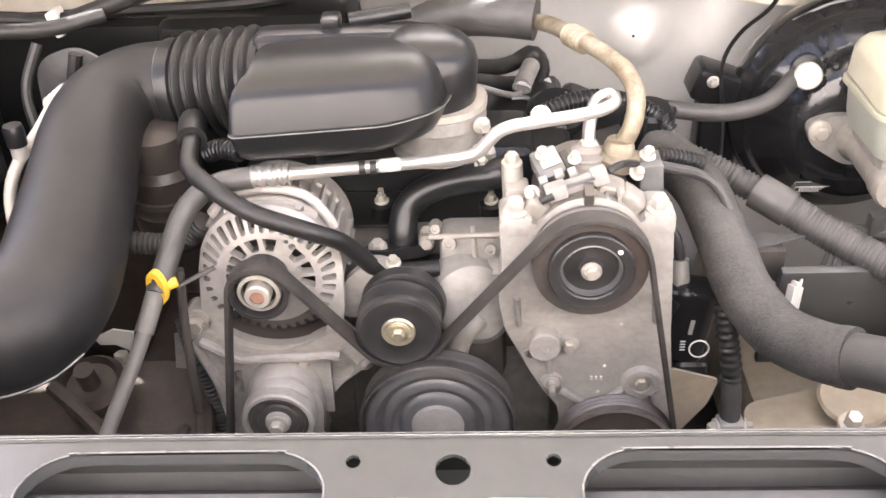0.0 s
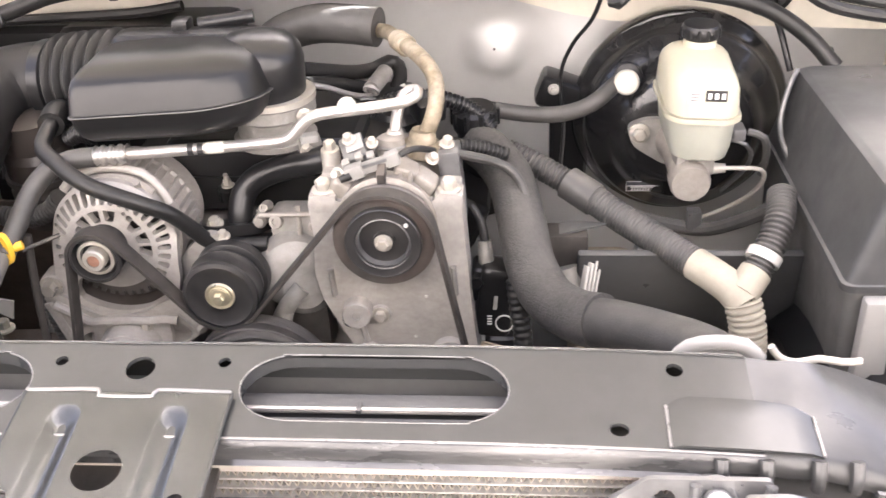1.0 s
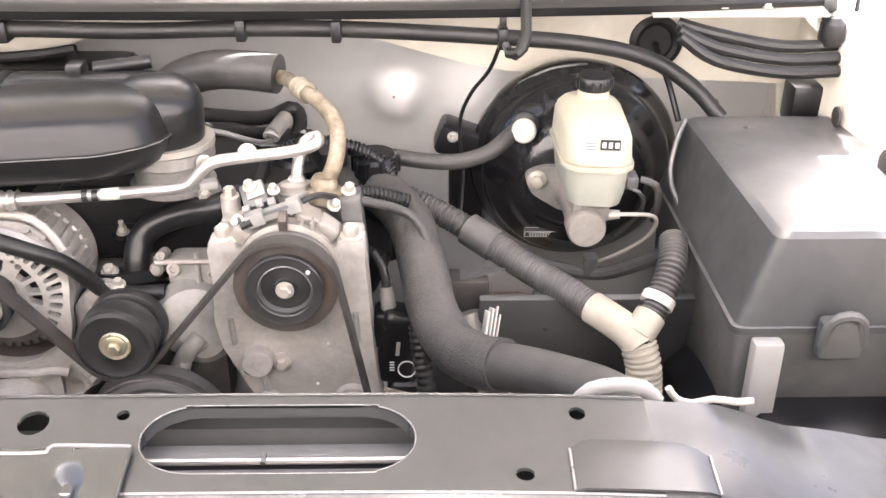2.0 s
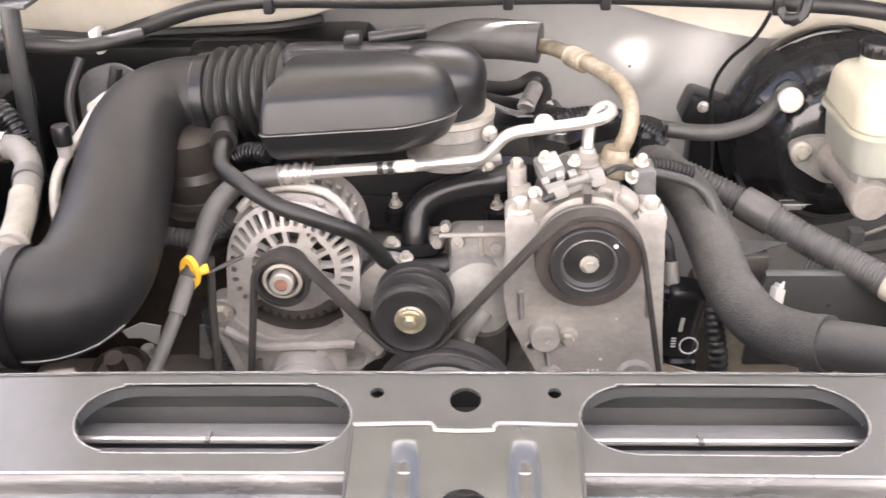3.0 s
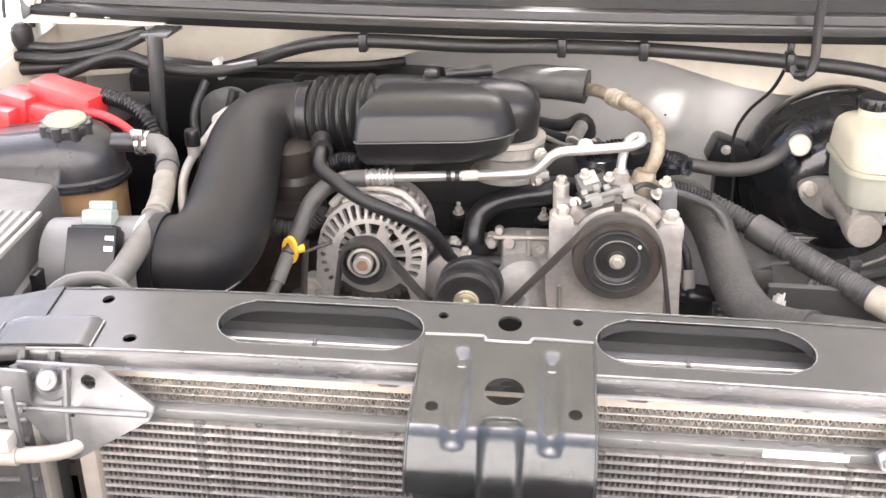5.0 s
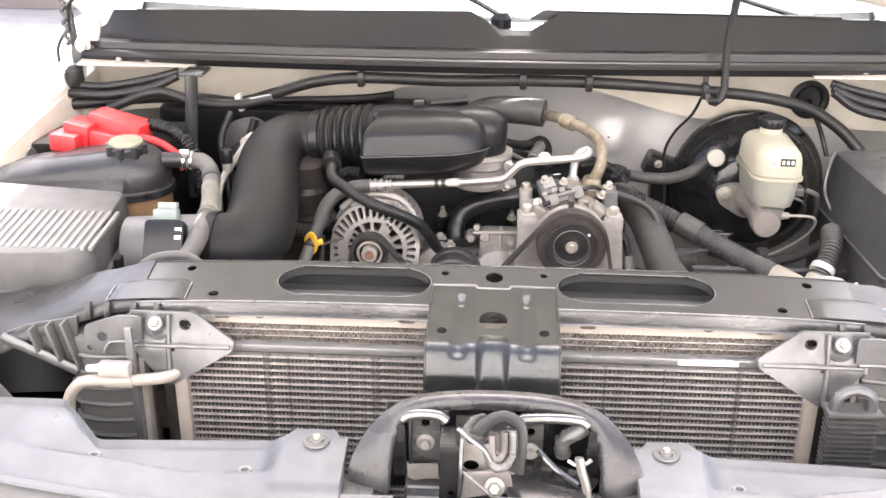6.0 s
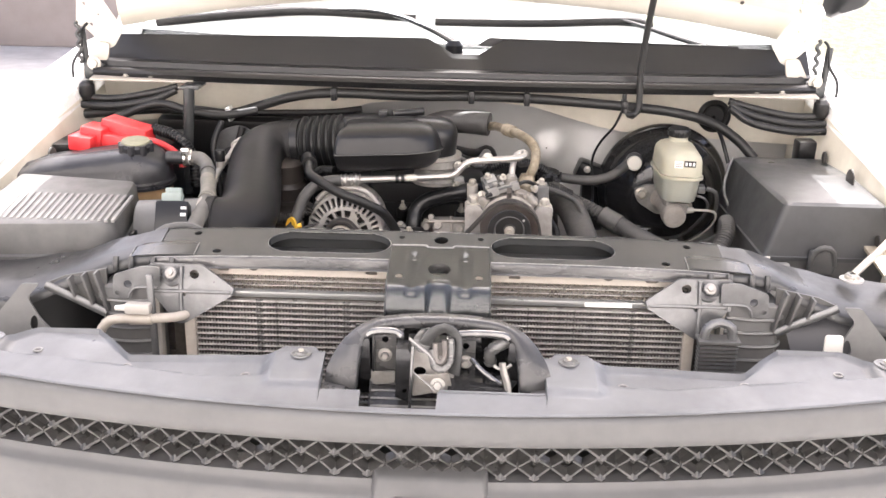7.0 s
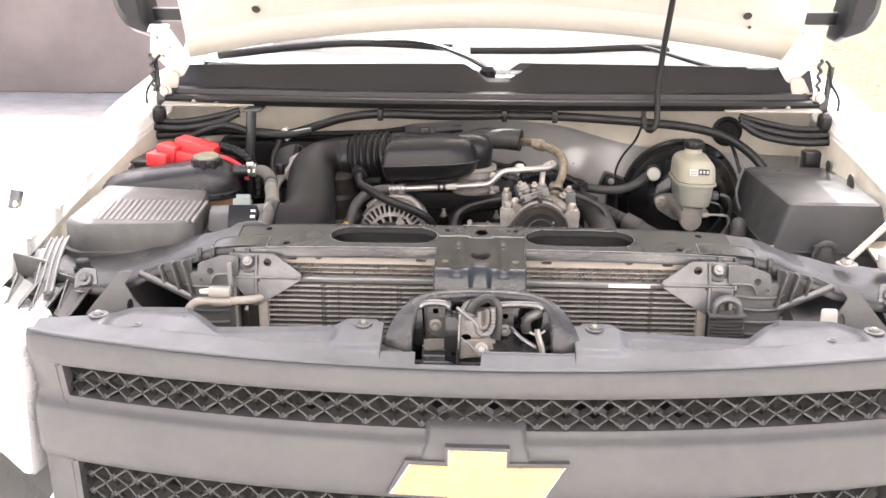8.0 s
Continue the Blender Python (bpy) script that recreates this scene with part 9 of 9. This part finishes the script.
for k in range(3):
    part("print_bar", box((0.501, 1.2192, 1.276 - 0.004 * k), (0.014, 0.0006, 0.0012), rot=(0, 0, -7)), "black_label", rsv)
part("level_plug", box((0.566, 1.27, 1.205), (0.016, 0.03, 0.016), 0.003), "bare_dusty", rsv)
part("plug_wire", hose([(0.578, 1.265, 1.207), (0.598, 1.262, 1.20), (0.607, 1.275, 1.17), (0.61, 1.30, 1.13)], 0.005, 8), "conduit", rsv)

# fuse box
fbx = thing("fuse_box", (0.76, 1.17, 1.0), "large dark grey fuse box with a sloped lid", "fuse box")
t4 = [(0.658, 1.375), (0.89, 1.375), (0.868, 1.0), (0.668, 1.0)]
b4 = [(0.632, 1.385), (0.905, 1.385), (0.895, 0.985), (0.634, 0.985)]


def quad_loft(rws, r):
    return layers([[(u, v, z) for u, v in round_poly(q, r, 4)] for q, z in rws])


mid = lambda k: [(a[0] + (b[0] - a[0]) * k, a[1] + (b[1] - a[1]) * k) for a, b in zip(b4, t4)]
part("lid", quad_loft([(mid(-0.12), 1.142), (mid(-0.12), 1.150), (mid(0.0), 1.1515), (mid(0.05), 1.156), (mid(0.90), 1.243), (mid(0.97), 1.252), ([(a[0] * 0.94 + 0.778 * 0.06, a[1] * 0.96 + 1.18 * 0.04) for a in t4], 1.257)], 0.014), "fuse_grey", fbx, angle=30)
part("base", quad_loft([(mid(0.35), 0.90), (mid(0.05), 1.1415)], 0.01), "grey_plastic", fbx, "dusty grey lower case")
part("front_latch", join(box((0.745, 0.972, 1.145), (0.05, 0.02, 0.05), 0.008, 3), hose([(0.722, 0.967, 1.14), (0.728, 0.962, 1.17), (0.745, 0.960, 1.179), (0.762, 0.962, 1.17), (0.768, 0.967, 1.14)], 0.006, 8)), "grey_plastic", fbx)
part("front_leg", box((0.668, 0.975, 1.07), (0.034, 0.02, 0.14), 0.005), "clip_grey", fbx, "pale moulded rib on the front")
part("rear_plug", box((0.70, 1.40, 1.262), (0.02, 0.02, 0.02), 0.006), "black_plastic", fbx)
part("side_wire", hose([(0.655, 1.36, 1.255), (0.64, 1.34, 1.23), (0.632, 1.31, 1.18), (0.655, 1.22, 1.13), (0.67, 1.12, 1.09)], 0.004, 8), "bare_dusty", fbx)
single("relay_block", box((0.85, 1.42, 1.26), (0.07, 0.05, 0.06), 0.008), "black_plastic", "black relay block behind the fuse box", "relay")

# ignition parts and wires between engine and fuse box
coi = thing("ignition_coil", (0.262, 1.138, 0.95), "black ignition coil pack with a pale moulded ring", "ignition coil")
part("body", join(box((0.256, 1.140, 1.035), (0.050, 0.045, 0.105), 0.014, 4, rot=(0, 8, 0)), box((0.236, 1.143, 1.060), (0.024, 0.04, 0.05), 0.008, 3, rot=(0, 8, 0))), "black_plastic", coi)
part("slot_pad", lathe([(0.0085, 0), (0.0085, 0.004), (0.006, 0.004), (0.0055, 0.002), (0, 0.002)], (0.233, 1.121, 1.066), (0, -1, 0.1), 18), "black_plastic", coi)
part("pale_tag", box((0.2565, 1.1165, 1.040), (0.005, 0.001, 0.020), 0.0004, rot=(0, 6, 0)), "clip_grey", coi)
part("sleeve_end", rod((0.246, 1.14, 1.075), (0.243, 1.15, 1.112), 0.0105, 0.009, seg=16), "cast_dark", coi)
part("harness_lead", hose([(0.243, 1.15, 1.110), (0.238, 1.16, 1.135), (0.226, 1.17, 1.150)], 0.006, 10), "rubber", coi)
part("ring_mark", lathe([(0.0120, 0), (0.0120, 0.001), (0.0104, 0.001), (0.0104, 0)], (0.2675, 1.1155, 1.010), (0, -1, 0.1), 24, caps=False), "white_label", coi)
for k in range(4):
    part("print_bar", box((0.2485, 1.1163, 1.008 + 0.004 * k), (0.006, 0.0008, 0.0016)), "white_label", coi)
part("lower_block", box((0.262, 1.135, 0.972), (0.042, 0.04, 0.03), 0.01, 3), "black_plastic", coi)
bt = thing("steering_boot", (0.30, 1.05, 0.88), "ribbed black rubber boot on a steel shaft", "boot")
part("boot", hose([(0.282, 1.085, 1.095), (0.286, 1.075, 1.062), (0.291, 1.065, 1.030), (0.293, 1.060, 1.005)], 0.0115, 18, ripple=(0.0085, 0.0013)), "rubber", bt)
part("neck", hose([(0.293, 1.060, 1.008), (0.294, 1.054, 0.985), (0.294, 1.048, 0.962)], 0.0115, 16), "rubber_dusty", bt)
part("joint", join(rod((0.294, 1.048, 0.965), (0.297, 1.04, 0.85), 0.0120, seg=16), box((0.294, 1.045, 0.955), (0.030, 0.024, 0.022), 0.006, 3)), "cast_dark", bt)
for dx in (-0.021, 0.021):
    part("cross_bolt", hexagon((0.294 + dx * 0.7, 1.042, 0.955), (dx, -0.004, 0.0), 0.0075, 0.010), "bolt", bt)
sp = thing("shield_plates", (0.37, 1.2, 1.05), "grimy bracket with pale ribbed plastic plate", "bracket")
part("top_plate", sheet(round_poly([(0.315, 1.215), (0.35, 1.225), (0.40, 1.20), (0.36, 1.195), (0.325, 1.19)], 0.004), [], lambda u, v: (u, v, 1.10 + (u - 0.35) * 0.2), (0, 0, -0.003)), "bare_dusty", sp)
part("block", box((0.345, 1.205, 1.07), (0.06, 0.04, 0.055), 0.005), "dark", sp)
for k in range(4):
    part("slat", box((0.365 + 0.006 * k, 1.13 + 0.008 * k, 1.045), (0.003, 0.012, 0.075), 0.001, rot=(-12, 14, 20)), "white_plastic", sp)
part("relay", rod((0.345, 1.17, 1.06), (0.36, 1.15, 1.01), 0.017, seg=18), "cast_dark", sp)
brl = thing("brake_lines", (0.44, 1.2, 1.0), "bundle of thin bent brake pipes", "brake pipe")
for k in range(4):
    part("line", hose([(0.40 + 0.014 * k, 1.26, 0.90), (0.40 + 0.014 * k, 1.23, 1.0), (0.402 + 0.014 * k, 1.21, 1.05 - 0.006 * k), (0.425 + 0.014 * k, 1.22, 1.03), (0.45 + 0.012 * k, 1.25, 1.06)], 0.003, 8), "bare_dusty", brl)
part("cross_pipe", hose([(0.43, 1.34, 1.05), (0.50, 1.33, 1.035), (0.55, 1.31, 1.04), (0.60, 1.28, 1.075), (0.62, 1.26, 1.10)], 0.010, 10), "conduit", brl)
part("clip", box((0.53, 1.32, 1.05), (0.02, 0.02, 0.03), 0.003), "bare_dusty", brl)
